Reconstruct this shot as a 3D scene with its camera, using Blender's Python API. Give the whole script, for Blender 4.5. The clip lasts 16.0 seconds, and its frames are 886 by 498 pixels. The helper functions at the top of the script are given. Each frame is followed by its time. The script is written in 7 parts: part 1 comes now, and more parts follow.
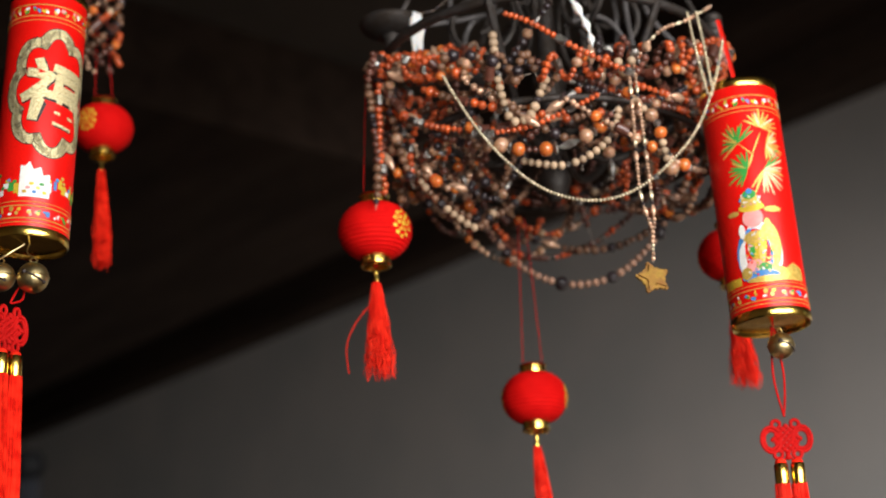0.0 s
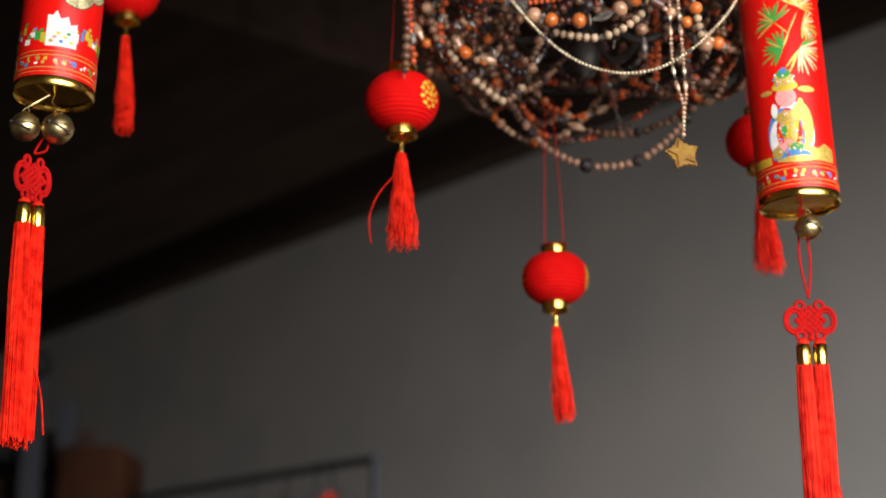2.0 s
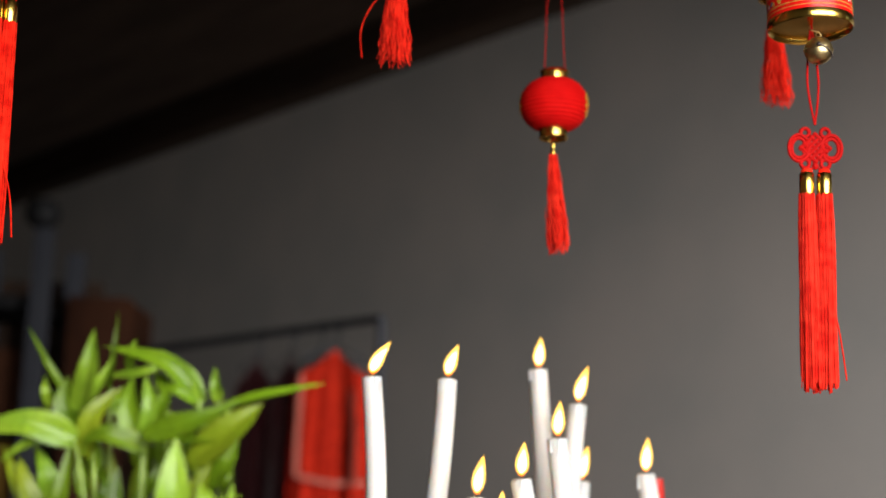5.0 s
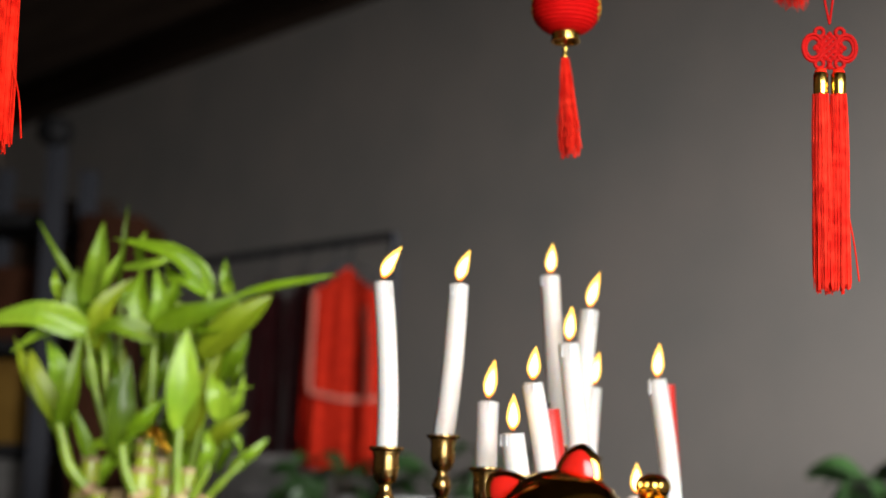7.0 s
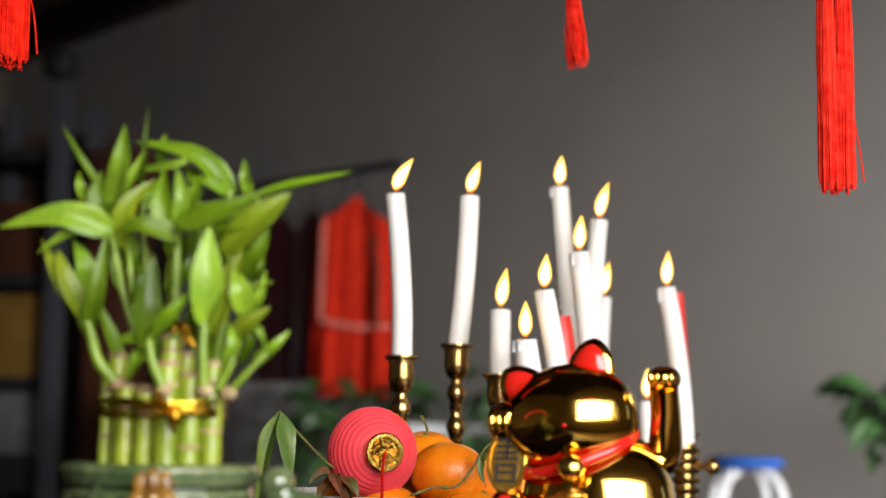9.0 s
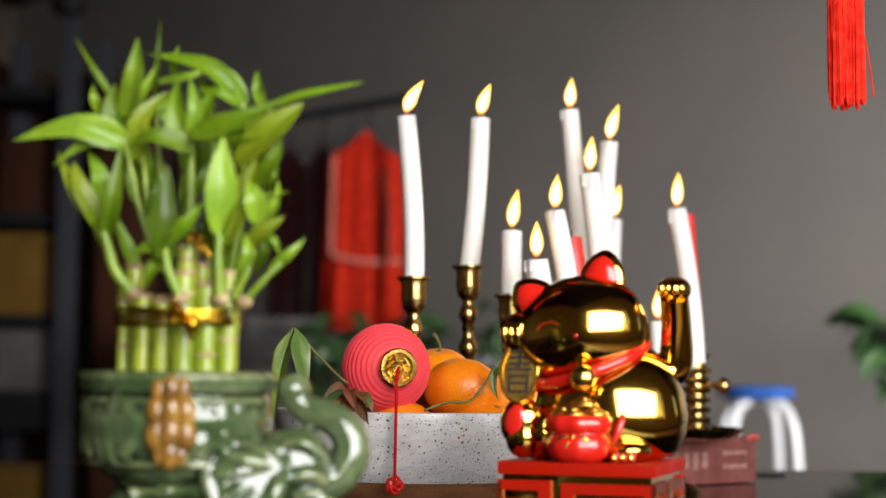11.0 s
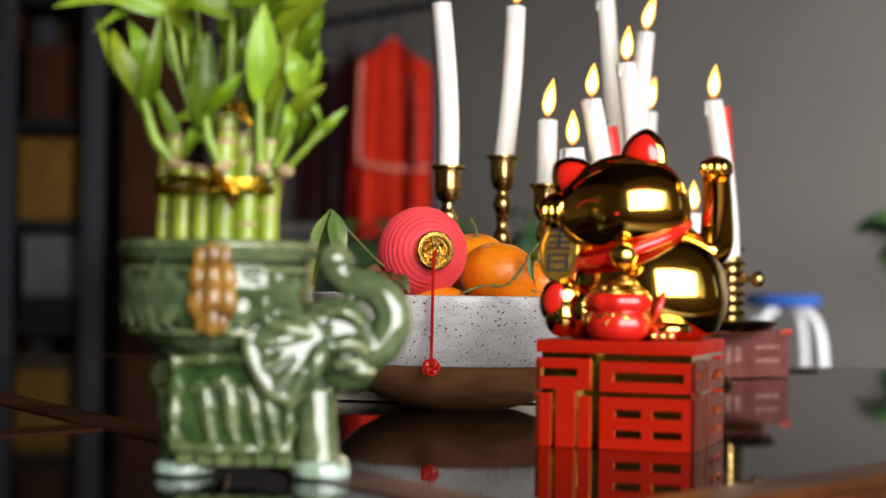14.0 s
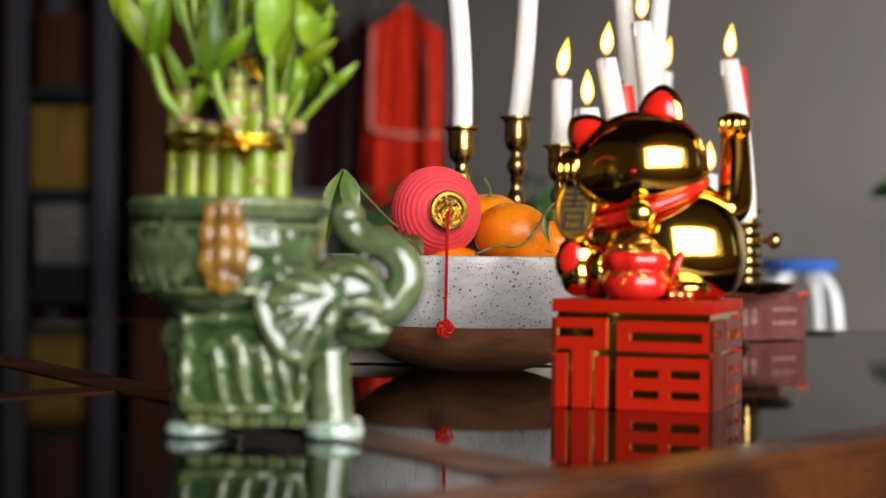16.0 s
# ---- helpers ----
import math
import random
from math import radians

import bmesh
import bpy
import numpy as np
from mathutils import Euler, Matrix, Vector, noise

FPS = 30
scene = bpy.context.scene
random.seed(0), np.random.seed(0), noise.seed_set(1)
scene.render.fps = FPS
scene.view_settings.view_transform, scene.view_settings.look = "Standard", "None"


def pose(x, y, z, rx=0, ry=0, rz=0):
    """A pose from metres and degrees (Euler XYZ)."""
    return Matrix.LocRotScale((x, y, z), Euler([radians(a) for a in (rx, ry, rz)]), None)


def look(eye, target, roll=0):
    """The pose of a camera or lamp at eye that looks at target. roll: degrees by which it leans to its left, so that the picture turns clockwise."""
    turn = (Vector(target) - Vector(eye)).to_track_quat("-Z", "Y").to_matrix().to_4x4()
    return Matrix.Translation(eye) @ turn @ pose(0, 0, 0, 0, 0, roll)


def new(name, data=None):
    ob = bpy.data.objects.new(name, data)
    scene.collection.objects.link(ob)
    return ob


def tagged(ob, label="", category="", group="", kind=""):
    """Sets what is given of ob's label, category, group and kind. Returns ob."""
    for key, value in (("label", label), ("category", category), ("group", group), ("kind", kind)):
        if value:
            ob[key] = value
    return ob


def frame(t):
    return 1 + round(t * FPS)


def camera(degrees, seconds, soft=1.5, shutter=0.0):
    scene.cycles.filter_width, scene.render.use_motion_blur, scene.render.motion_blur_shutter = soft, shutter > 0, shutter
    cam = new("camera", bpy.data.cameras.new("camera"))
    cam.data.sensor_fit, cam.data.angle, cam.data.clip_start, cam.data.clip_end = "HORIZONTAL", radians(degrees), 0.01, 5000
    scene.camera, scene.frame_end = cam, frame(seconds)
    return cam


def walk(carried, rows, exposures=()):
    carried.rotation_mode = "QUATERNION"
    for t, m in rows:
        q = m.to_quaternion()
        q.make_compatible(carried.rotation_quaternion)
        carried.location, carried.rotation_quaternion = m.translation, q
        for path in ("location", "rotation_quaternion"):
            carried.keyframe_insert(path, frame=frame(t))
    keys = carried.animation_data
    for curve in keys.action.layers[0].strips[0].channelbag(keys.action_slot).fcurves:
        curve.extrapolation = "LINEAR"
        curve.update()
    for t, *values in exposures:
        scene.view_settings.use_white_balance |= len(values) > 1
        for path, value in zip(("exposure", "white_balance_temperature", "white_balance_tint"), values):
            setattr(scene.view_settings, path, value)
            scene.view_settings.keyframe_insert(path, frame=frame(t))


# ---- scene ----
cam = camera(30.0, 16.0)
PATH = [
    (0, (0.099, -0.188, 1.022), (0.05, 1.707, 1.66), -2.2),
    (0.5, (0.119, -0.182, 1.012), (0.047, 1.718, 1.631), -1.3),
    (1, (0.114, -0.18, 1.002), (0.041, 1.727, 1.599), -0.8),
    (1.5, (0.099, -0.169, 0.987), (0.03, 1.745, 1.563), -0.3),
    (2, (0.08, -0.16, 0.976), (0.019, 1.762, 1.526), -0.0),
    (2.5, (0.074, -0.152, 0.97), (0.014, 1.777, 1.494), 0.3),
    (3, (0.088, -0.145, 0.962), (0.019, 1.79, 1.462), 0.8),
    (3.5, (0.108, -0.132, 0.953), (0.03, 1.808, 1.431), 1.3),
    (4, (0.108, -0.123, 0.947), (0.033, 1.824, 1.399), 1.5),
    (4.5, (0.103, -0.094, 0.944), (0.029, 1.859, 1.37), 1.8),
    (7, (0.105, -0.08, 0.927), (0.013, 1.894, 1.23), 1.9),
    (7.5, (0.104, -0.096, 0.919), (0.01, 1.881, 1.208), 1.4),
    (8, (0.103, -0.097, 0.915), (0.005, 1.882, 1.185), 1.2),
    (8.5, (0.102, -0.101, 0.908), (0.004, 1.882, 1.156), 1.0),
    (9, (0.103, -0.103, 0.903), (0.003, 1.882, 1.123), 0.9),
    (11.5, (0.102, -0.111, 0.881), (-0.011, 1.882, 1.009), 0.4),
    (12, (0.1, -0.111, 0.877), (-0.017, 1.883, 0.986), 0.5),
    (12.5, (0.098, -0.11, 0.874), (-0.025, 1.884, 0.964), 0.6),
    (13, (0.095, -0.106, 0.869), (-0.034, 1.889, 0.942), 0.6),
    (13.5, (0.093, -0.104, 0.866), (-0.042, 1.89, 0.921), 0.8),
    (14, (0.092, -0.101, 0.862), (-0.049, 1.893, 0.9), 0.8),
    (14.5, (0.091, -0.098, 0.86), (-0.055, 1.897, 0.886), 0.7),
    (15, (0.091, -0.092, 0.859), (-0.06, 1.902, 0.882), 0.5),
    (15.5, (0.091, -0.088, 0.857), (-0.064, 1.906, 0.866), 0.5),
    (16, (0.09, -0.085, 0.856), (-0.066, 1.909, 0.855), 0.6),
]
walk(cam, [(t, look(eye, target, roll)) for t, eye, target, roll in PATH], exposures=((0, 0.05), (4.5, 0.03), (7, 0.0), (13, 0.03), (16, 0.0)))
cam.data.dof.use_dof = True
cam.data.dof.focus_distance = 1.38
cam.data.dof.aperture_fstop = 5.0

# ---- world, lamps ----
world = bpy.data.worlds.new("world")
scene.world = world
world.use_nodes = True
wn = world.node_tree.nodes
sky = wn.new("ShaderNodeTexSky")
sky.sky_type = "NISHITA"
sky.sun_disc = False
sky.sun_elevation, sky.sun_rotation = radians(38), radians(130)
wn["Background"].inputs["Strength"].default_value = 0.1
world.node_tree.links.new(sky.outputs[0], wn["Background"].inputs["Color"])

# The room stands turned against the camera's way: its X runs along the grey wall to the window, its Y points at the wall.
ROOM = pose(0, 0, 0, 0, 0, -48.65)


def window_lamp(name, width, height, energy, spread, eye, target):
    data = bpy.data.lights.new(name, "AREA")
    data.shape, data.size, data.size_y, data.energy, data.color = "RECTANGLE", width, height, energy, (1.0, 0.985, 0.965)
    data.spread = radians(spread)
    lamp = new(name, data)
    lamp.matrix_world = ROOM @ look(eye, target)
    return lamp


# the sky through the wide window, then a lamp added to brighten the grey wall
window_lamp("window_light", 2.6, 1.45, 89, 138, (1.5, 0.6, 1.5), (-0.2, 1.35, 0.83))
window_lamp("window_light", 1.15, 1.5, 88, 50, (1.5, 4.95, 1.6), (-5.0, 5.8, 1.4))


# ---- materials ----
def mat(name, col, rough=0.5, metal=0.0, col2=None, scale=20.0, fine=200.0, vary=0.12, bump=0.0, bscale=None, bdist=0.001, coat=0.0, sss=0.0,
        sss_r=(0.01, 0.004, 0.002), stretch=(1, 1, 1), trans=0.0, rvary=0.08, sheen=0.0, spec=0.5, island=0.0):
    m = bpy.data.materials.new(name)
    m.use_nodes = True
    nt = m.node_tree
    n, l = nt.nodes, nt.links
    b = n["Principled BSDF"]
    tc = n.new("ShaderNodeTexCoord")
    mp = n.new("ShaderNodeMapping")
    mp.inputs["Scale"].default_value = stretch
    l.new(tc.outputs["Object"], mp.inputs["Vector"])
    big = n.new("ShaderNodeTexNoise")
    big.inputs["Scale"].default_value, big.inputs["Detail"].default_value = scale, 4
    small = n.new("ShaderNodeTexNoise")
    small.inputs["Scale"].default_value, small.inputs["Detail"].default_value = fine, 3
    for t in (big, small):
        l.new(mp.outputs[0], t.inputs["Vector"])
    ramp = n.new("ShaderNodeValToRGB")
    ramp.color_ramp.elements[0].position, ramp.color_ramp.elements[1].position = 0.36, 0.66
    ramp.color_ramp.elements[0].color = (*col, 1)
    ramp.color_ramp.elements[1].color = (*(col2 or [c * (1 - vary) for c in col]), 1)
    l.new(big.outputs["Fac"], ramp.inputs["Fac"])
    hsv = n.new("ShaderNodeHueSaturation")
    l.new(ramp.outputs["Color"], hsv.inputs["Color"])
    rng = n.new("ShaderNodeMapRange")
    rng.inputs["From Min"].default_value, rng.inputs["From Max"].default_value = 0.3, 0.7
    rng.inputs["To Min"].default_value, rng.inputs["To Max"].default_value = 1 - vary, 1 + vary
    l.new(small.outputs["Fac"], rng.inputs["Value"])
    if island:
        info = n.new("ShaderNodeObjectInfo")
        geo = n.new("ShaderNodeNewGeometry")
        add = n.new("ShaderNodeMath")
        add.operation = "ADD"
        l.new(info.outputs["Random"], add.inputs[0])
        l.new(geo.outputs["Random Per Island"], add.inputs[1])
        fr = n.new("ShaderNodeMath")
        fr.operation = "FRACT"
        l.new(add.outputs[0], fr.inputs[0])
        ir = n.new("ShaderNodeMapRange")
        ir.inputs["To Min"].default_value, ir.inputs["To Max"].default_value = 1 - island, 1 + island
        l.new(fr.outputs[0], ir.inputs["Value"])
        mul = n.new("ShaderNodeMath")
        mul.operation = "MULTIPLY"
        l.new(rng.outputs[0], mul.inputs[0])
        l.new(ir.outputs[0], mul.inputs[1])
        l.new(mul.outputs[0], hsv.inputs["Value"])
    else:
        l.new(rng.outputs[0], hsv.inputs["Value"])
    l.new(hsv.outputs["Color"], b.inputs["Base Color"])
    rr = n.new("ShaderNodeMapRange")
    rr.inputs["From Min"].default_value, rr.inputs["From Max"].default_value = 0.3, 0.7
    rr.inputs["To Min"].default_value, rr.inputs["To Max"].default_value = max(rough - rvary, 0.015), rough + rvary
    l.new(big.outputs["Fac"], rr.inputs["Value"])
    l.new(rr.outputs[0], b.inputs["Roughness"])
    b.inputs["Metallic"].default_value = metal
    b.inputs["Coat Weight"].default_value = coat
    b.inputs["Coat Roughness"].default_value = 0.04
    b.inputs["Sheen Weight"].default_value = sheen
    b.inputs["Specular IOR Level"].default_value = spec
    b.inputs["Transmission Weight"].default_value = trans
    if sss:
        b.inputs["Subsurface Weight"].default_value = sss
        b.inputs["Subsurface Radius"].default_value = sss_r
        b.inputs["Subsurface Scale"].default_value = 1.0
    if bump:
        src = small
        if bscale:
            src = n.new("ShaderNodeTexNoise")
            src.inputs["Scale"].default_value, src.inputs["Detail"].default_value = bscale, 2
            l.new(mp.outputs[0], src.inputs["Vector"])
        bp = n.new("ShaderNodeBump")
        bp.inputs["Strength"].default_value, bp.inputs["Distance"].default_value = bump, bdist
        l.new(src.outputs["Fac"], bp.inputs["Height"])
        l.new(bp.outputs[0], b.inputs["Normal"])
    return m


def glow(name, low, high, strength, z0, z1, clear=0.0):
    """A flame: orange at its foot and tip, near white in between."""
    m = bpy.data.materials.new(name)
    m.use_nodes = True
    n, l = m.node_tree.nodes, m.node_tree.links
    tc, sep, rng, ramp = n.new("ShaderNodeTexCoord"), n.new("ShaderNodeSeparateXYZ"), n.new("ShaderNodeMapRange"), n.new("ShaderNodeValToRGB")
    l.new(tc.outputs["Object"], sep.inputs[0])
    l.new(sep.outputs["Z"], rng.inputs["Value"])
    rng.inputs["From Min"].default_value, rng.inputs["From Max"].default_value = z0, z1
    l.new(rng.outputs[0], ramp.inputs["Fac"])
    e = ramp.color_ramp.elements
    e[0].position, e[0].color = 0.0, (*low, 1)
    e[1].position, e[1].color = 1.0, (1.0, 0.5, 0.06, 1)
    for p, c in ((0.2, high), (0.72, high)):
        k = ramp.color_ramp.elements.new(p)
        k.color = (*c, 1)
    em = n.new("ShaderNodeEmission")
    em.inputs["Strength"].default_value = strength
    l.new(ramp.outputs["Color"], em.inputs["Color"])
    if clear:
        mix, tr = n.new("ShaderNodeMixShader"), n.new("ShaderNodeBsdfTransparent")
        mix.inputs[0].default_value = clear
        l.new(em.outputs[0], mix.inputs[1])
        l.new(tr.outputs[0], mix.inputs[2])
        l.new(mix.outputs[0], n["Material Output"].inputs["Surface"])
    else:
        l.new(em.outputs[0], n["Material Output"].inputs["Surface"])
    return m


def speckled(name, col, dot, rough, scale, amount, bump=0.25):
    """A pale glaze with iron specks of two sizes."""
    m = mat(name, col, rough, col2=[c * 0.8 for c in col], scale=38, fine=210, vary=0.08, bump=bump, bscale=90, bdist=0.0006, stretch=(0.6, 0.6, 1.4))
    n, l = m.node_tree.nodes, m.node_tree.links
    b = n["Principled BSDF"]
    old = b.inputs["Base Color"].links[0].from_socket
    tc = n.new("ShaderNodeTexCoord")
    for s, cut in ((scale, amount), (scale * 0.42, amount * 0.82)):
        v = n.new("ShaderNodeTexVoronoi")
        v.inputs["Scale"].default_value = s
        l.new(tc.outputs["Object"], v.inputs["Vector"])
        pick = n.new("ShaderNodeMath")
        pick.operation = "GREATER_THAN"
        pick.inputs[1].default_value = 0.62
        sep = n.new("ShaderNodeSeparateColor")
        l.new(v.outputs["Color"], sep.inputs[0])
        l.new(sep.outputs[0], pick.inputs[0])
        near = n.new("ShaderNodeMath")
        near.operation = "LESS_THAN"
        near.inputs[1].default_value = cut
        l.new(v.outputs["Distance"], near.inputs[0])
        both = n.new("ShaderNodeMath")
        both.operation = "MULTIPLY"
        l.new(pick.outputs[0], both.inputs[0])
        l.new(near.outputs[0], both.inputs[1])
        mix = n.new("ShaderNodeMix")
        mix.data_type = "RGBA"
        l.new(both.outputs[0], mix.inputs["Factor"])
        l.new(old, mix.inputs["A"])
        mix.inputs["B"].default_value = (*dot, 1)
        old = mix.outputs["Result"]
    l.new(old, b.inputs["Base Color"])
    return m


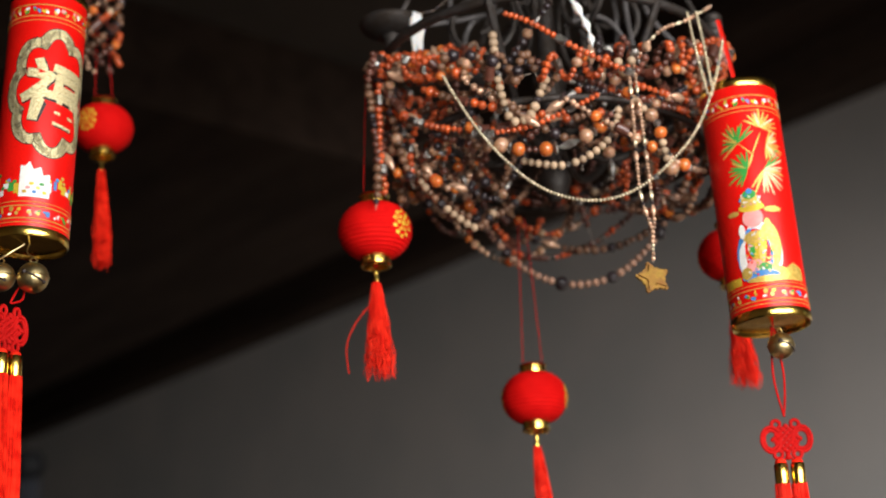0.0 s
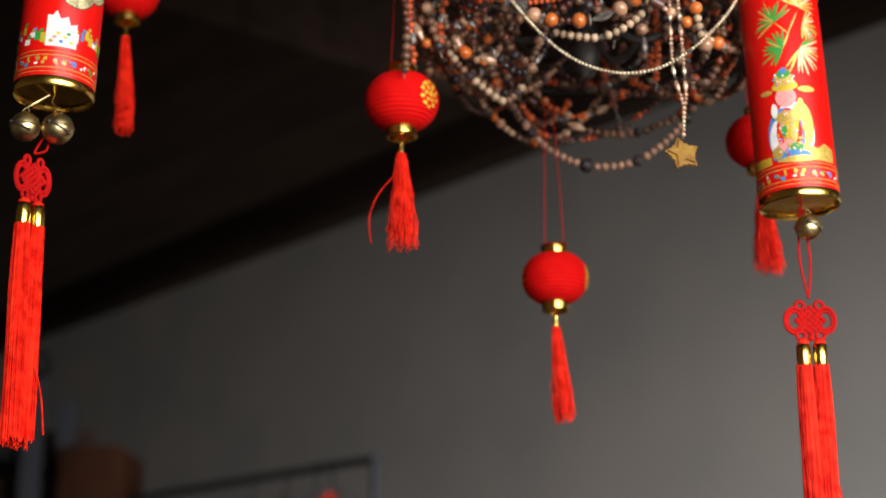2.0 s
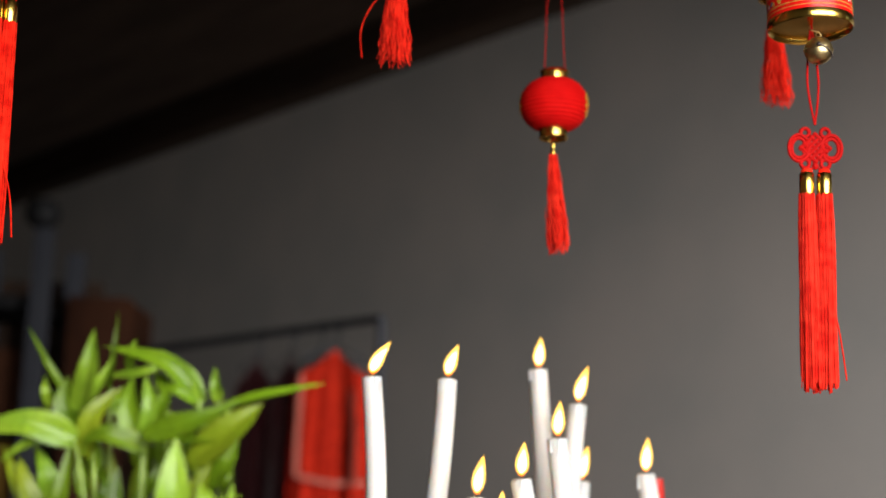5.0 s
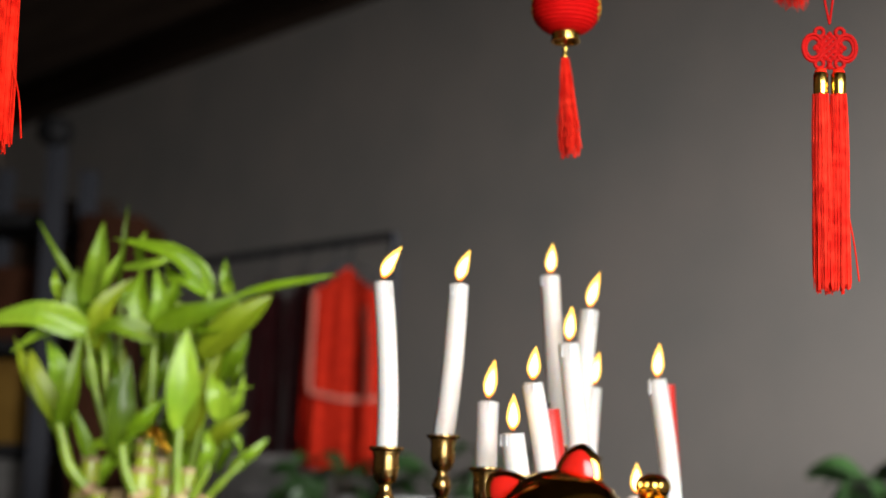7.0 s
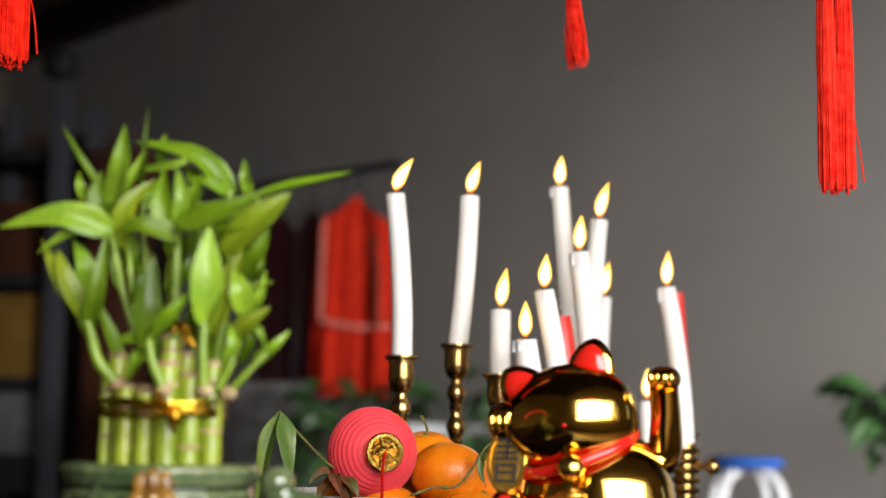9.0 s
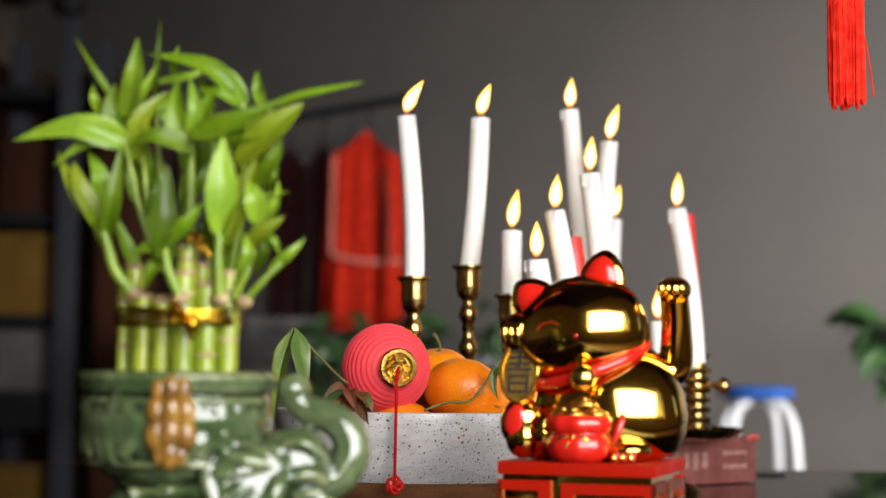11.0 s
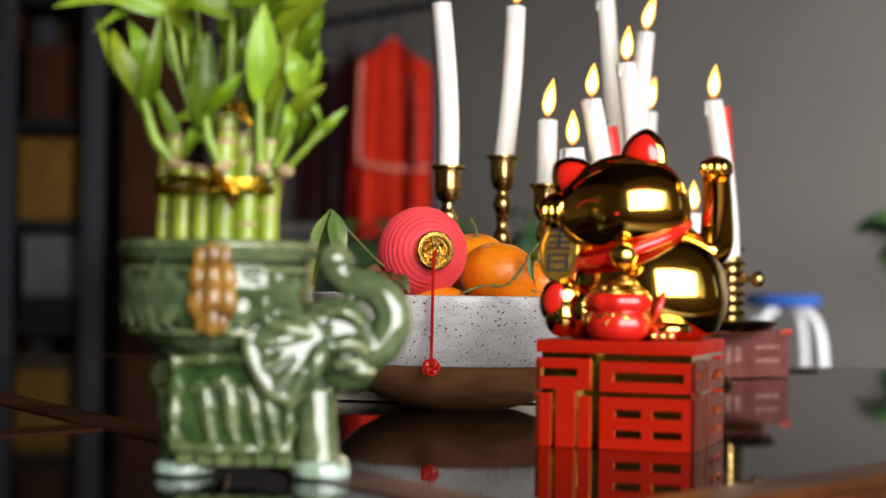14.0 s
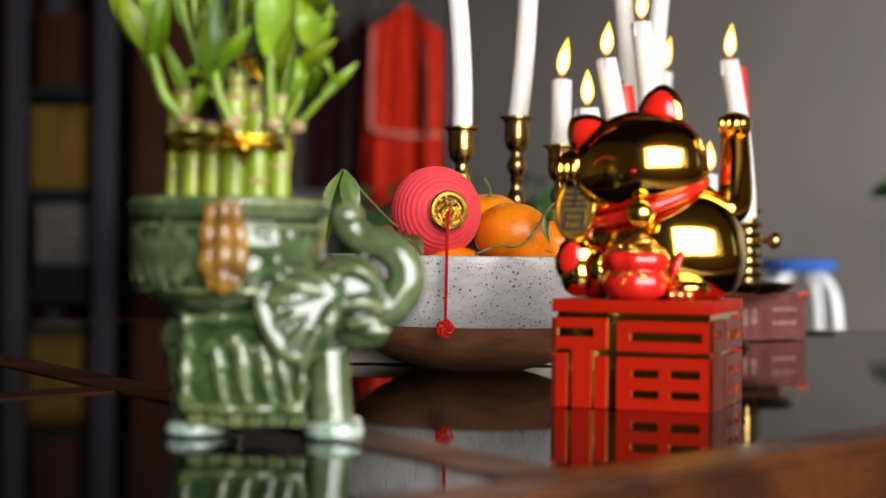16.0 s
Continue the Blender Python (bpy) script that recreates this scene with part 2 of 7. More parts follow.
M = dict(
    wall=mat("grey_plaster", (0.305, 0.279, 0.260), 0.85, col2=(0.255, 0.244, 0.231), scale=1.3, fine=60, vary=0.05, bump=0.15, bscale=140),
    # brown darkened so that the ceiling and end wall bounce little light
    plaster=mat("dimmed_brown_plaster", (0.065, 0.048, 0.034), 0.9, col2=(0.048, 0.035, 0.025), scale=1.1, fine=30, vary=0.08, bump=0.2, bscale=80),
    # unseen walls made pale to bounce light and brighten the gold
    backwall=mat("bounce_plaster", (0.66, 0.53, 0.36), 0.9, col2=(0.57, 0.45, 0.30), scale=1.1, fine=30, vary=0.08, bump=0.2, bscale=80),
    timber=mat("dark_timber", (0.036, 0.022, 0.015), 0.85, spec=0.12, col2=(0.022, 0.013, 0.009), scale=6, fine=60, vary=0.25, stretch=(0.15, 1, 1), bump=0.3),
    # the unseen floor is lightened too, to bounce light upwards
    floor=mat("floor_boards", (0.25, 0.15, 0.082), 0.5, col2=(0.18, 0.105, 0.055), scale=8, fine=90, vary=0.2, stretch=(0.12, 1, 1), bump=0.2, island=0.15),
    oak=mat("table_wood", (0.066, 0.021, 0.006), 0.32, col2=(0.026, 0.008, 0.003), scale=18, fine=240, vary=0.25, stretch=(0.18, 1, 1), bump=0.12, spec=0.3),
    glass=mat("black_table_glass", (0.0035, 0.0027, 0.0024), 0.035, scale=9, fine=900, vary=0.2, rvary=0.02, bump=0.008, bscale=3000, bdist=0.0002, spec=0.22),
    cabinet=mat("cabinet_wood", (0.044, 0.015, 0.006), 0.75, spec=0.12, col2=(0.022, 0.007, 0.003), scale=5, fine=60, vary=0.2, stretch=(1, 1, 0.15)),
    steel=mat("grey_steel", (0.036, 0.038, 0.046), 0.6, 0.1, scale=12, vary=0.1, spec=0.12),
    black=mat("black_plastic", (0.010, 0.010, 0.011), 0.6, vary=0.2, spec=0.15),
    carton=mat("yellow_carton", (0.125, 0.07, 0.013), 0.85, col2=(0.09, 0.048, 0.009), spec=0.1, scale=6, vary=0.12),
    greybox=mat("grey_carton", (0.085, 0.08, 0.078), 0.8, col2=(0.06, 0.058, 0.055), scale=7, vary=0.1),
    white=mat("white_enamel", (0.58, 0.59, 0.61), 0.3, vary=0.04),
    blue=mat("blue_seat", (0.02, 0.10, 0.42), 0.45, vary=0.1),
    cloth_red=mat("red_cloth", (0.37, 0.015, 0.004), 0.9, col2=(0.23, 0.008, 0.003), scale=24, fine=300, vary=0.14, spec=0.1, bump=0.2),
    cloth_maroon=mat("maroon_cloth", (0.075, 0.003, 0.008), 0.85, scale=20, fine=300, vary=0.2, sheen=0.3),
    cloth_pale=mat("pale_trim", (0.38, 0.10, 0.07), 0.8, vary=0.1),
    leafdark=mat("dark_leaf", (0.024, 0.068, 0.014), 0.5, col2=(0.013, 0.038, 0.009), scale=30, vary=0.2, island=0.35),
    soil=mat("soil", (0.05, 0.035, 0.025), 0.95, vary=0.3, bump=0.6),
    terracotta=mat("terracotta", (0.42, 0.17, 0.09), 0.8, vary=0.12),
    iron=mat("dark_iron", (0.060, 0.053, 0.050), 0.55, 0.6, col2=(0.035, 0.026, 0.02), scale=60, fine=500, vary=0.25, bump=0.4, bscale=600),
    greyiron=mat("lighter_grey_iron", (0.115, 0.105, 0.105), 0.6, 0.3, col2=(0.06, 0.052, 0.05), scale=60, fine=500, vary=0.2, bump=0.3, bscale=600),
    goldchrome=mat("gold_plating", (0.86, 0.52, 0.07), 0.10, 1.0, scale=10, fine=60, vary=0.03, rvary=0.02, coat=0.9),
    gold=mat("gold_foil", (0.88, 0.60, 0.13), 0.2, 1.0, scale=60, fine=900, vary=0.1, rvary=0.06, bump=0.2, bscale=700, bdist=0.0004),
    satin_gold=mat("satin_gold", (0.72, 0.44, 0.09), 0.34, 1.0, col2=(0.55, 0.32, 0.05), scale=200, fine=900, vary=0.1),
    gilt=mat("gilt_foil_ribbon", (0.62, 0.36, 0.03), 0.24, 1.0, col2=(0.30, 0.15, 0.01), scale=120, fine=900, vary=0.15, bump=0.6, bscale=500, bdist=0.0008),
    sidegold=mat("brown_gold_side", (0.17, 0.022, 0.004), 0.3, 0.35, col2=(0.11, 0.014, 0.003), scale=30, fine=300, vary=0.12),
    glitter=mat("gold_glitter", (0.98, 0.88, 0.54), 0.42, 0.4, col2=(0.40, 0.29, 0.10), scale=900, fine=2200, vary=0.4, bump=0.9, bscale=1300, bdist=0.0006),
    brass=mat("aged_brass", (0.56, 0.38, 0.14), 0.22, 1.0, col2=(0.36, 0.22, 0.07), scale=40, fine=400, vary=0.15, rvary=0.1),
    bellmetal=mat("bell_metal", (0.68, 0.54, 0.27), 0.36, 1.0, col2=(0.56, 0.43, 0.20), scale=80, fine=700, vary=0.12),
    red=mat("red_flock", (0.66, 0.005, 0.004), 0.75, col2=(0.58, 0.003, 0.003), scale=60, fine=1600, vary=0.12, spec=0.08, bump=0.25, bscale=2500, bdist=0.0003),
    redpaper=mat("red_foil_paper", (0.76, 0.007, 0.004), 0.36, col2=(0.68, 0.005, 0.003), scale=16, fine=500, vary=0.07, coat=0.1, spec=0.3),
    redpaint=mat("red_paint", (0.31, 0.0075, 0.0012), 0.42, scale=30, fine=400, vary=0.06, spec=0.1),
    redgloss=mat("red_enamel", (0.58, 0.014, 0.008), 0.22, scale=30, vary=0.06, coat=0.4),
    pink=mat("pink_red_flock", (0.82, 0.045, 0.06), 0.6, col2=(0.76, 0.03, 0.042), scale=40, fine=1200, vary=0.08, sheen=0.15, bump=0.2, bscale=2200, bdist=0.0003),
    thread=mat("red_silk_thread", (0.84, 0.028, 0.010), 0.6, col2=(0.58, 0.008, 0.003), scale=90, fine=900, vary=0.14, spec=0.06, island=0.3),
    cord=mat("red_cord", (0.50, 0.005, 0.004), 0.6, spec=0.12, fine=1500, vary=0.2, bump=0.6, bscale=1800),
    jade=mat("green_glaze", (0.034, 0.060, 0.022), 0.08, col2=(0.090, 0.122, 0.056), scale=26, fine=140, vary=0.25, coat=0.8, rvary=0.03, bump=0.22, bscale=50, bdist=0.003),
    jadeflat=mat("dark_green_glaze", (0.040, 0.075, 0.024), 0.09, col2=(0.022, 0.046, 0.013), scale=60, fine=200, vary=0.25, coat=0.7, rvary=0.03, bump=0.35, bscale=70, bdist=0.003),
    jadepale=mat("pale_green_glaze", (0.125, 0.150, 0.062), 0.1, col2=(0.038, 0.068, 0.020), scale=60, fine=200, vary=0.2, coat=0.8, rvary=0.03, bump=0.25, bscale=90, bdist=0.002),
    foot=mat("bare_pale_glaze", (0.42, 0.52, 0.46), 0.12, col2=(0.16, 0.24, 0.15), scale=90, vary=0.12, coat=0.7),
    amber=mat("amber_glaze", (0.30, 0.155, 0.028), 0.26, col2=(0.11, 0.045, 0.007), scale=70, fine=200, vary=0.2, coat=0.25, rvary=0.03),
    bamboo=mat("bamboo_stalk", (0.36, 0.41, 0.035), 0.3, col2=(0.15, 0.21, 0.010), scale=34, fine=400, vary=0.14, stretch=(1, 1, 0.25), sss=0.05, coat=0.25, island=0.12),
    node=mat("bamboo_node", (0.40, 0.30, 0.15), 0.6, col2=(0.20, 0.11, 0.05), scale=140, vary=0.2, bump=0.4),
    leaf=mat("bamboo_leaf", (0.070, 0.132, 0.004), 0.34, col2=(0.115, 0.190, 0.007), scale=24, fine=300, vary=0.14, sss=0.08, sss_r=(0.004, 0.008, 0.001), spec=0.24, island=0.5),
    shoot=mat("green_shoot", (0.20, 0.30, 0.022), 0.4, col2=(0.12, 0.20, 0.012), scale=30, fine=400, vary=0.16, sss=0.05, island=0.12),
    leafolive=mat("olive_leaf", (0.105, 0.155, 0.006), 0.36, col2=(0.18, 0.225, 0.010), scale=24, fine=300, vary=0.14, sss=0.08, sss_r=(0.004, 0.008, 0.001), spec=0.24, island=0.25),
    leafpale=mat("young_leaf", (0.20, 0.31, 0.020), 0.36, col2=(0.12, 0.22, 0.010), scale=30, fine=300, vary=0.14, sss=0.1, sss_r=(0.004, 0.008, 0.001), spec=0.4, island=0.2),
    citrusleaf=mat("citrus_leaf", (0.10, 0.135, 0.014), 0.45, col2=(0.045, 0.085, 0.008), scale=40, vary=0.15, coat=0.05, island=0.35),
    twig=mat("green_twig", (0.15, 0.165, 0.03), 0.6, col2=(0.09, 0.075, 0.02), scale=120, vary=0.2),
    dryleaf=mat("dried_leaf", (0.055, 0.06, 0.014), 0.6, col2=(0.17, 0.035, 0.012), scale=70, vary=0.25, island=0.4),
    orange=mat("mandarin_peel", (0.88, 0.25, 0.006), 0.36, col2=(0.80, 0.185, 0.004), scale=35, fine=700, vary=0.08, bump=0.55, bscale=520, bdist=0.0008, sss=0.1, coat=0.1),
    clay=mat("brown_clay", (0.31, 0.135, 0.058), 0.45, col2=(0.19, 0.08, 0.034), scale=30, fine=300, vary=0.18, stretch=(1, 1, 4), bump=0.3),
    wax=mat("white_wax", (0.86, 0.82, 0.79), 0.42, scale=30, fine=200, vary=0.03, sss=0.5, sss_r=(0.012, 0.008, 0.006), bump=0.15, bscale=160),
    redwax=mat("red_wax", (0.66, 0.03, 0.02), 0.42, vary=0.06, sss=0.3),
    wick=mat("wick", (0.02, 0.018, 0.016), 0.9),
    book=mat("book_cloth", (0.175, 0.058, 0.050), 0.85, col2=(0.12, 0.036, 0.03), scale=40, fine=900, vary=0.16, bump=0.4, spec=0.15),
    frayed=mat("frayed_red_cloth", (0.52, 0.07, 0.05), 0.9, vary=0.2),
    bookprint=mat("faded_print", (0.30, 0.155, 0.13), 0.8, vary=0.2, spec=0.15),
    ink_gold=mat("printed_gold", (0.78, 0.54, 0.13), 0.38, 0.45, col2=(0.60, 0.38, 0.07), scale=300, fine=900, vary=0.12),
    paper=mat("book_paper", (0.70, 0.62, 0.50), 0.8, vary=0.1, stretch=(1, 1, 40)),
    cream=mat("cream_wood_bead", (0.50, 0.36, 0.235), 0.5, col2=(0.36, 0.24, 0.145), scale=160, vary=0.15, island=0.25),
    rosewood=mat("rosewood_bead", (0.45, 0.255, 0.17), 0.42, col2=(0.33, 0.175, 0.115), scale=160, vary=0.15, island=0.2, coat=0.1),
    wood=mat("wood_bead", (0.19, 0.095, 0.052), 0.42, col2=(0.11, 0.05, 0.027), scale=160, vary=0.15, island=0.45, coat=0.1),
    coral=mat("coral_bead", (0.62, 0.105, 0.024), 0.3, col2=(0.38, 0.055, 0.013), scale=120, vary=0.12, coat=0.3, island=0.28),
    amberbead=mat("orange_stone_bead", (0.72, 0.20, 0.04), 0.2, col2=(0.52, 0.12, 0.025), scale=110, vary=0.14, coat=0.4, sss=0.3, island=0.25),
    dark=mat("dark_bead", (0.028, 0.019, 0.022), 0.35, scale=200, vary=0.3, bump=0.5, bscale=700, island=0.3, coat=0.2),
    silver=mat("tarnished_silver_bead", (0.40, 0.38, 0.35), 0.35, 1.0, col2=(0.16, 0.15, 0.14), scale=260, vary=0.25, bump=0.8, bscale=900),
    seed=mat("champagne_seed_bead", (0.72, 0.62, 0.42), 0.2, 0.55, vary=0.12, coat=0.3, island=0.3),
    rosebead=mat("rose_glass_bead", (0.56, 0.34, 0.22), 0.15, 0.3, vary=0.12, coat=0.5, island=0.4),
    agate=mat("agate_bead", (0.56, 0.33, 0.21), 0.12, col2=(0.30, 0.15, 0.08), scale=140, vary=0.12, coat=0.6, sss=0.3, stretch=(1, 1, 5), island=0.3),
    maroonbead=mat("brown_bead", (0.12, 0.04, 0.026), 0.35, vary=0.2, coat=0.3, island=0.4),
    string=mat("bead_string", (0.32, 0.26, 0.21), 0.8),
    star=mat("gilt_star", (0.40, 0.235, 0.05), 0.32, 0.25, col2=(0.24, 0.095, 0.025), scale=90, fine=500, vary=0.2, bump=0.2, coat=0.3),
    ink_green=mat("printed_green", (0.04, 0.30, 0.05), 0.35, vary=0.1),
    ink_blue=mat("printed_blue", (0.06, 0.22, 0.52), 0.35, vary=0.1),
    ink_white=mat("printed_white", (0.80, 0.78, 0.74), 0.35, vary=0.05),
    ink_pink=mat("printed_pink", (0.80, 0.32, 0.30), 0.35, vary=0.08),
    ink_yellow=mat("printed_yellow", (0.80, 0.55, 0.05), 0.3, 0.3, vary=0.08),
    ink_dark=mat("printed_dark", (0.03, 0.018, 0.015), 0.4),
    flame=glow("candle_flame", (1.0, 0.42, 0.06), (1.0, 0.84, 0.48), 14.0, 0.0, 0.03),
    halo=glow("flame_mantle", (1.0, 0.22, 0.012), (1.0, 0.60, 0.10), 3.4, 0.0, 0.04, 0.35),
)
M["stone"] = speckled("speckled_glaze", (0.69, 0.66, 0.65), (0.07, 0.045, 0.035), 0.3, 560, 0.26)


def hollow_tone(m, dark, pale, lo=0.47, hi=0.56):
    """Darkens the colour in the hollows and pales it over raised edges."""
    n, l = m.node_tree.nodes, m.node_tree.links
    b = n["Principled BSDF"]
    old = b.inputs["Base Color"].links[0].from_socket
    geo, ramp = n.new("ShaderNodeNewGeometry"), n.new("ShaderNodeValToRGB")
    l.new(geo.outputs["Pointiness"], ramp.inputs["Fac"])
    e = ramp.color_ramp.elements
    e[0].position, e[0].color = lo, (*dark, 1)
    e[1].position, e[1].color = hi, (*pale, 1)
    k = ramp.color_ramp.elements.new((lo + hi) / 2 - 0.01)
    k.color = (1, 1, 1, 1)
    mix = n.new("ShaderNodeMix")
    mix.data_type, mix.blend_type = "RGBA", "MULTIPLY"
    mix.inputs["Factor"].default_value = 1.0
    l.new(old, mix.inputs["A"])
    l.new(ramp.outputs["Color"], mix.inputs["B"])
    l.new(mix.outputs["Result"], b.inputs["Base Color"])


hollow_tone(M["jade"], (0.22, 0.26, 0.22), (3.4, 2.5, 2.6))


# ---- shapes ----
class G:
    """Gathers rings, tubes, boxes and lathed forms into one mesh; each piece carries a material slot."""

    def __init__(self):
        self.v, self.f, self.k = [], [], []

    def add(self, verts, faces, k=0, m=None):
        o = len(self.v)
        self.v += [tuple(m @ Vector(p)) if m else tuple(p) for p in verts]
        self.f += [tuple(i + o for i in f) for f in faces]
        self.k += [k] * len(faces)
        return self

    def lathe(self, prof, seg=24, k=0, m=None, ripple=0.0, lobes=0):
        vs, fs = [], []
        for r, z in prof:
            for s in range(seg):
                a = 2 * math.pi * s / seg
                q = r * (1 + ripple * math.cos(lobes * a))
                vs.append((q * math.cos(a), q * math.sin(a), z))
        for i in range(len(prof) - 1):
            for s in range(seg):
                t = (s + 1) % seg
                fs.append((i * seg + s, i * seg + t, (i + 1) * seg + t, (i + 1) * seg + s))
        if prof[0][0] > 1e-6:
            fs.append(tuple(range(seg))[::-1])
        if prof[-1][0] > 1e-6:
            fs.append(tuple((len(prof) - 1) * seg + s for s in range(seg)))
        return self.add(vs, fs, k, m)

    def ball(self, c, r, seg=16, rings=10, k=0, m=None):
        r = (r, r, r) if isinstance(r, (int, float)) else r
        vs, fs = [(0, 0, -1)], []
        for i in range(1, rings):
            a = math.pi * i / rings
            vs += [(math.sin(a) * math.cos(2 * math.pi * s / seg), math.sin(a) * math.sin(2 * math.pi * s / seg), -math.cos(a)) for s in range(seg)]
        vs.append((0, 0, 1))
        top = len(vs) - 1
        for s in range(seg):
            t = (s + 1) % seg
            fs.append((0, 1 + t, 1 + s))
            fs.append((top, top - seg + s, top - seg + t))
            for i in range(rings - 2):
                a = 1 + i * seg
                fs.append((a + s, a + t, a + seg + t, a + seg + s))
        vs = [(c[0] + x * r[0], c[1] + y * r[1], c[2] + z * r[2]) for x, y, z in vs]
        return self.add(vs, fs, k, m)

    def tube(self, pts, rad, seg=8, k=0, m=None, closed=False, flat=1.0):
        pts = [Vector(p) for p in pts]
        n = len(pts)
        rad = [rad] * n if isinstance(rad, (int, float)) else list(rad)
        vs, fs = [], []
        side = None
        for i, p in enumerate(pts):
            a = pts[(i - 1) % n] if closed or i else p
            b = pts[(i + 1) % n] if closed or i < n - 1 else p
            t = (b - a).normalized() if (b - a).length > 1e-9 else Vector((0, 0, 1))
            if side is None:
                side = t.orthogonal().normalized()
            side = side - t * side.dot(t)
            side = side.normalized() if side.length > 1e-6 else t.orthogonal().normalized()
            up = t.cross(side)
            for s in range(seg):
                w = 2 * math.pi * s / seg
                vs.append(tuple(p + side * (rad[i] * math.cos(w)) + up * (rad[i] * flat * math.sin(w))))
        for i in range(n if closed else n - 1):
            j = (i + 1) % n
            for s in range(seg):
                t = (s + 1) % seg
                fs.append((i * seg + s, i * seg + t, j * seg + t, j * seg + s))
        if not closed:
            fs += [tuple(range(seg))[::-1], tuple((n - 1) * seg + s for s in range(seg))]
        return self.add(vs, fs, k, m)

    def box(self, a, b, k=0, m=None, bev=0.0):
        (x0, y0, z0), (x1, y1, z1) = a, b
        if not bev:
            vs = [(x0, y0, z0), (x1, y0, z0), (x1, y1, z0), (x0, y1, z0), (x0, y0, z1), (x1, y0, z1), (x1, y1, z1), (x0, y1, z1)]
            fs = [(3, 2, 1, 0), (4, 5, 6, 7), (0, 1, 5, 4), (1, 2, 6, 5), (2, 3, 7, 6), (3, 0, 4, 7)]
            return self.add(vs, fs, k, m)
        bm = bmesh.new()
        bmesh.ops.create_cube(bm, size=1)
        for v in bm.verts:
            v.co = Vector(((x0 + x1) / 2 + v.co.x * (x1 - x0), (y0 + y1) / 2 + v.co.y * (y1 - y0), (z0 + z1) / 2 + v.co.z * (z1 - z0)))
        bmesh.ops.bevel(bm, geom=bm.edges[:], offset=bev, segments=2, affect="EDGES", profile=0.7)
        return self.take(bm, k, m)

    def take(self, bm, k=0, m=None):
        bm.verts.index_update()
        self.add([v.co[:] for v in bm.verts], [[v.index for v in f.verts] for f in bm.faces], k, m)
        bm.free()
        return self

    def prism(self, poly, h, k=0, m=None, bev=0.0):
        bm = bmesh.new()
        f = bm.faces.new([bm.verts.new((x, y, 0)) for x, y in poly])
        bmesh.ops.recalc_face_normals(bm, faces=[f])
        ex = bmesh.ops.extrude_face_region(bm, geom=[f])
        bmesh.ops.translate(bm, verts=[v for v in ex["geom"] if isinstance(v, bmesh.types.BMVert)], vec=(0, 0, h))
        bmesh.ops.recalc_face_normals(bm, faces=bm.faces[:])
        if bev:
            bmesh.ops.bevel(bm, geom=[e for e in bm.edges], offset=bev, segments=2, affect="EDGES")
        return self.take(bm, k, m)

    def mesh(self, name, mats, smooth=40):
        me = bpy.data.meshes.new(name)
        me.from_pydata(self.v, [], self.f)
        for q in mats:
            me.materials.append(q)
        if len(mats) > 1:
            me.polygons.foreach_set("material_index", self.k)
        if smooth:
            me.polygons.foreach_set("use_smooth", [True] * len(me.polygons))
            me.set_sharp_from_angle(angle=radians(smooth))
        me.update()
        return me


def thing(name, label, category, at=None, group="", kind=""):
    ob = new(name)
    ob.empty_display_size = 0.02
    ob.matrix_world = at or Matrix()
    return tagged(ob, label, category, group, kind)


def part(name, g, mats, parent, label="", at=None, smooth=40):
    mats = mats if isinstance(mats, (list, tuple)) else [mats]
    me = g if isinstance(g, bpy.types.Mesh) else g.mesh(name, mats, smooth)
    ob = new(name, me)
    ob.parent = parent
    if at:
        ob.matrix_basis = at
    if label:
        ob["label"] = label
    return ob


def solid(name, g, mats, label, category, at=None, group="", kind="", smooth=40):
    mats = mats if isinstance(mats, (list, tuple)) else [mats]
    me = g if isinstance(g, bpy.types.Mesh) else g.mesh(name, mats, smooth)
    ob = new(name, me)
    if at:
        ob.matrix_world = at
    return tagged(ob, label, category, group, kind)


def curve(pts, n=8):
    """Points along a smooth line through the given ones."""
    pts = [Vector(p) for p in pts]
    out = []
    for i in range(len(pts) - 1):
        a, b, c, d = pts[max(i - 1, 0)], pts[i], pts[i + 1], pts[min(i + 2, len(pts) - 1)]
        for s in range(n):
            t = s / n
            out.append(0.5 * ((2 * b) + (c - a) * t + (2 * a - 5 * b + 4 * c - d) * t * t + (3 * b - a - 3 * c + d) * t**3))
    return out + [pts[-1]]


def up_to(a, b):
    """A pose at a whose z points at b."""
    a, b = Vector(a), Vector(b)
    return Matrix.Translation(a) @ (b - a).to_track_quat("Z", "Y").to_matrix().to_4x4()


rnd = random.Random(7)

# ---- the room ----
X0, X1, Y0, Y1, TOP = -13.8, 1.4, -2.7, 6.05, 4.744


def wall(name, a, b, m, label):
    return solid(name, G().box(a, b), m, label, "wall", ROOM, kind="structure")


wall("wall_grey", (X0, Y1, 0), (X1 + 0.2, Y1 + 0.15, TOP), M["wall"], "grey painted plaster wall behind the table")
wall("wall_back", (X0, Y0 - 0.15, 0), (X1 + 0.2, Y0, TOP), M["backwall"], "unseen ochre plaster wall kept pale to bounce light")
wall("wall_end", (X0 - 0.15, Y0 - 0.15, 0), (X0, Y1 + 0.15, TOP), M["plaster"], "plaster wall at the end, coloured dark to cut bounced light")
WY0, WY1, WZ0, WZ1 = -0.95, 2.15, 0.7, 2.35
g = G().box((X1, Y0, 0), (X1 + 0.2, Y1, WZ0)).box((X1, Y0, WZ1), (X1 + 0.2, Y1, TOP))
g.box((X1, Y0, WZ0), (X1 + 0.2, WY0, WZ1)).box((X1, WY1, WZ0), (X1 + 0.2, 4.3, WZ1)).box((X1, 5.6, WZ0), (X1 + 0.2, Y1, WZ1))
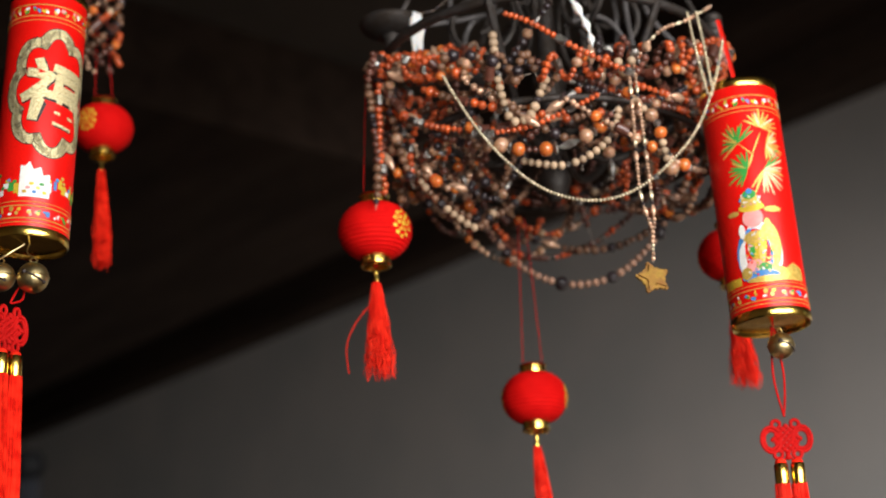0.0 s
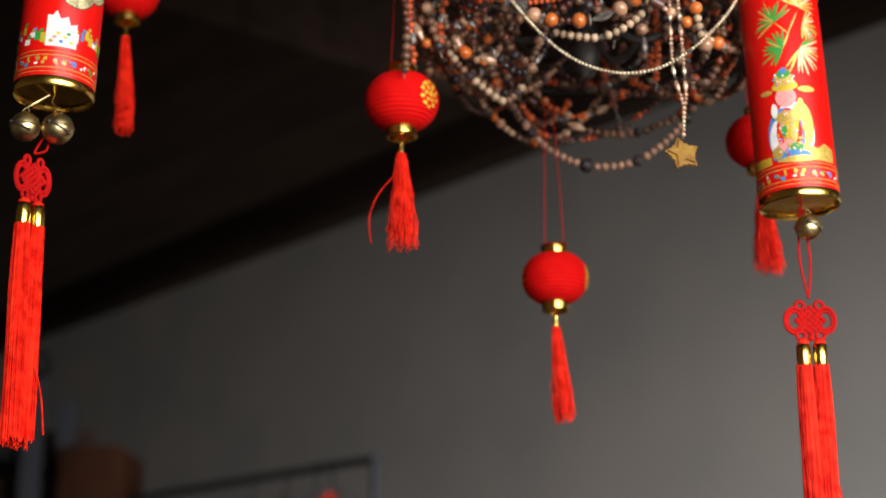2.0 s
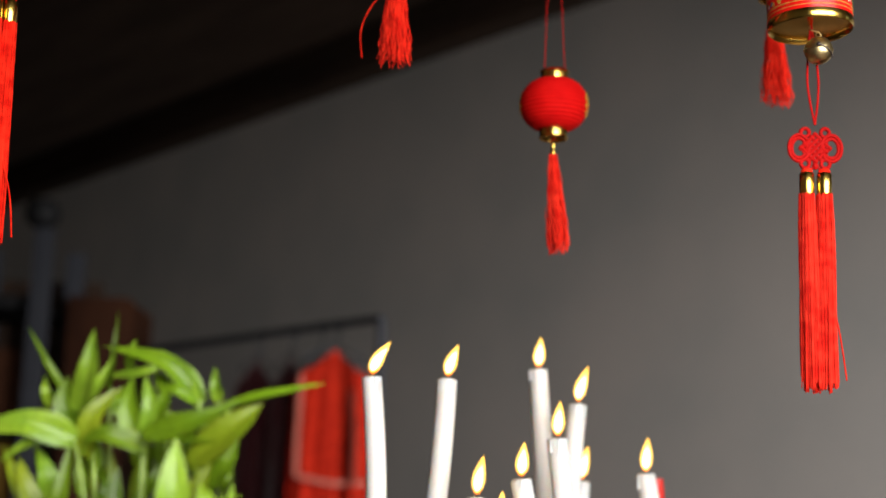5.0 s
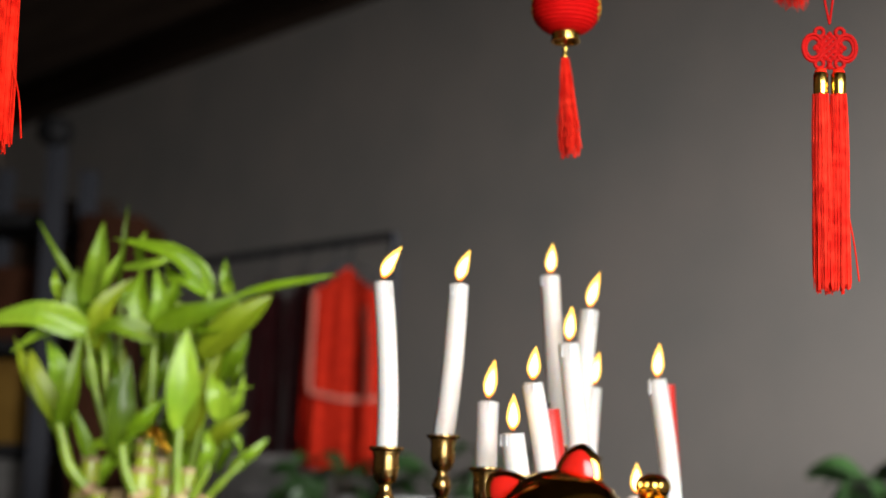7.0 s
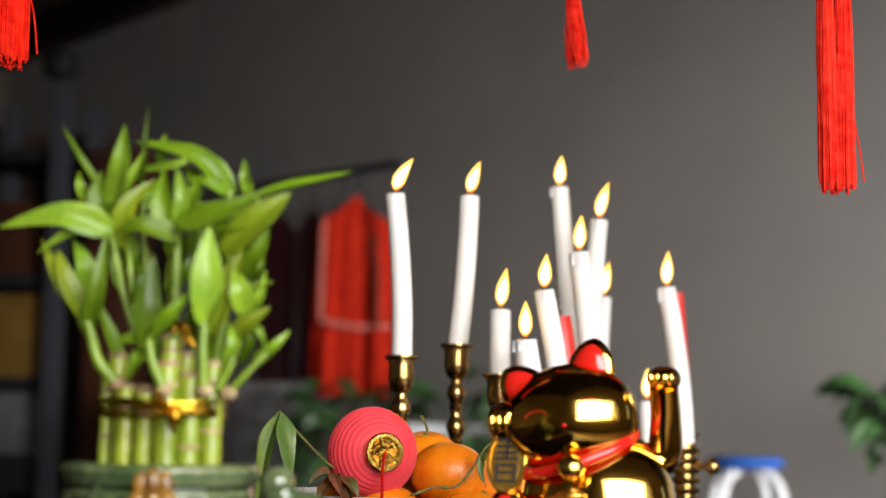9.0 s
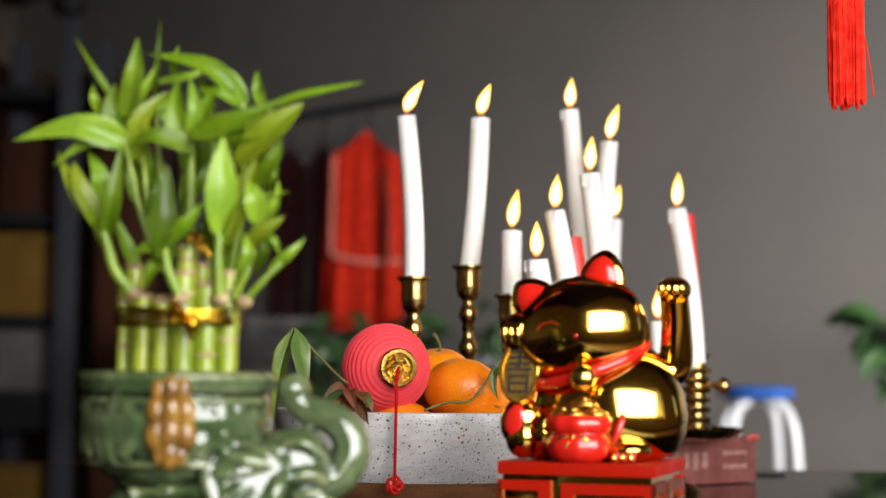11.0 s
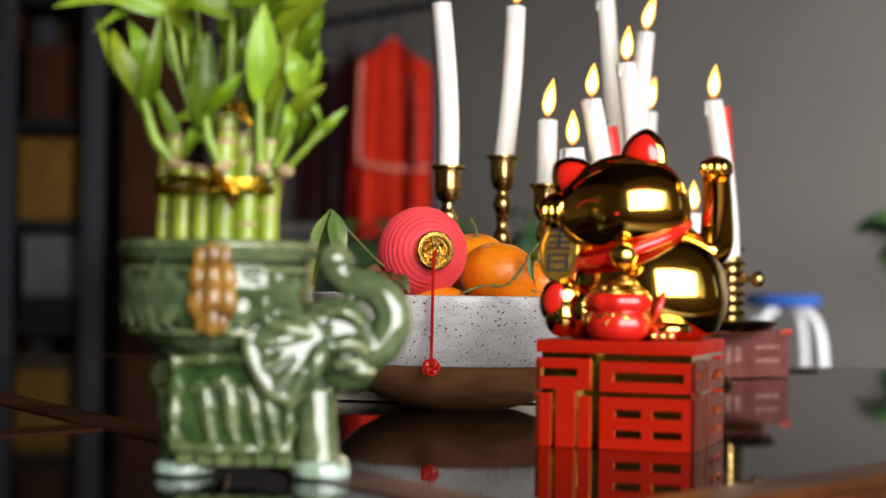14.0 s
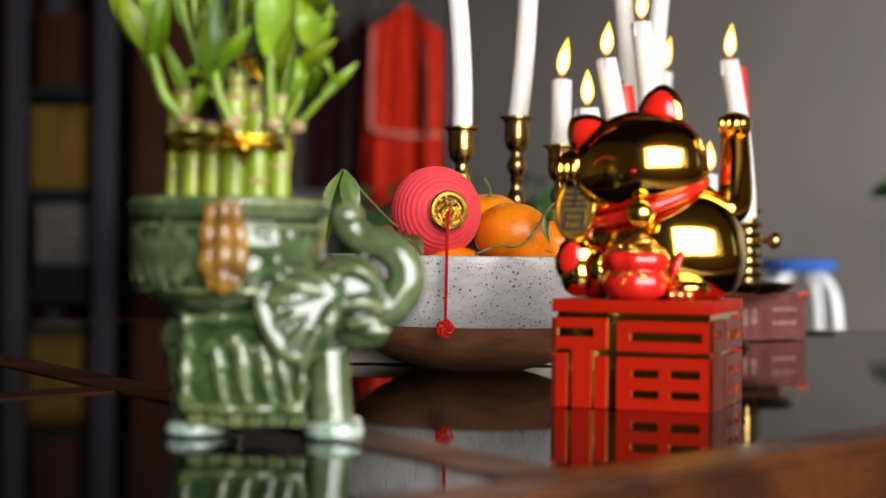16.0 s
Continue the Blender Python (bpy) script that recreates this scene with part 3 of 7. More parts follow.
solid("wall_window", g, M["backwall"], "plaster wall with a window opening and an added one", "wall", ROOM, kind="structure")


def window(name, y0, y1, label):
    win = thing(name, label, "window", ROOM, kind="structure")
    for a, b in (((X1 + 0.12, y0, WZ0), (X1 + 0.19, y1, WZ0 + 0.06)), ((X1 + 0.12, y0, WZ1 - 0.06), (X1 + 0.19, y1, WZ1)),
                 ((X1 + 0.12, y0, WZ0 + 0.06), (X1 + 0.19, y0 + 0.06, WZ1 - 0.06)), ((X1 + 0.12, y1 - 0.06, WZ0 + 0.06), (X1 + 0.19, y1, WZ1 - 0.06))):
        part("window_frame", G().box(a, b, bev=0.006), M["timber"], win)
    part("window_sill", G().box((X1 - 0.14, y0 - 0.05, WZ0 - 0.04), (X1 - 0.002, y1 + 0.05, WZ0), bev=0.006), M["timber"], win)


window("window_1", WY0, WY1, "wide single-pane window in a dark frame")
# an unseen opening, added to hold the extra wall lamp
window("added_window", 4.3, 5.6, "unseen narrow window added to light the grey wall")
solid("floor", G().box((X0, Y0, -0.1), (X1, Y1, -0.012)), M["floor"], "brown wooden board floor", "floor", ROOM, kind="structure")
solid("ceiling", G().box((X0, Y0, TOP), (X1 + 0.2, Y1 + 0.15, TOP + 0.1)), M["plaster"], "brownish plaster ceiling with the half light put into its colour", "ceiling", ROOM, kind="structure")
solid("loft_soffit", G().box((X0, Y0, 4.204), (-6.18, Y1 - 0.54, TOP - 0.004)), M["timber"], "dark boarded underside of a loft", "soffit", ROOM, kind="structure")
solid("wall_plate", G().box((X0, Y1 - 0.18, 4.096), (X1, Y1 - 0.002, 4.384), bev=0.01), M["timber"], "dark timber beam along the top of the grey wall", "beam", ROOM, kind="structure")
solid("ceiling_beam", G().box((X0, Y1 - 0.54, 4.384), (X1, Y1 - 0.002, TOP - 0.002), bev=0.01), M["timber"], "dark timber ceiling beam along the wall", "beam", ROOM, kind="structure")

# ---- the table ----
TZ = 0.75
UA, VA = radians(51.4), radians(125.7)
U, V = Vector((math.cos(UA), math.sin(UA), 0)), Vector((math.cos(VA), math.sin(VA), 0))
K = Vector((0.088, 0.708, 0))
SW = 0.0455


def cut(poly, p, n):
    """The part of a flat polygon on the side of the line through p to which n points."""
    out = []
    for i, a in enumerate(poly):
        b = poly[(i + 1) % len(poly)]
        da, db = (a - p).dot(n), (b - p).dot(n)
        if da >= 0:
            out.append(a)
        if da * db < 0:
            out.append(a + (b - a) * (da / (da - db)))
    return out


NS, NB = Vector((math.sin(VA), -math.cos(VA), 0)), Vector((-math.sin(UA), math.cos(UA), 0))
OUT = K - NB * SW
FAR = 2.2
sheet = [Vector(p) for p in ((-1.1, -0.4, 0), (1.35, -0.4, 0), (1.35, FAR, 0), (-1.1, FAR, 0))]
body = cut(cut(sheet, OUT, NB), Vector((0, 0.12, 0)), Vector((-0.15, 1, 0)).normalized())
table = thing("table", "dark wooden table with glossy black glass panels", "table")
core = [Vector(p) for p in body]
part("apron", G().prism([p[:2] for p in cut(core, OUT + NB * 0.012, NB)], 0.075, m=Matrix.Translation((0, 0, TZ - 0.083))), M["oak"], table)


def panel(poly, name, m, z0, z1, bev):
    if len(poly) > 2:
        part(name, G().prism([p[:2] for p in poly], z1 - z0, m=Matrix.Translation((0, 0, z0)), bev=bev), m, table)


inner = cut(cut(body, K, NB), Vector((0, FAR - 0.012, 0)), Vector((0, -1, 0)))
A2 = Vector((-0.263, 1.117, 0))
right = cut(inner, K, NS)
left = cut(inner, K - NS * SW, -NS)
panel(right, "glass_panel", M["glass"], TZ - 0.007, TZ, 0.0012)
panel(cut(left, A2, NB), "glass_panel", M["glass"], TZ - 0.007, TZ, 0.0012)
panel(cut(left, A2 - NB * 0.045, -NB), "glass_panel", M["glass"], TZ - 0.007, TZ, 0.0012)
panel(cut(cut(inner, K, -NS), K - NS * SW, NS), "divider", M["oak"], TZ - 0.0075, TZ + 0.0012, 0.0012)
panel(cut(cut(left, A2, -NB), A2 - NB * 0.045, NB), "divider", M["oak"], TZ - 0.0075, TZ + 0.0012, 0.0012)
panel(cut(body, K, -NB), "edge_rail", M["oak"], TZ - 0.04, TZ + 0.0015, 0.006)
panel(cut(cut(body, K, NB), Vector((0, FAR - 0.012, 0)), Vector((0, 1, 0))), "edge_rail", M["oak"], TZ - 0.04, TZ + 0.0005, 0.004)
for x, y in ((0.95, 1.98), (-0.9, 1.98), (-0.85, 0.3), (0.55, 1.5)):
    part("leg", G().lathe([(0.03, 0), (0.034, 0.03), (0.026, 0.06), (0.034, 0.4), (0.04, 0.6), (0.045, TZ - 0.083)], 16), M["oak"], table, at=Matrix.Translation((x, y, -0.012)))


# ---- elephant planter ----
def elephant(at):
    cm = Matrix.Diagonal((0.01, 0.01, 0.01, 1))
    t = thing("elephant_planter", "green glazed ceramic elephant planter with raised trunk", "planter", at)
    g = G()
    pot = [(2.93, 6.6), (4.49, 7.6), (5.43, 9.2), (5.54, 10.7), (5.12, 11.9), (5.54, 12.2), (5.7, 13.0), (5.33, 13.3), (4.91, 13.1), (4.49, 12.2), (4.39, 10.2), (0, 10.0)]
    g.lathe(pot, 32, m=cm @ Matrix.Translation((-2.65, 0, 0)))
    for c, r in (((-1.0, 0, 4.4), (4.1, 3.1, 3.6)), ((-4.7, 0.2, 5.3), (1.9, 2.2, 2.0)), ((4.3, -0.9, 7.8), (2.3, 2.1, 2.35)), ((5.0, -0.8, 5.9), (1.7, 1.5, 1.2)),
                 ((4.7, -1.0, 8.9), (1.5, 1.5, 1.2)), ((2.2, 0, 5.6), (2.4, 2.4, 2.4)), ((5.0, -2.3, 8.2), (0.6, 0.45, 0.55)), ((1.5, 2.2, 7.0), (2.1, 0.6, 2.5))):
        g.ball(c, r, 20, 14, m=cm)
    ear = [(0.25, -3.5, 8.75), (0.0, -4.1, 7.5), (0.5, -4.25, 6.1), (1.3, -4.1, 4.9), (2.3, -3.8, 4.55), (3.3, -3.3, 5.0)]
    for i, p in enumerate(curve(ear, 7)):
        q = 0.07 * (i % 7 == 0)
        g.tube(curve([(4.0, -2.5, 7.9), ((4.0 + p.x) / 2, -3.65 - q, (7.9 + p.z) / 2), p], 4), [0.8, 0.7, 0.56 + q, 0.5 + q, 0.46 + q, 0.42 + q, 0.38 + q, 0.34 + q, 0.3], 8, m=cm)
    g.tube(curve([p + Vector((-0.05, -0.05, 0)) for p in map(Vector, [(3.9, -2.6, 8.8), (2.6, -3.0, 8.9), (1.3, -3.3, 9.15), *ear])], 4), 0.36, 8, m=cm)
    g.ball((0, 0, 0), (1.9, 0.42, 2.3), 18, 12, m=cm @ Matrix.Translation((2.3, -3.5, 6.9)) @ pose(0, 0, 0, 0, 24, 8))
    for i in range(26):
        w, z = radians(-172 + 13.5 * (i % 13) + rnd.uniform(-4, 4)), (10.9 if i < 13 else 9.2) + rnd.uniform(-0.5, 0.5)
        m = cm @ Matrix.Translation((-2.65 + 5.32 * math.cos(w), 5.32 * math.sin(w), z)) @ Matrix.Rotation(w, 4, "Z") @ Matrix.Rotation(rnd.uniform(-0.6, 0.6), 4, "X")
        g.ball((0, 0, 0), (0.2, 0.5, 0.95), 10, 8, m=m)
    for q, z in ((5.25, 11.6), (5.0, 8.1)):
        g.tube([(-2.65 + q * math.cos(w), q * math.sin(w), z) for w in [2 * math.pi * i / 48 for i in range(48)]], 0.2, 8, m=cm, closed=True)
    trunk = curve([(4.3, -0.6, 6.9), (5.6, -0.5, 6.8), (6.85, -0.3, 7.4), (7.55, -0.2, 8.7), (7.2, -0.1, 9.95), (6.2, 0, 10.7), (5.1, 0, 11.0), (4.35, 0, 11.6), (4.1, 0, 12.4), (3.95, 0, 13.1)], 6)
    n = len(trunk)
    g.tube(trunk, [1.26 - 0.56 * (i / n) ** 1.1 + 0.24 * math.exp(-((i / n - 0.86) / 0.07) ** 2) - 0.3 * max(0, (i / n - 0.93) / 0.07) for i in range(n)], 14, m=cm)
    g.tube(curve([(4.9, -2.0, 6.4), (5.9, -2.3, 6.0), (6.9, -2.2, 6.05)], 4), [0.5, 0.5, 0.46, 0.42, 0.38, 0.32, 0.26, 0.2, 0.1], 8, m=cm)
    for line, q in (([(4.1, -2.5, 9.2), (5.1, -2.6, 9.3), (5.9, -2.2, 8.7)], 0.36), ([(4.2, -2.9, 7.3), (5.4, -2.75, 7.55), (6.3, -2.1, 7.1)], 0.42), ([(4.6, -2.6, 6.3), (5.6, -2.5, 6.5), (6.3, -2.0, 6.3)], 0.3)):
        g.tube(curve(line, 5), q, 10, m=cm)
    for x, y, r in ((3.55, -1.4, 1.15), (3.1, 1.6, 1.25), (-4.0, -1.2, 1.5), (-3.8, 1.6, 1.5)):
        g.tube([(x - 0.3, y * 0.8, 4.8), (x - 0.1, y, 2.4), (x, y, 0.9), (x + 0.1, y * 1.05, 0.05)], [r * 1.1, r, r * 1.06, r * 1.16], 16, m=cm)
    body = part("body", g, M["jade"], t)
    rm = body.modifiers.new("fuse", "REMESH")
    rm.mode, rm.voxel_size, rm.use_smooth_shade = "VOXEL", 0.00125, True
    sm = body.modifiers.new("soften", "SMOOTH")
    sm.factor, sm.iterations = 0.5, 5
    # the saddle cloth: a bowed slab with a rolled border, folds and a fringe
    g = G()
    bow = lambda x, z: -3.25 - 0.35 * math.cos((x + 1.0) / 3.6) + 0.12 * (z - 3.5) * 0.3
    xs = [-4.3 + i * 0.55 for i in range(13)]
    vs = [p for x in xs for p in ((x, bow(x, 1.5), 1.5), (x, bow(x, 6.6), 6.6), (x, -1.5, 6.6), (x, -1.5, 1.3))]
    fs = [(4 * i + a, 4 * i + 4 + a, 4 * i + 4 + (a + 1) % 4, 4 * i + (a + 1) % 4) for i in range(12) for a in range(4)]
    g.add(vs, fs + [(3, 2, 1, 0), (48, 49, 50, 51)], m=cm)
    part("saddle_cloth", g, M["jadeflat"], t)
    g = G()
    ring = [(-4.2, 1.75), (-4.2, 4.2), (-4.2, 6.5), (-1.0, 6.65), (2.2, 6.5), (2.25, 4.2), (2.2, 1.75), (-1, 1.65)]
    line = []
    for i, p in enumerate(ring):
        q = ring[(i + 1) % len(ring)]
        line += [(p[0] + (q[0] - p[0]) * s / 6, p[1] + (q[1] - p[1]) * s / 6) for s in range(6)]
    g.tube([(x, bow(x, z) - 0.12, z) for x, z in line], [0.34 + 0.15 * math.sin(i * 1.75) for i in range(len(line))], 10, m=cm, closed=True)
    part("cloth_border", g, M["jadepale"], t, "pale green rolled border")
    for x, h in ((-2.3, 5.3), (-1.0, 5.6), (0.3, 5.2), (1.3, 4.6)):
        line = curve([(x + 0.35, bow(x, 2) + 0.1, 1.9), (x + 0.05, bow(x, 3) + 0.02, 3.0), (x - 0.1, bow(x, 4) - 0.02, h - 1.0), (x - 0.45, bow(x, 5) + 0.02, h - 0.2), (x - 0.9, bow(x, 5) + 0.12, h - 0.5)], 4)
        part("cloth_fold", G().tube(line, [0.26 + 0.18 * math.sin(math.pi * k / 16) + 0.05 * math.sin(2.3 * k + x) for k in range(len(line))], 10, m=cm), M["jadepale"], t, "pale green raised fold")
    for i in range(6):
        x = -4.05 + i * 1.1
        part("fringe", G().box((x, bow(x, 1) - 0.1, 0.75), (x + 0.95, -1.6, 1.5), bev=0.15, m=cm), M["jadepale"], t)
    for x, y in ((3.7, -1.5), (3.2, 1.7), (-4.1, -1.35), (-3.9, 1.7)):
        part("foot", G().lathe([(1.4, 0), (1.66, 0.1), (1.74, 0.38), (1.62, 0.72), (1.2, 0.95)], 20, m=cm @ Matrix.Translation((x, y, 0))), M["foot"], t, "pale bare glaze")
    # amber tassels of nut shapes on the pot
    for cx, cy, ax in ((-1.8, -5.6, (1, 0)), (-7.75, 2.1, (0, 1))):
        g = G()
        for row, (z, r) in enumerate(((12.3, 0.52), (11.1, 0.62), (9.9, 0.68), (8.8, 0.6))):
            for s in (-1, 0, 1):
                if row == 3 and s:
                    o, q = s * 0.55, 0.42
                else:
                    o, q = s * 0.8 * (0.8 if row == 0 else 1), r
                g.ball((cx + o * ax[0], cy + abs(o) * 0.25 * ax[0] + o * ax[1], z - 0.1 * abs(s)), (q * 0.95, q * 0.75, q * 1.5), 12, 8, m=cm)
        part("nut_tassel", g, M["amber"], t, "amber glazed nut tassel")
    part("soil", G().lathe([(0, 12.0), (3.0, 12.1), (4.4, 11.8)], 20, m=cm @ Matrix.Translation((-2.65, 0, 0))), M["soil"], t)
    return t


elephant(Matrix.Translation((-0.078, 0.84, TZ + 0.0005)))


# ---- lucky bamboo ----
def leaf(g, pts, width, roll=0.0, k=0, fold=0.18, face=(0.1, -0.85, 0.5), n=16, peak=0.38, base=0.14, rise=1.7):
    """A blade along a line, folded along its midrib."""
    line = curve(pts, max(3, n // (len(pts) - 1)))
    n = len(line)
    vs, fs = [], []
    for i, p in enumerate(line):
        t = (line[min(i + 1, n - 1)] - line[max(i - 1, 0)]).normalized()
        up = Vector(face)
        up = (up - t * up.dot(t)).normalized()
        up = Matrix.Rotation(roll, 3, t) @ up
        side = t.cross(up)
        u = i / (n - 1)
        if u < peak:
            f = base + (1 - base) * math.sin(0.5 * math.pi * u / peak) ** rise
        else:
            v = (u - peak) / (1 - peak)
            f = max(0.01, (1 - v) ** 1.32 * (1 + 0.85 * v))
        w = width * 0.5 * f
        for j in range(9):
            s = j / 4 - 1
            wave = 0.10 * w * math.sin(8 * u + 40 * pts[0][0] + 2.0 * s) * abs(s)
            vs.append(tuple(p + side * (w * s) + up * (fold * w * abs(s) + wave + 0.05 * w * (j % 2))))
    for i in range(n - 1):
        for s in range(8):
            a = i * 9 + s
            fs.append((a, a + 1, a + 10, a + 9))
    return g.add(vs, fs, k)


def bamboo():
    """Lengths in centimetres from the middle of the pot at the soil: x along the table, y away, z up."""
    t = thing("lucky_bamboo", "bundle of lucky bamboo stalks with bright green leaves", "plant", Matrix.Translation((-0.1015, 0.840, 0.870)))
    cm = Matrix.Diagonal((0.01, 0.01, 0.01, 1))

    def stalk(x, y, top, r, *nodes):
        line = [(x + 0.02 * math.sin(i), y, -0.4 + (top + 0.4) * i / 14) for i in range(15)]
        ob = part("stalk", G().tube(line, [r * (1 + 0.025 * math.sin(2.1 * i + 9 * x)) for i in range(15)], 18, m=cm), M["bamboo"], t)
        for z in nodes:
            part("node", G().lathe([(r * 0.99, z - 0.12), (r * 1.05, z - 0.05), (r * 1.07, z + 0.03), (r, z + 0.12)], 18, m=cm @ Matrix.Translation((x, y, 0))), M["node"], ob)
        part("cut_end", G().lathe([(r, top - 0.22), (r * 1.07, top - 0.12), (r * 1.06, top + 0.06), (r * 0.86, top + 0.12), (0, top + 0.08)], 18, m=cm @ Matrix.Translation((x, y, 0))), M["node"], ob, "dry brown cut end")

    def shoot(r, scar, *pts):
        line = curve(pts, 5)
        ob = part("shoot", G().tube(line, [0.76 * r * (1.02 - 0.35 * i / len(line) + 0.06 * math.sin(1.7 * i + r)) for i in range(len(line))], 12, m=cm), M["shoot"], t)
        if scar:
            part("bud_scar", G().ball(line[0], (0.5, 0.42, 0.42), 10, 8, m=cm), M["node"], ob, "pale dry bud scar")

    def blade(foot, middle, tip, width, peak, base, tone):
        foot, middle, tip = Vector(foot), Vector(middle), Vector(tip)
        ahead = (tip - middle) * 0.05
        spine = [cm @ p for p in (foot - (middle - foot) * 0.12, middle, tip + ahead)]
        part("leaf", leaf(G(), spine, width * 0.0088, rnd.uniform(-0.4, 0.4), fold=0.34, peak=peak * 0.78, base=max(base, 0.36) * 1.15, n=20, rise=0.9), M[tone], t, smooth=85)
        if width > 1.1 and foot.y < 2.5 and rnd.random() < 0.55:
            # a slimmer blade out of the same sheath
            side = rnd.choice((-1, 1)) * rnd.uniform(0.22, 0.42)
            k = rnd.uniform(0.55, 0.8)
            turned = [foot + Matrix.Rotation(side, 3, "Y") @ (p - foot) * k + Vector((0, rnd.uniform(0.1, 0.5), 0)) for p in (middle, tip + ahead)]
            spine = [cm @ p for p in (foot - (middle - foot) * 0.1, *turned)]
            part("leaf", leaf(G(), spine, width * rnd.uniform(0.0042, 0.006), rnd.uniform(-0.8, 0.8), fold=0.4, peak=0.26, base=0.55, n=16, rise=0.9), M[rnd.choice(("leaf", "leafpale", "leafolive"))], t, smooth=85)

    # stalks: place, height, radius and the heights of their nodes
    stalk(-3.89, 1.40, 6.38, 0.36, 5.39, 2.75)
    stalk(-2.45, 0.20, 5.72, 0.56, 0.65, 4.42)
    stalk(-1.13, -0.60, 5.41, 0.53, 0.57, 4.12)
    stalk(0.23, -1.20, 6.96, 0.68, 5.74, 0.94)
    stalk(1.48, -0.90, 6.35, 0.64, 2.23, 0.76, 4.23)
    stalk(2.62, -0.20, 7.03, 0.63, 5.86, 3.14, 0.75)
    stalk(-0.00, 0.60, 8.58, 0.59, 7.01, 7.79)
    stalk(0.76, 1.40, 7.61, 0.52, 6.13, 2.17)
    stalk(-3.43, 2.00, 7.56, 0.56, 6.07, 2.09)
    stalk(-1.76, 2.60, 5.77, 0.55, 3.77)
    stalk(-0.16, 3.00, 5.81, 0.55, 3.80)
    stalk(1.40, 2.60, 6.49, 0.55, 3.83)
    # green shoots, some with a bud scar at the foot
    shoot(0.48, True, (-2.85, -0.60, 5.80), (-3.85, -0.80, 7.00), (-4.35, -0.80, 8.50), (-4.85, -0.60, 10.10))
    shoot(0.26, False, (-4.45, 0.20, 7.90), (-5.35, 0.00, 9.60), (-6.05, 0.00, 11.30), (-6.85, 0.20, 12.60))
    shoot(0.39, True, (0.25, -2.00, 5.40), (-0.35, -2.20, 6.70), (-0.65, -2.20, 7.90), (-0.75, -2.00, 8.60))
    shoot(0.26, False, (-1.85, -0.30, 8.30), (-2.75, -0.50, 11.20), (-3.35, -0.50, 13.80), (-3.75, -0.30, 14.70))
    shoot(0.43, False, (0.25, 0.20, 8.40), (0.25, 0.00, 11.00), (0.25, 0.00, 13.30), (0.15, 0.20, 14.60))
    shoot(0.39, True, (2.45, -1.80, 5.40), (2.35, -2.00, 7.50), (2.35, -1.80, 9.60))
    shoot(0.35, False, (3.05, -0.80, 5.50), (3.85, -1.00, 7.10), (4.25, -0.80, 8.70))
    shoot(0.30, True, (3.75, -1.20, 5.30), (4.85, -1.40, 6.50), (5.85, -1.20, 7.60))
    shoot(0.30, False, (2.75, 0.00, 7.10), (3.45, -0.20, 11.70), (3.35, -0.20, 13.60), (3.25, 0.00, 17.00))
    shoot(0.26, False, (-1.45, 1.00, 7.10), (-2.35, 0.80, 10.40), (-2.75, 0.80, 13.70), (-3.35, 1.00, 16.60))
    shoot(0.26, False, (3.05, 0.60, 8.50), (4.45, 0.40, 10.40), (4.85, 0.40, 12.70), (4.75, 0.60, 16.80))
    shoot(0.22, False, (1.05, 1.60, 7.20), (1.15, 1.40, 11.10), (1.25, 1.40, 14.50), (1.05, 1.60, 17.20))
    shoot(0.22, False, (-0.85, 1.80, 7.20), (-1.75, 1.60, 11.80), (-2.15, 1.60, 15.10), (-2.25, 1.80, 17.80))
    # blades: foot, middle, tip, width, where it is widest, share of width at the foot
    blade((-3.65, -1.00, 14.60), (-6.05, -1.70, 15.30), (-9.75, -1.30, 14.60), 2.01, 0.41, 0.12, "leafpale")
    blade((-3.45, 0.00, 16.40), (-2.95, -0.70, 18.60), (-2.95, -0.30, 20.80), 1.85, 0.33, 0.50, "leafpale")
    blade((-4.55, 0.50, 17.30), (-5.55, -0.20, 18.90), (-6.85, 0.20, 20.90), 0.60, 0.43, 0.50, "leaf")
    blade((-2.15, 1.00, 17.70), (-1.85, 0.30, 20.00), (-1.85, 0.70, 22.10), 0.44, 0.33, 0.60, "leaf")
    blade((-1.15, 1.50, 18.80), (-0.95, 0.80, 19.70), (-0.85, 1.20, 20.60), 0.80, 0.43, 0.40, "leafpale")
    blade((3.05, 1.00, 17.20), (1.25, 0.30, 19.10), (-2.45, 0.70, 20.00), 1.36, 0.48, 0.12, "leaf")
    blade((-1.75, 0.80, 18.40), (0.05, 0.10, 18.60), (1.65, 0.50, 19.20), 0.60, 0.43, 0.20, "leafpale")
    blade((-5.65, 1.40, 16.60), (-5.75, 0.70, 17.40), (-5.95, 1.10, 18.30), 0.72, 0.43, 0.50, "leafpale")
    blade((-3.85, 0.80, 14.90), (-4.45, 0.10, 16.50), (-4.45, 0.50, 18.20), 1.60, 0.48, 0.30, "leaf")
    blade((-3.05, 0.00, 13.90), (-2.55, -0.70, 15.90), (-1.05, -0.30, 17.60), 1.52, 0.48, 0.20, "leafolive")
    blade((0.25, -0.50, 14.50), (-0.35, -1.20, 16.00), (-0.45, -0.80, 18.20), 1.68, 0.48, 0.20, "leaf")
    blade((0.35, -0.80, 14.50), (0.75, -1.50, 16.30), (0.35, -1.10, 18.20), 1.04, 0.48, 0.30, "leafpale")
    blade((0.35, -0.20, 14.60), (1.35, -0.90, 16.50), (1.55, -0.50, 17.80), 1.36, 0.48, 0.20, "leaf")
    blade((2.95, 0.80, 17.00), (1.95, 0.10, 17.60), (0.55, 0.50, 17.70), 0.88, 0.43, 0.20, "leaf")
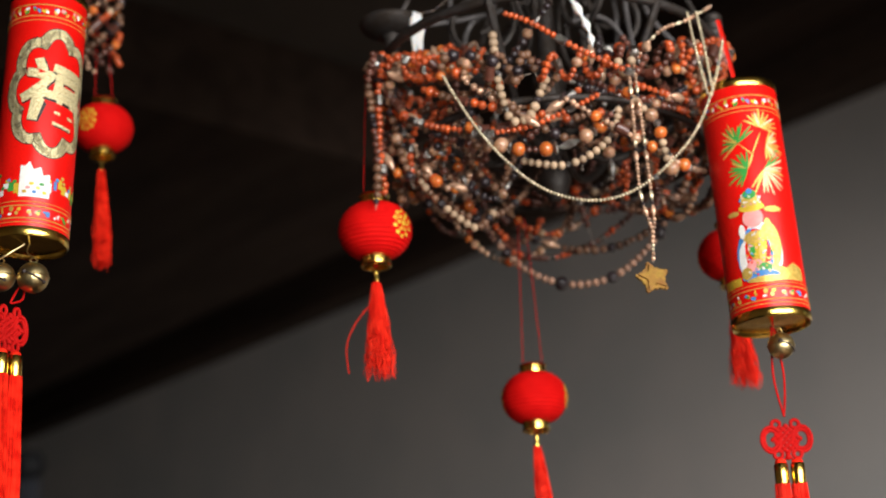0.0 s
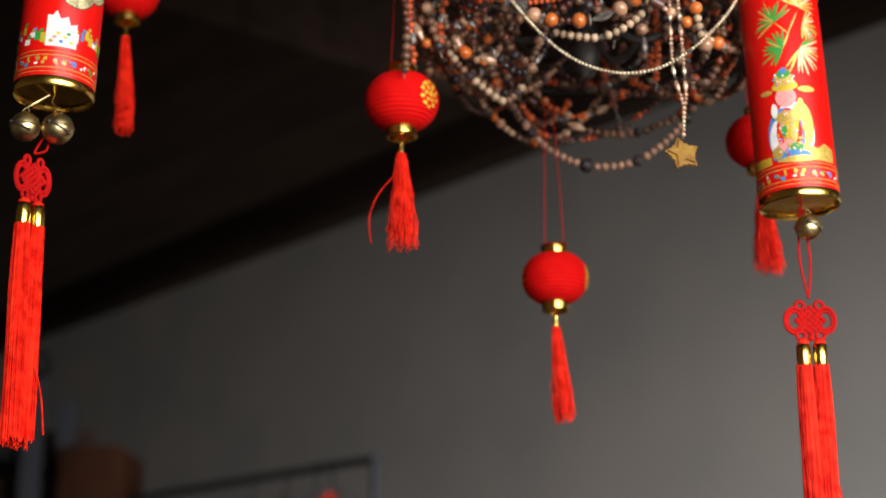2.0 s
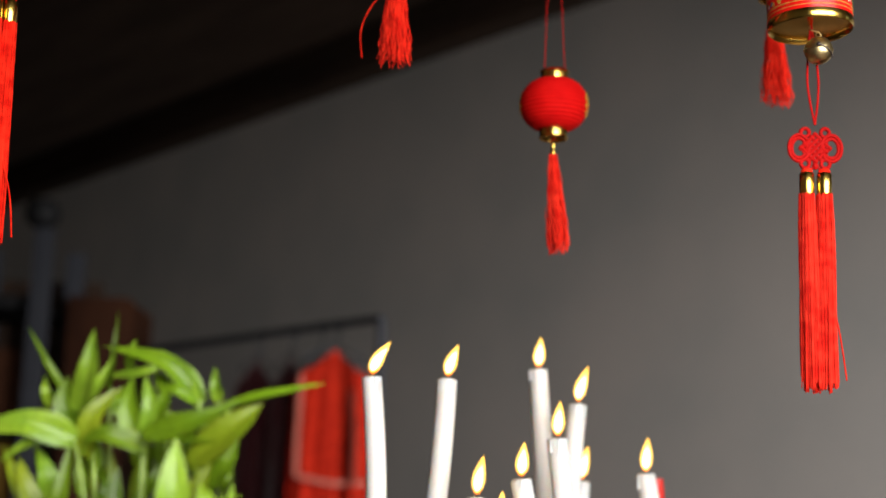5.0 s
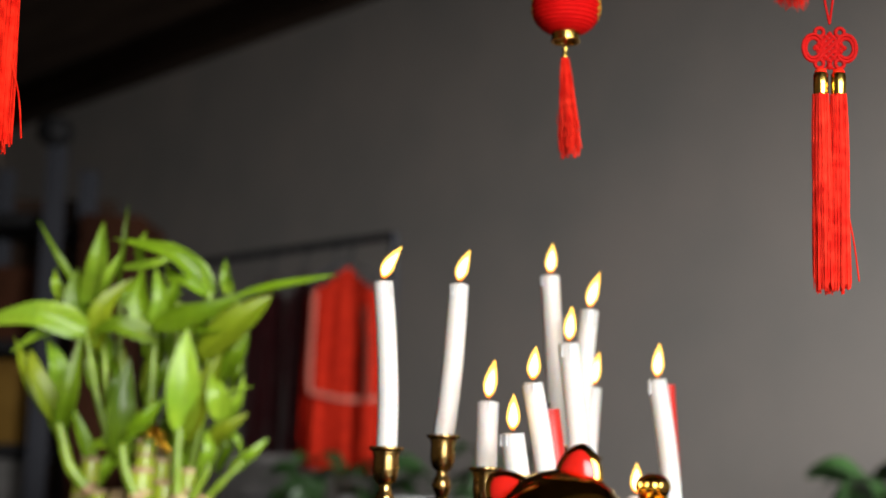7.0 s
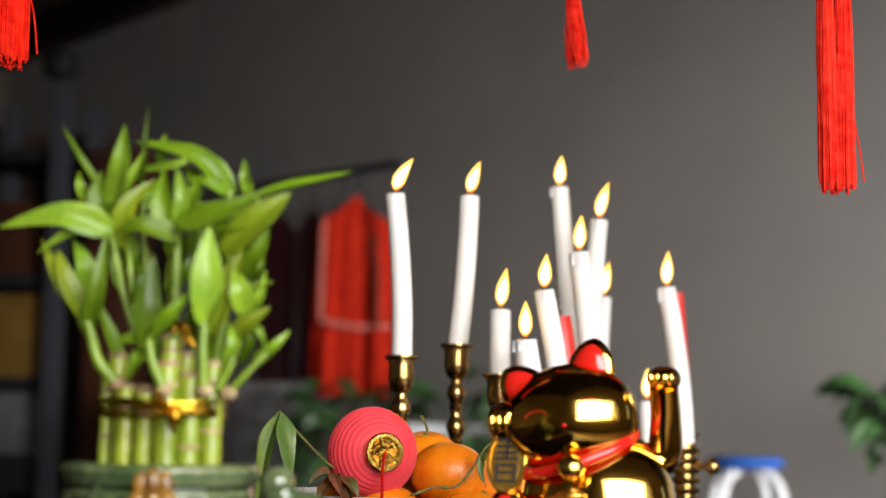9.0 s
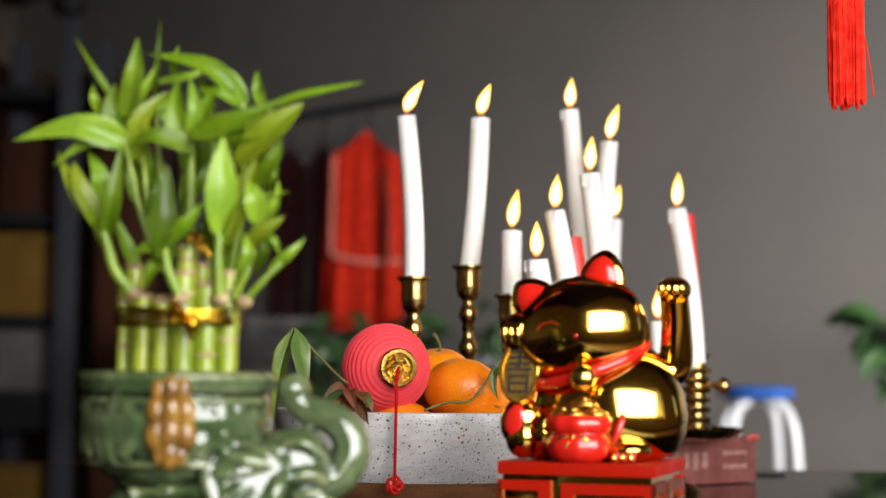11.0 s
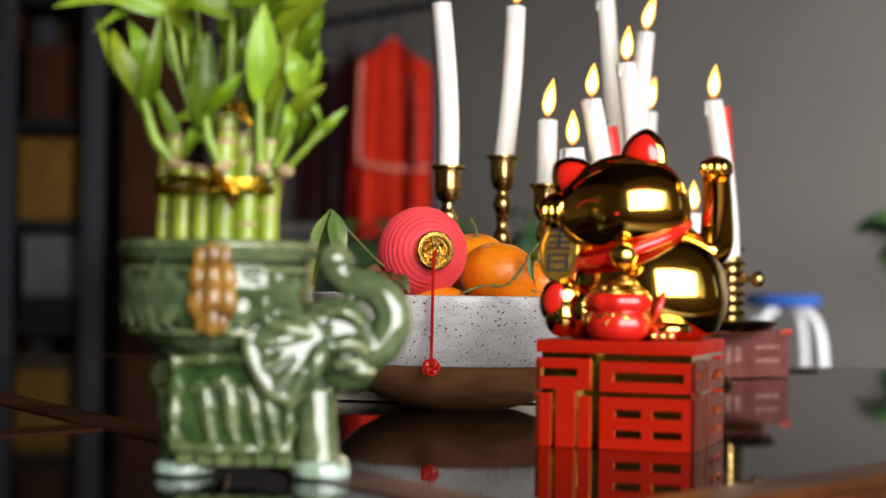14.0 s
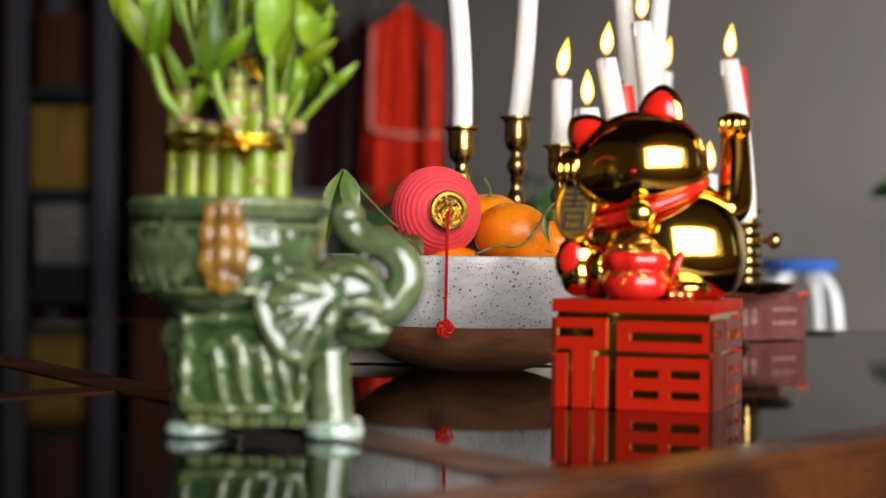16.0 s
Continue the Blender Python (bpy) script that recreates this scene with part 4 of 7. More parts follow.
    blade((0.45, -1.00, 14.20), (-1.35, -1.70, 14.80), (-2.95, -1.30, 14.40), 1.32, 0.48, 0.12, "leaf")
    blade((0.75, -1.50, 14.90), (3.25, -2.20, 15.50), (5.95, -1.80, 16.90), 1.81, 0.39, 0.12, "leaf")
    blade((3.35, -1.00, 13.50), (5.15, -1.70, 15.00), (6.95, -1.30, 16.70), 2.41, 0.63, 0.30, "leafolive")
    blade((4.65, 0.50, 16.80), (7.05, -0.20, 17.40), (10.25, 0.20, 18.20), 0.80, 0.63, 0.12, "leaf")
    blade((4.15, 1.00, 17.20), (4.05, 0.30, 18.00), (3.95, 0.70, 19.00), 0.84, 0.38, 0.50, "leafpale")
    blade((3.75, 0.50, 14.60), (3.65, -0.20, 15.40), (3.25, 0.20, 16.20), 0.72, 0.43, 0.40, "leafpale")
    blade((-5.75, 0.20, 10.10), (-6.65, -0.50, 12.10), (-7.65, -0.10, 14.10), 1.20, 0.48, 0.30, "leafolive")
    blade((-4.85, -0.20, 9.50), (-5.95, -0.90, 11.80), (-6.55, -0.50, 13.40), 1.44, 0.48, 0.30, "leafolive")
    blade((-5.05, 0.30, 10.90), (-4.95, -0.40, 12.50), (-5.85, 0.00, 14.10), 1.52, 0.48, 0.30, "leafpale")
    blade((-4.45, -0.80, 9.00), (-3.85, -1.50, 11.40), (-3.55, -1.10, 14.50), 1.28, 0.43, 0.40, "leaf")
    blade((-0.75, -2.00, 7.90), (-0.75, -2.70, 10.10), (-0.55, -2.30, 12.90), 2.01, 0.53, 0.25, "leaf")
    blade((-0.75, -2.20, 8.50), (0.65, -2.90, 9.50), (1.65, -2.50, 11.00), 1.36, 0.43, 0.20, "leaf")
    blade((-1.05, -1.50, 8.00), (-1.65, -2.20, 8.30), (-2.65, -1.80, 7.90), 0.96, 0.48, 0.20, "leaf")
    blade((-0.95, -1.20, 8.10), (-1.45, -1.90, 7.00), (-1.95, -1.50, 5.90), 1.04, 0.48, 0.20, "leaf")
    blade((2.45, -2.00, 9.40), (2.55, -2.70, 11.80), (2.55, -2.30, 14.60), 2.17, 0.58, 0.25, "leafpale")
    blade((2.65, -1.00, 8.90), (3.55, -1.70, 11.00), (4.45, -1.30, 13.80), 1.52, 0.48, 0.30, "leafolive")
    blade((4.45, -1.30, 10.00), (4.35, -2.00, 11.10), (3.95, -1.60, 12.30), 1.52, 0.53, 0.30, "leafpale")
    blade((3.85, -0.80, 8.30), (4.95, -1.50, 9.30), (5.95, -1.10, 10.20), 1.28, 0.48, 0.30, "leafolive")
    blade((4.55, 0.00, 11.00), (5.25, -0.70, 11.50), (6.05, -0.30, 11.70), 0.44, 0.33, 0.50, "leafpale")
    blade((4.25, 0.50, 12.30), (5.05, -0.20, 13.50), (5.55, 0.20, 14.80), 1.28, 0.48, 0.40, "leaf")
    blade((4.55, 0.40, 9.60), (5.25, -0.30, 10.80), (5.45, 0.10, 12.40), 0.88, 0.48, 0.40, "leafpale")
    blade((4.75, 0.30, 11.70), (5.25, -0.40, 12.50), (5.35, 0.00, 13.40), 0.56, 0.43, 0.50, "leaf")
    blade((5.25, -0.80, 7.10), (6.35, -1.50, 8.00), (7.15, -1.10, 8.90), 0.84, 0.38, 0.50, "leafpale")
    blade((4.35, -0.40, 7.10), (4.95, -1.10, 8.30), (4.65, -0.70, 9.40), 0.80, 0.48, 0.40, "leaf")
    blade((3.45, -0.60, 6.70), (3.95, -1.30, 8.00), (3.65, -0.90, 9.20), 0.96, 0.48, 0.40, "leafpale")
    blade((4.25, -0.60, 8.40), (5.35, -1.30, 8.90), (5.75, -0.90, 7.80), 0.64, 0.43, 0.40, "leafpale")
    blade((1.35, 0.60, 8.40), (1.25, -0.10, 9.70), (1.55, 0.30, 11.00), 0.88, 0.48, 0.30, "leaf")
    blade((-2.35, 1.00, 9.70), (-1.85, 0.30, 11.50), (-2.05, 0.70, 12.90), 0.96, 0.48, 0.30, "leaf")
    blade((-0.35, 1.20, 11.10), (0.75, 0.50, 12.40), (1.15, 0.90, 13.70), 0.96, 0.48, 0.30, "leaf")
    blade((2.25, 1.20, 12.80), (2.95, 0.50, 14.00), (2.75, 0.90, 15.30), 1.12, 0.48, 0.30, "leaf")
    blade((-2.95, 1.50, 12.80), (-2.65, 0.80, 13.70), (-2.95, 1.20, 15.10), 1.04, 0.48, 0.30, "leaf")
    blade((0.98, 2.60, 17.10), (0.84, 1.40, 17.99), (0.17, 2.24, 18.83), 1.36, 0.44, 0.30, "leaf")
    blade((2.65, 2.40, 13.50), (2.63, 1.20, 14.37), (2.71, 1.95, 15.45), 1.12, 0.44, 0.40, "leaf")
    blade((-1.58, 2.80, 16.14), (-1.61, 1.60, 16.99), (-1.45, 2.75, 18.15), 1.36, 0.44, 0.40, "leaf")
    blade((-0.45, 2.80, 13.49), (-0.58, 1.60, 14.69), (-1.44, 2.20, 16.07), 1.44, 0.42, 0.35, "leaf")
    blade((2.75, 2.60, 14.19), (3.08, 1.40, 15.39), (3.67, 1.50, 16.73), 1.44, 0.42, 0.35, "leaf")
    blade((0.48, 2.60, 16.15), (0.18, 1.40, 17.15), (-0.57, 2.40, 18.27), 1.36, 0.42, 0.35, "leaf")
    # leaves deeper in the bundle
    for k in range(16):
        a, h = 2.4 * k, rnd.uniform(6.5, 14.5)
        q = rnd.uniform(1.2, 3.4) + 0.10 * h
        foot = Vector((0.3 + q * math.cos(a), 1.4 + 0.5 * abs(q * math.sin(a)), h))
        out = Vector((math.cos(a) * rnd.uniform(0.3, 1.0), 0.2 * math.sin(a), 0))
        blade(foot, foot + out * 0.7 + Vector((0, -0.3, 1.6)), foot + out * 1.6 + Vector((0, 0, rnd.uniform(2.6, 3.8))), rnd.uniform(0.9, 1.35), 0.42, 0.35, rnd.choice(("leaf", "leaf", "leafolive")))
    # gilt ribbon ties
    cx, cy, cz = (-0.41, 0.60, 4.36)
    for dz in (-0.36, -0.12, 0.12, 0.36):
        line = [(cx + 3.62 * math.cos(a), cy + 3.4 * math.sin(a), cz + dz + 0.12 * math.sin(3 * a + 5 * dz)) for a in [2 * math.pi * i / 40 for i in range(40)]]
        part("ribbon", G().tube(line, 0.17, 6, closed=True, flat=0.6, m=cm), M["gilt"], t, "gold foil ribbon")
    k = Vector((0.76, -3.00, 4.46))
    for p in ((0.21, -3.30, 4.92), (0.03, -3.30, 4.51), (1.26, -3.30, 3.78), (0.97, -3.30, 3.34), (1.40, -3.30, 4.22)):
        p = Vector(p)
        part("ribbon_loop", G().tube(curve([k, p + Vector((0, -0.5, 0.3)), p + Vector((0.2, -0.1, -0.3)), k + Vector((0, 0.1, -0.3))], 5), 0.15, 6, flat=0.5, m=cm), M["gilt"], t, "gold foil bow loop")
    cx, cy, cz = (0.40, 0.60, 9.04)
    part("ribbon", G().tube([(cx + 0.75 * math.cos(a), cy + 0.75 * math.sin(a), cz + 0.2 * math.sin(a)) for a in [2 * math.pi * i / 20 for i in range(20)]], 0.12, 6, closed=True, m=cm), M["gilt"], t, "small gold foil tie")
    b = Vector((0.68, -0.40, 8.93))
    for p in ((0.32, -0.60, 9.24), (0.97, -0.60, 9.31), (1.45, -0.60, 8.74), (1.61, -0.60, 7.90), (1.21, -0.60, 8.28)):
        p = Vector(p)
        part("ribbon_loop", G().tube(curve([b, (b + p) / 2 + Vector((0, -0.3, 0.3)), p, (b + p) / 2 - Vector((0, 0, 0.3)), b], 4), 0.1, 6, flat=0.5, m=cm), M["gilt"], t, "small gold foil loop")


bamboo()


# ---- lucky cat on its plinth ----
CAT = pose(0.1440, 1.066, TZ + 0.0004, 0, 0, -15.5)
PW, PH = 0.0547, 0.0725


def plinth():
    t = thing("plinth", "square gilt plinth with red raised character panels on black glass", "plinth", CAT)
    part("block", G().box((-PW + 0.003, -PW + 0.003, 0), (PW - 0.003, PW - 0.003, PH - 0.004), bev=0.001), M["goldchrome"], t, "mirror gold core")
    w = 2 * PW

    def boxes(name, rects, m, side):
        g = G()
        for u0, u1, v0, v1 in rects:
            a, b = (-PW + u0 * w, -PW, PH * (1 - v1)), (-PW + u1 * w, -PW + 0.003, PH * (1 - v0))
            g.box(a, b, m=Matrix.Rotation(radians(90 * side), 4, "Z"))
        part(name, g, m, t)

    for side in range(4):
        # side faces are browner and darker than the red front and back
        m = M["redpaint"] if side in (0, 2) else M["sidegold"]
        boxes("panel", [(0, 0.345, 0.17, 0.265), (0, 0.02, 0.265, 0.345), (0.265, 0.345, 0.265, 0.345), (0, 0.345, 0.345, 0.46), (0.13, 0.245, 0.46, 1)], m, side)
        boxes("panel", [(0, 0.09, 0.5, 1)], m, side)
        boxes("panel", [(0.272, 0.345, 0.52, 1)], m, side)
        boxes("panel", [(0.41, 1, 0.19, 0.29), (0.41, 0.49, 0.29, 0.375), (0.93, 1, 0.29, 0.375), (0.41, 1, 0.375, 0.47)], m, side)
        boxes("panel", [(0.41, 1, 0.52, 0.63), (0.41, 0.5, 0.63, 0.71), (0.67, 0.735, 0.63, 0.71), (0.92, 1, 0.63, 0.71), (0.41, 1, 0.71, 0.82),
                        (0.41, 0.5, 0.82, 0.9), (0.67, 0.735, 0.82, 0.9), (0.92, 1, 0.82, 0.9), (0.41, 1, 0.9, 1)], m, side)
    part("top_slab", G().box((-PW, -PW, PH * 0.88), (PW, PW, PH), bev=0.0008), M["redpaint"], t)


def cat():
    cm = CAT @ Matrix.Translation((0, 0, PH)) @ Matrix.Diagonal((0.01, 0.01, 0.01, 1))
    g = G()
    GO, RE, DK, MG, SA = 0, 1, 2, 3, 4
    prof = [(0, 0), (3.7, 0.0), (4.9, 0.6), (5.5, 1.9), (5.65, 3.2), (5.4, 4.7), (4.7, 6.1), (3.7, 7.3), (2.6, 8.2), (0, 8.6)]
    g.lathe(prof, 48, GO, cm @ Matrix.Translation((0.75, 1.3, 0)) @ Matrix.Diagonal((1, 0.86, 1, 1)))
    head = cm @ Matrix.Translation((-0.72, -0.6, 8.95)) @ pose(0, 0, 0, 4, -14, 6)
    hp = []
    for i in range(25):
        a = math.pi * i / 24
        hp.append((4.75 * math.sin(a) ** 0.95, -3.95 * math.cos(a)))
    hp[0], hp[-1] = (0, hp[0][1]), (0, hp[-1][1])
    g.lathe(hp, 48, GO, head @ Matrix.Diagonal((1, 0.82, 1, 1)))
    for s in (-1, 1):
        q = head @ Matrix.Translation((s * 2.3 - 0.12, 0.15, 2.62 + 0.22 * s)) @ pose(0, 0, 0, -4, s * 26 - 6, s * -8)
        ring = lambda k: [(1.72 * k * max(0.0, 1 - (abs(h) / 2.5) ** 2.1) ** 0.62, h * k) for h in (-0.6, 0, 0.5, 1.0, 1.5, 1.9, 2.2, 2.38, 2.46, 2.5)]
        g.lathe(ring(1.0), 28, GO, q @ Matrix.Diagonal((1, 0.5, 1, 1)))
        g.lathe(ring(0.8), 24, RE, q @ Matrix.Translation((0, -0.30, 0.12)) @ Matrix.Diagonal((1, 0.5, 1, 1)))
    on = lambda x, z: (x, -3.86 * math.sqrt(max(0.02, 1 - (x / 4.75) ** 2 - (z / 3.95) ** 2)), z)
    for s in (-1, 1):
        g.tube([on(s * 1.8 + 0.75 * math.cos(a), 0.9 + 0.35 * math.sin(a)) for a in [math.pi * i / 8 for i in range(9)]], 0.05, 6, RE, head)
        g.tube([on(s * (0.12 + 0.16 * i), -0.6 - 0.2 * math.sin(math.pi * i / 4)) for i in range(5)], 0.028, 5, DK, head)
    g.ball(on(0, -0.1), (0.2, 0.1, 0.13), 10, 8, RE, head)
    g.tube([on(4.1 + 0.5 * math.cos(a), -0.3 + 1.5 * math.sin(a)) for a in [-1.3 + 2.6 * i / 10 for i in range(11)]], 0.14, 6, GO, head)
    # collar and bell
    col = cm @ Matrix.Translation((-0.5, 0.2, 6.75)) @ pose(0, 0, 0, 14, -17, 0)
    g.tube([(4.3 * math.cos(a), 4.1 * math.sin(a), 0) for a in [2 * math.pi * i / 48 for i in range(48)]], 0.43, 10, RE, col, closed=True)
    g.ball((0.3, -4.5, 5.75), 0.9, 18, 12, MG, cm)
    g.tube([(0.3 + 0.91 * math.cos(a), -4.5 + 0.91 * math.sin(a), 5.7) for a in [2 * math.pi * i / 24 for i in range(24)]], 0.09, 6, MG, cm, closed=True)
    # raised arm
    g.tube(curve([(2.6, 2.4, 6.4), (4.4, 2.8, 6.2), (5.2, 2.9, 6.85), (5.45, 2.2, 9.1), (5.5, 1.2, 11.4)], 6), [1.25 + 0.1 * math.sin(math.pi * i / 14) - 0.16 * max(0, (i - 8) / 16) for i in range(25)], 20, GO, cm)
    g.ball((5.55, 0.95, 11.95), (1.22, 1.15, 0.9), 20, 12, GO, cm)
    for s in (-0.7, -0.23, 0.25, 0.72):
        g.ball((5.5 + s, 0.15, 11.95), (0.28, 0.4, 0.55), 10, 8, GO, cm)
    # lowered arm with the coin
    g.tube(curve([(-3.4, 0.6, 6.6), (-4.6, -0.8, 7.0), (-5.1, -1.9, 8.0), (-4.95, -2.2, 9.0)], 5), 0.95, 16, GO, cm)
    g.ball((-4.95, -2.3, 9.0), (1.3, 1.0, 1.2), 18, 12, GO, cm)
    for s in (-0.75, -0.25, 0.25, 0.75):
        g.ball((-4.95 + s, -3.05, 8.75), (0.25, 0.35, 0.75), 10, 8, GO, cm)
    coin = cm @ Matrix.Translation((-4.6, -2.75, 6.0)) @ pose(0, 0, 0, 70, 0, 4)
    oval = lambda k: [(1.4 * k * math.cos(a), 2.35 * k * math.sin(a)) for a in [2 * math.pi * i / 28 for i in range(28)]]
    g.prism(oval(1.0), 0.42, SA, coin)
    g.tube([(x, y, 0.42) for x, y in oval(0.93)], 0.17, 6, SA, coin, closed=True)
    for x0, x1, y0, y1 in ((-0.75, 0.75, 1.35, 1.55), (-0.75, 0.75, 0.9, 1.1), (-0.75, 0.75, 0.45, 0.65), (-0.14, 0.12, 0.1, 1.75), (-0.85, 0.85, 0.02, 0.2), (-0.75, -0.5, -1.6, -0.25), (0.5, 0.75, -1.6, -0.25), (-0.5, 0.5, -0.45, -0.25), (-0.5, 0.5, -0.98, -0.8), (-0.5, 0.5, -1.6, -1.42)):
        g.box((x0, y0, 0.42), (x1, y1, 0.52), DK, coin)
    # feet
    g.ball((-3.3, -1.9, 1.9), (2.1, 1.9, 1.95), 22, 14, GO, cm)
    g.ball((-4.3, -3.2, 1.6), (1.25, 1.1, 1.5), 18, 12, GO, cm)
    g.ball((-4.45, -3.1, 2.6), (1.5, 1.2, 1.75), 22, 14, GO, cm @ Matrix.Translation((-4.45, -3.1, 2.6)) @ pose(0, 0, 0, 0, 14, 0) @ Matrix.Translation((4.45, 3.1, -2.6)))
    g.ball((-4.6, -4.0, 2.72), (0.82, 0.36, 1.12), 20, 12, RE, cm @ Matrix.Translation((-4.6, -4.0, 2.72)) @ pose(0, 0, 0, 0, 14, 0) @ Matrix.Translation((4.6, 4.0, -2.72)))
    g.ball((3.0, -2.3, 0.8), (1.6, 1.9, 0.82), 20, 12, GO, cm)
    for s in (-0.75, -0.1, 0.55):
        g.ball((3.0 + s * 0.9, -4.05, 0.34), (0.27, 0.3, 0.33), 10, 8, MG, cm)
        g.tube([(3.27 + s * 0.9, -4.1, 0.1), (3.27 + s * 0.9, -4.22, 0.45), (3.27 + s * 0.9, -4.0, 0.8)], 0.07, 6, RE, cm)
    # money pouch
    pouch = cm @ Matrix.Translation((-0.1, -4.2, 0)) @ Matrix.Diagonal((0.86, 0.74, 0.86, 1))
    g.lathe([(0, 0), (1.7, 0.0), (2.35, 0.5), (2.55, 1.2), (2.4, 1.9), (2.05, 2.25)], 30, RE, pouch, 0.02, 9)
    g.lathe([(2.05, 2.25), (2.4, 2.45), (2.6, 2.9), (2.55, 3.4), (2.2, 3.7), (1.6, 3.75), (0, 3.6)], 36, RE, pouch, 0.05, 9)
    for x, y, z, q in ((-1.25, 0.3, 3.3, 0.84), (0.3, 0.5, 3.95, 0.9), (-0.25, -0.55, 3.25, 0.92), (1.25, -0.1, 3.3, 0.88), (0.6, 1.0, 3.4, 0.85), (-0.6, 0.9, 3.6, 0.8)):
        c = (-0.1 + 0.92 * x, -4.3 + y, z - 0.05)
        g.ball(c, (1.05 * q, 0.8 * q, 0.42 * q), 16, 10, SA, cm)
        g.ball((c[0], c[1], c[2] + 0.3 * q), (0.55 * q, 0.5 * q, 0.36 * q), 14, 8, SA, cm)
    for s in (-1, 1):
        g.ball((-0.1 + s * 0.62, -5.72, 1.72), (0.55, 0.15, 0.3), 14, 8, SA, cm @ Matrix.Translation((-0.1, -5.72, 1.72)) @ pose(0, 0, 0, 0, s * 12, 0) @ Matrix.Translation((0.1, 5.72, -1.72)))
        g.tube([(-0.1, -5.8, 1.7), (-0.1 + s * 0.25, -5.88, 1.35), (-0.1 + s * 0.45, -5.86, 1.05)], [0.1, 0.15, 0.2], 6, SA, cm)
    g.ball((-0.1, -5.82, 1.72), (0.2, 0.16, 0.2), 10, 8, SA, cm)
    g.tube([(-0.1 + 1.78 * math.cos(a), -4.2 + 1.5 * math.sin(a), 1.93) for a in [2 * math.pi * i / 32 for i in range(32)]], 0.1, 6, RE, cm, closed=True)
    g.tube(curve([(3.0, -3.9, 3.3), (2.75, -4.3, 2.3), (2.4, -4.5, 1.3)], 4), [0.12, 0.18, 0.22, 0.26, 0.26, 0.24, 0.2, 0.14, 0.08], 8, RE, cm)
    solid("lucky_cat", g, [M["goldchrome"], M["redgloss"], M["ink_dark"], M["gold"], M["satin_gold"]], "gold-plated beckoning cat figurine with red collar", "figurine", smooth=60)


plinth()
cat()


# ---- bowl and fruit ----
BOWL = Vector((0.006, 1.36, TZ))


def bowl():
    t = thing("bowl", "speckled white stoneware bowl with brown clay foot", "bowl", Matrix.Translation(BOWL))
    part("foot", G().lathe([(0, 0.002), (0.038, 0.002), (0.039, 0.0), (0.043, 0.001), (0.05, 0.0025), (0.07, 0.0085), (0.087, 0.0175), (0.101, 0.0285), (0.112, 0.0425)], 64), M["clay"], t, "unglazed brown clay base")
    part("glazed_wall", G().lathe([(0.1122, 0.0415), (0.1245, 0.056), (0.1315, 0.077), (0.1345, 0.096), (0.1335, 0.0992), (0.131, 0.1), (0.1285, 0.098), (0.122, 0.07), (0.105, 0.043), (0.07, 0.025), (0, 0.018)], 64), M["stone"], t, "white glaze with iron specks")
    g = G()
    for x, z in ((0.0, 0.0), (0.0035, -0.001), (0.0015, -0.006), (-0.002, -0.0075), (0.001, -0.011)):
        a = radians(-74) + (x) / 0.133
        zz = 0.088 + z
        r = 0.1333 - (0.096 - zz) * 0.16
        g.ball((r * math.cos(a), r * math.sin(a), zz), (0.0026, 0.0012, 0.0022), 8, 6)
    part("stain", g, M["clay"], t, "small brown iron stain")


bowl()


def magazine(x0, x1, y0, y1, turn, label, cover):
    """A thin stack of folded sheets lying flat, its edges slightly fanned."""
    at = pose((x0 + x1) / 2, (y0 + y1) / 2, TZ + 0.0015, 0, 0, turn)
    t = thing("magazine", label, "magazine", at)
    w, d = (x1 - x0) / 2, (y1 - y0) / 2
    for i in range(8):
        o = 0.0012 * math.sin(2.1 * i)
        part("page", G().box((-w + o, -d + 0.0016 * i, 0.0014 * i), (w + o, d, 0.0014 * i + 0.0011)), M["paper"], t)
    part("cover", G().box((-w, -d + 0.012, 0.0113), (w, d, 0.012), bev=0.0002), M[cover], t, "printed cover")


magazine(-0.13, 0.16, 1.413, 1.515, 3, "thin magazine with pale fanned pages behind the bowl", "redgloss")


def mandarin(x, y, z, r, tilt, stem, label):
    t = thing("mandarin", label, "fruit", Matrix.Translation((x, y, z)) @ pose(0, 0, 0, *tilt), group="mandarins in the bowl")
    prof = []
    for i in range(25):
        a = math.pi * i / 24
        q = r * math.sin(a) * (1 + 0.03 * math.sin(a) ** 2)
        h = -0.86 * r * math.cos(a)
        dip = 0.10 * r * math.exp(-((q / (0.22 * r)) ** 2))
        prof.append((max(q, 0.0), h - dip if h > 0 else h + dip * 0.6))
    part("peel", G().lathe(prof, 40, ripple=0.008, lobes=9), M["orange"], t, smooth=80)
    g = G()
    g.lathe([(0, 0.745 * r), (0.14 * r, 0.75 * r), (0.1 * r, 0.79 * r), (0, 0.8 * r)], 5)
    if stem:
        g.tube(curve([(0, 0, 0.75 * r), (0.001, 0, 0.95 * r), (-0.003, 0.001, 1.25 * r), (-0.006, 0, 1.3 * r)], 4), [0.0012] * 9 + [0.0015, 0.0021, 0.0021, 0.001], 7)
    part("stem", g, M["twig"], t)


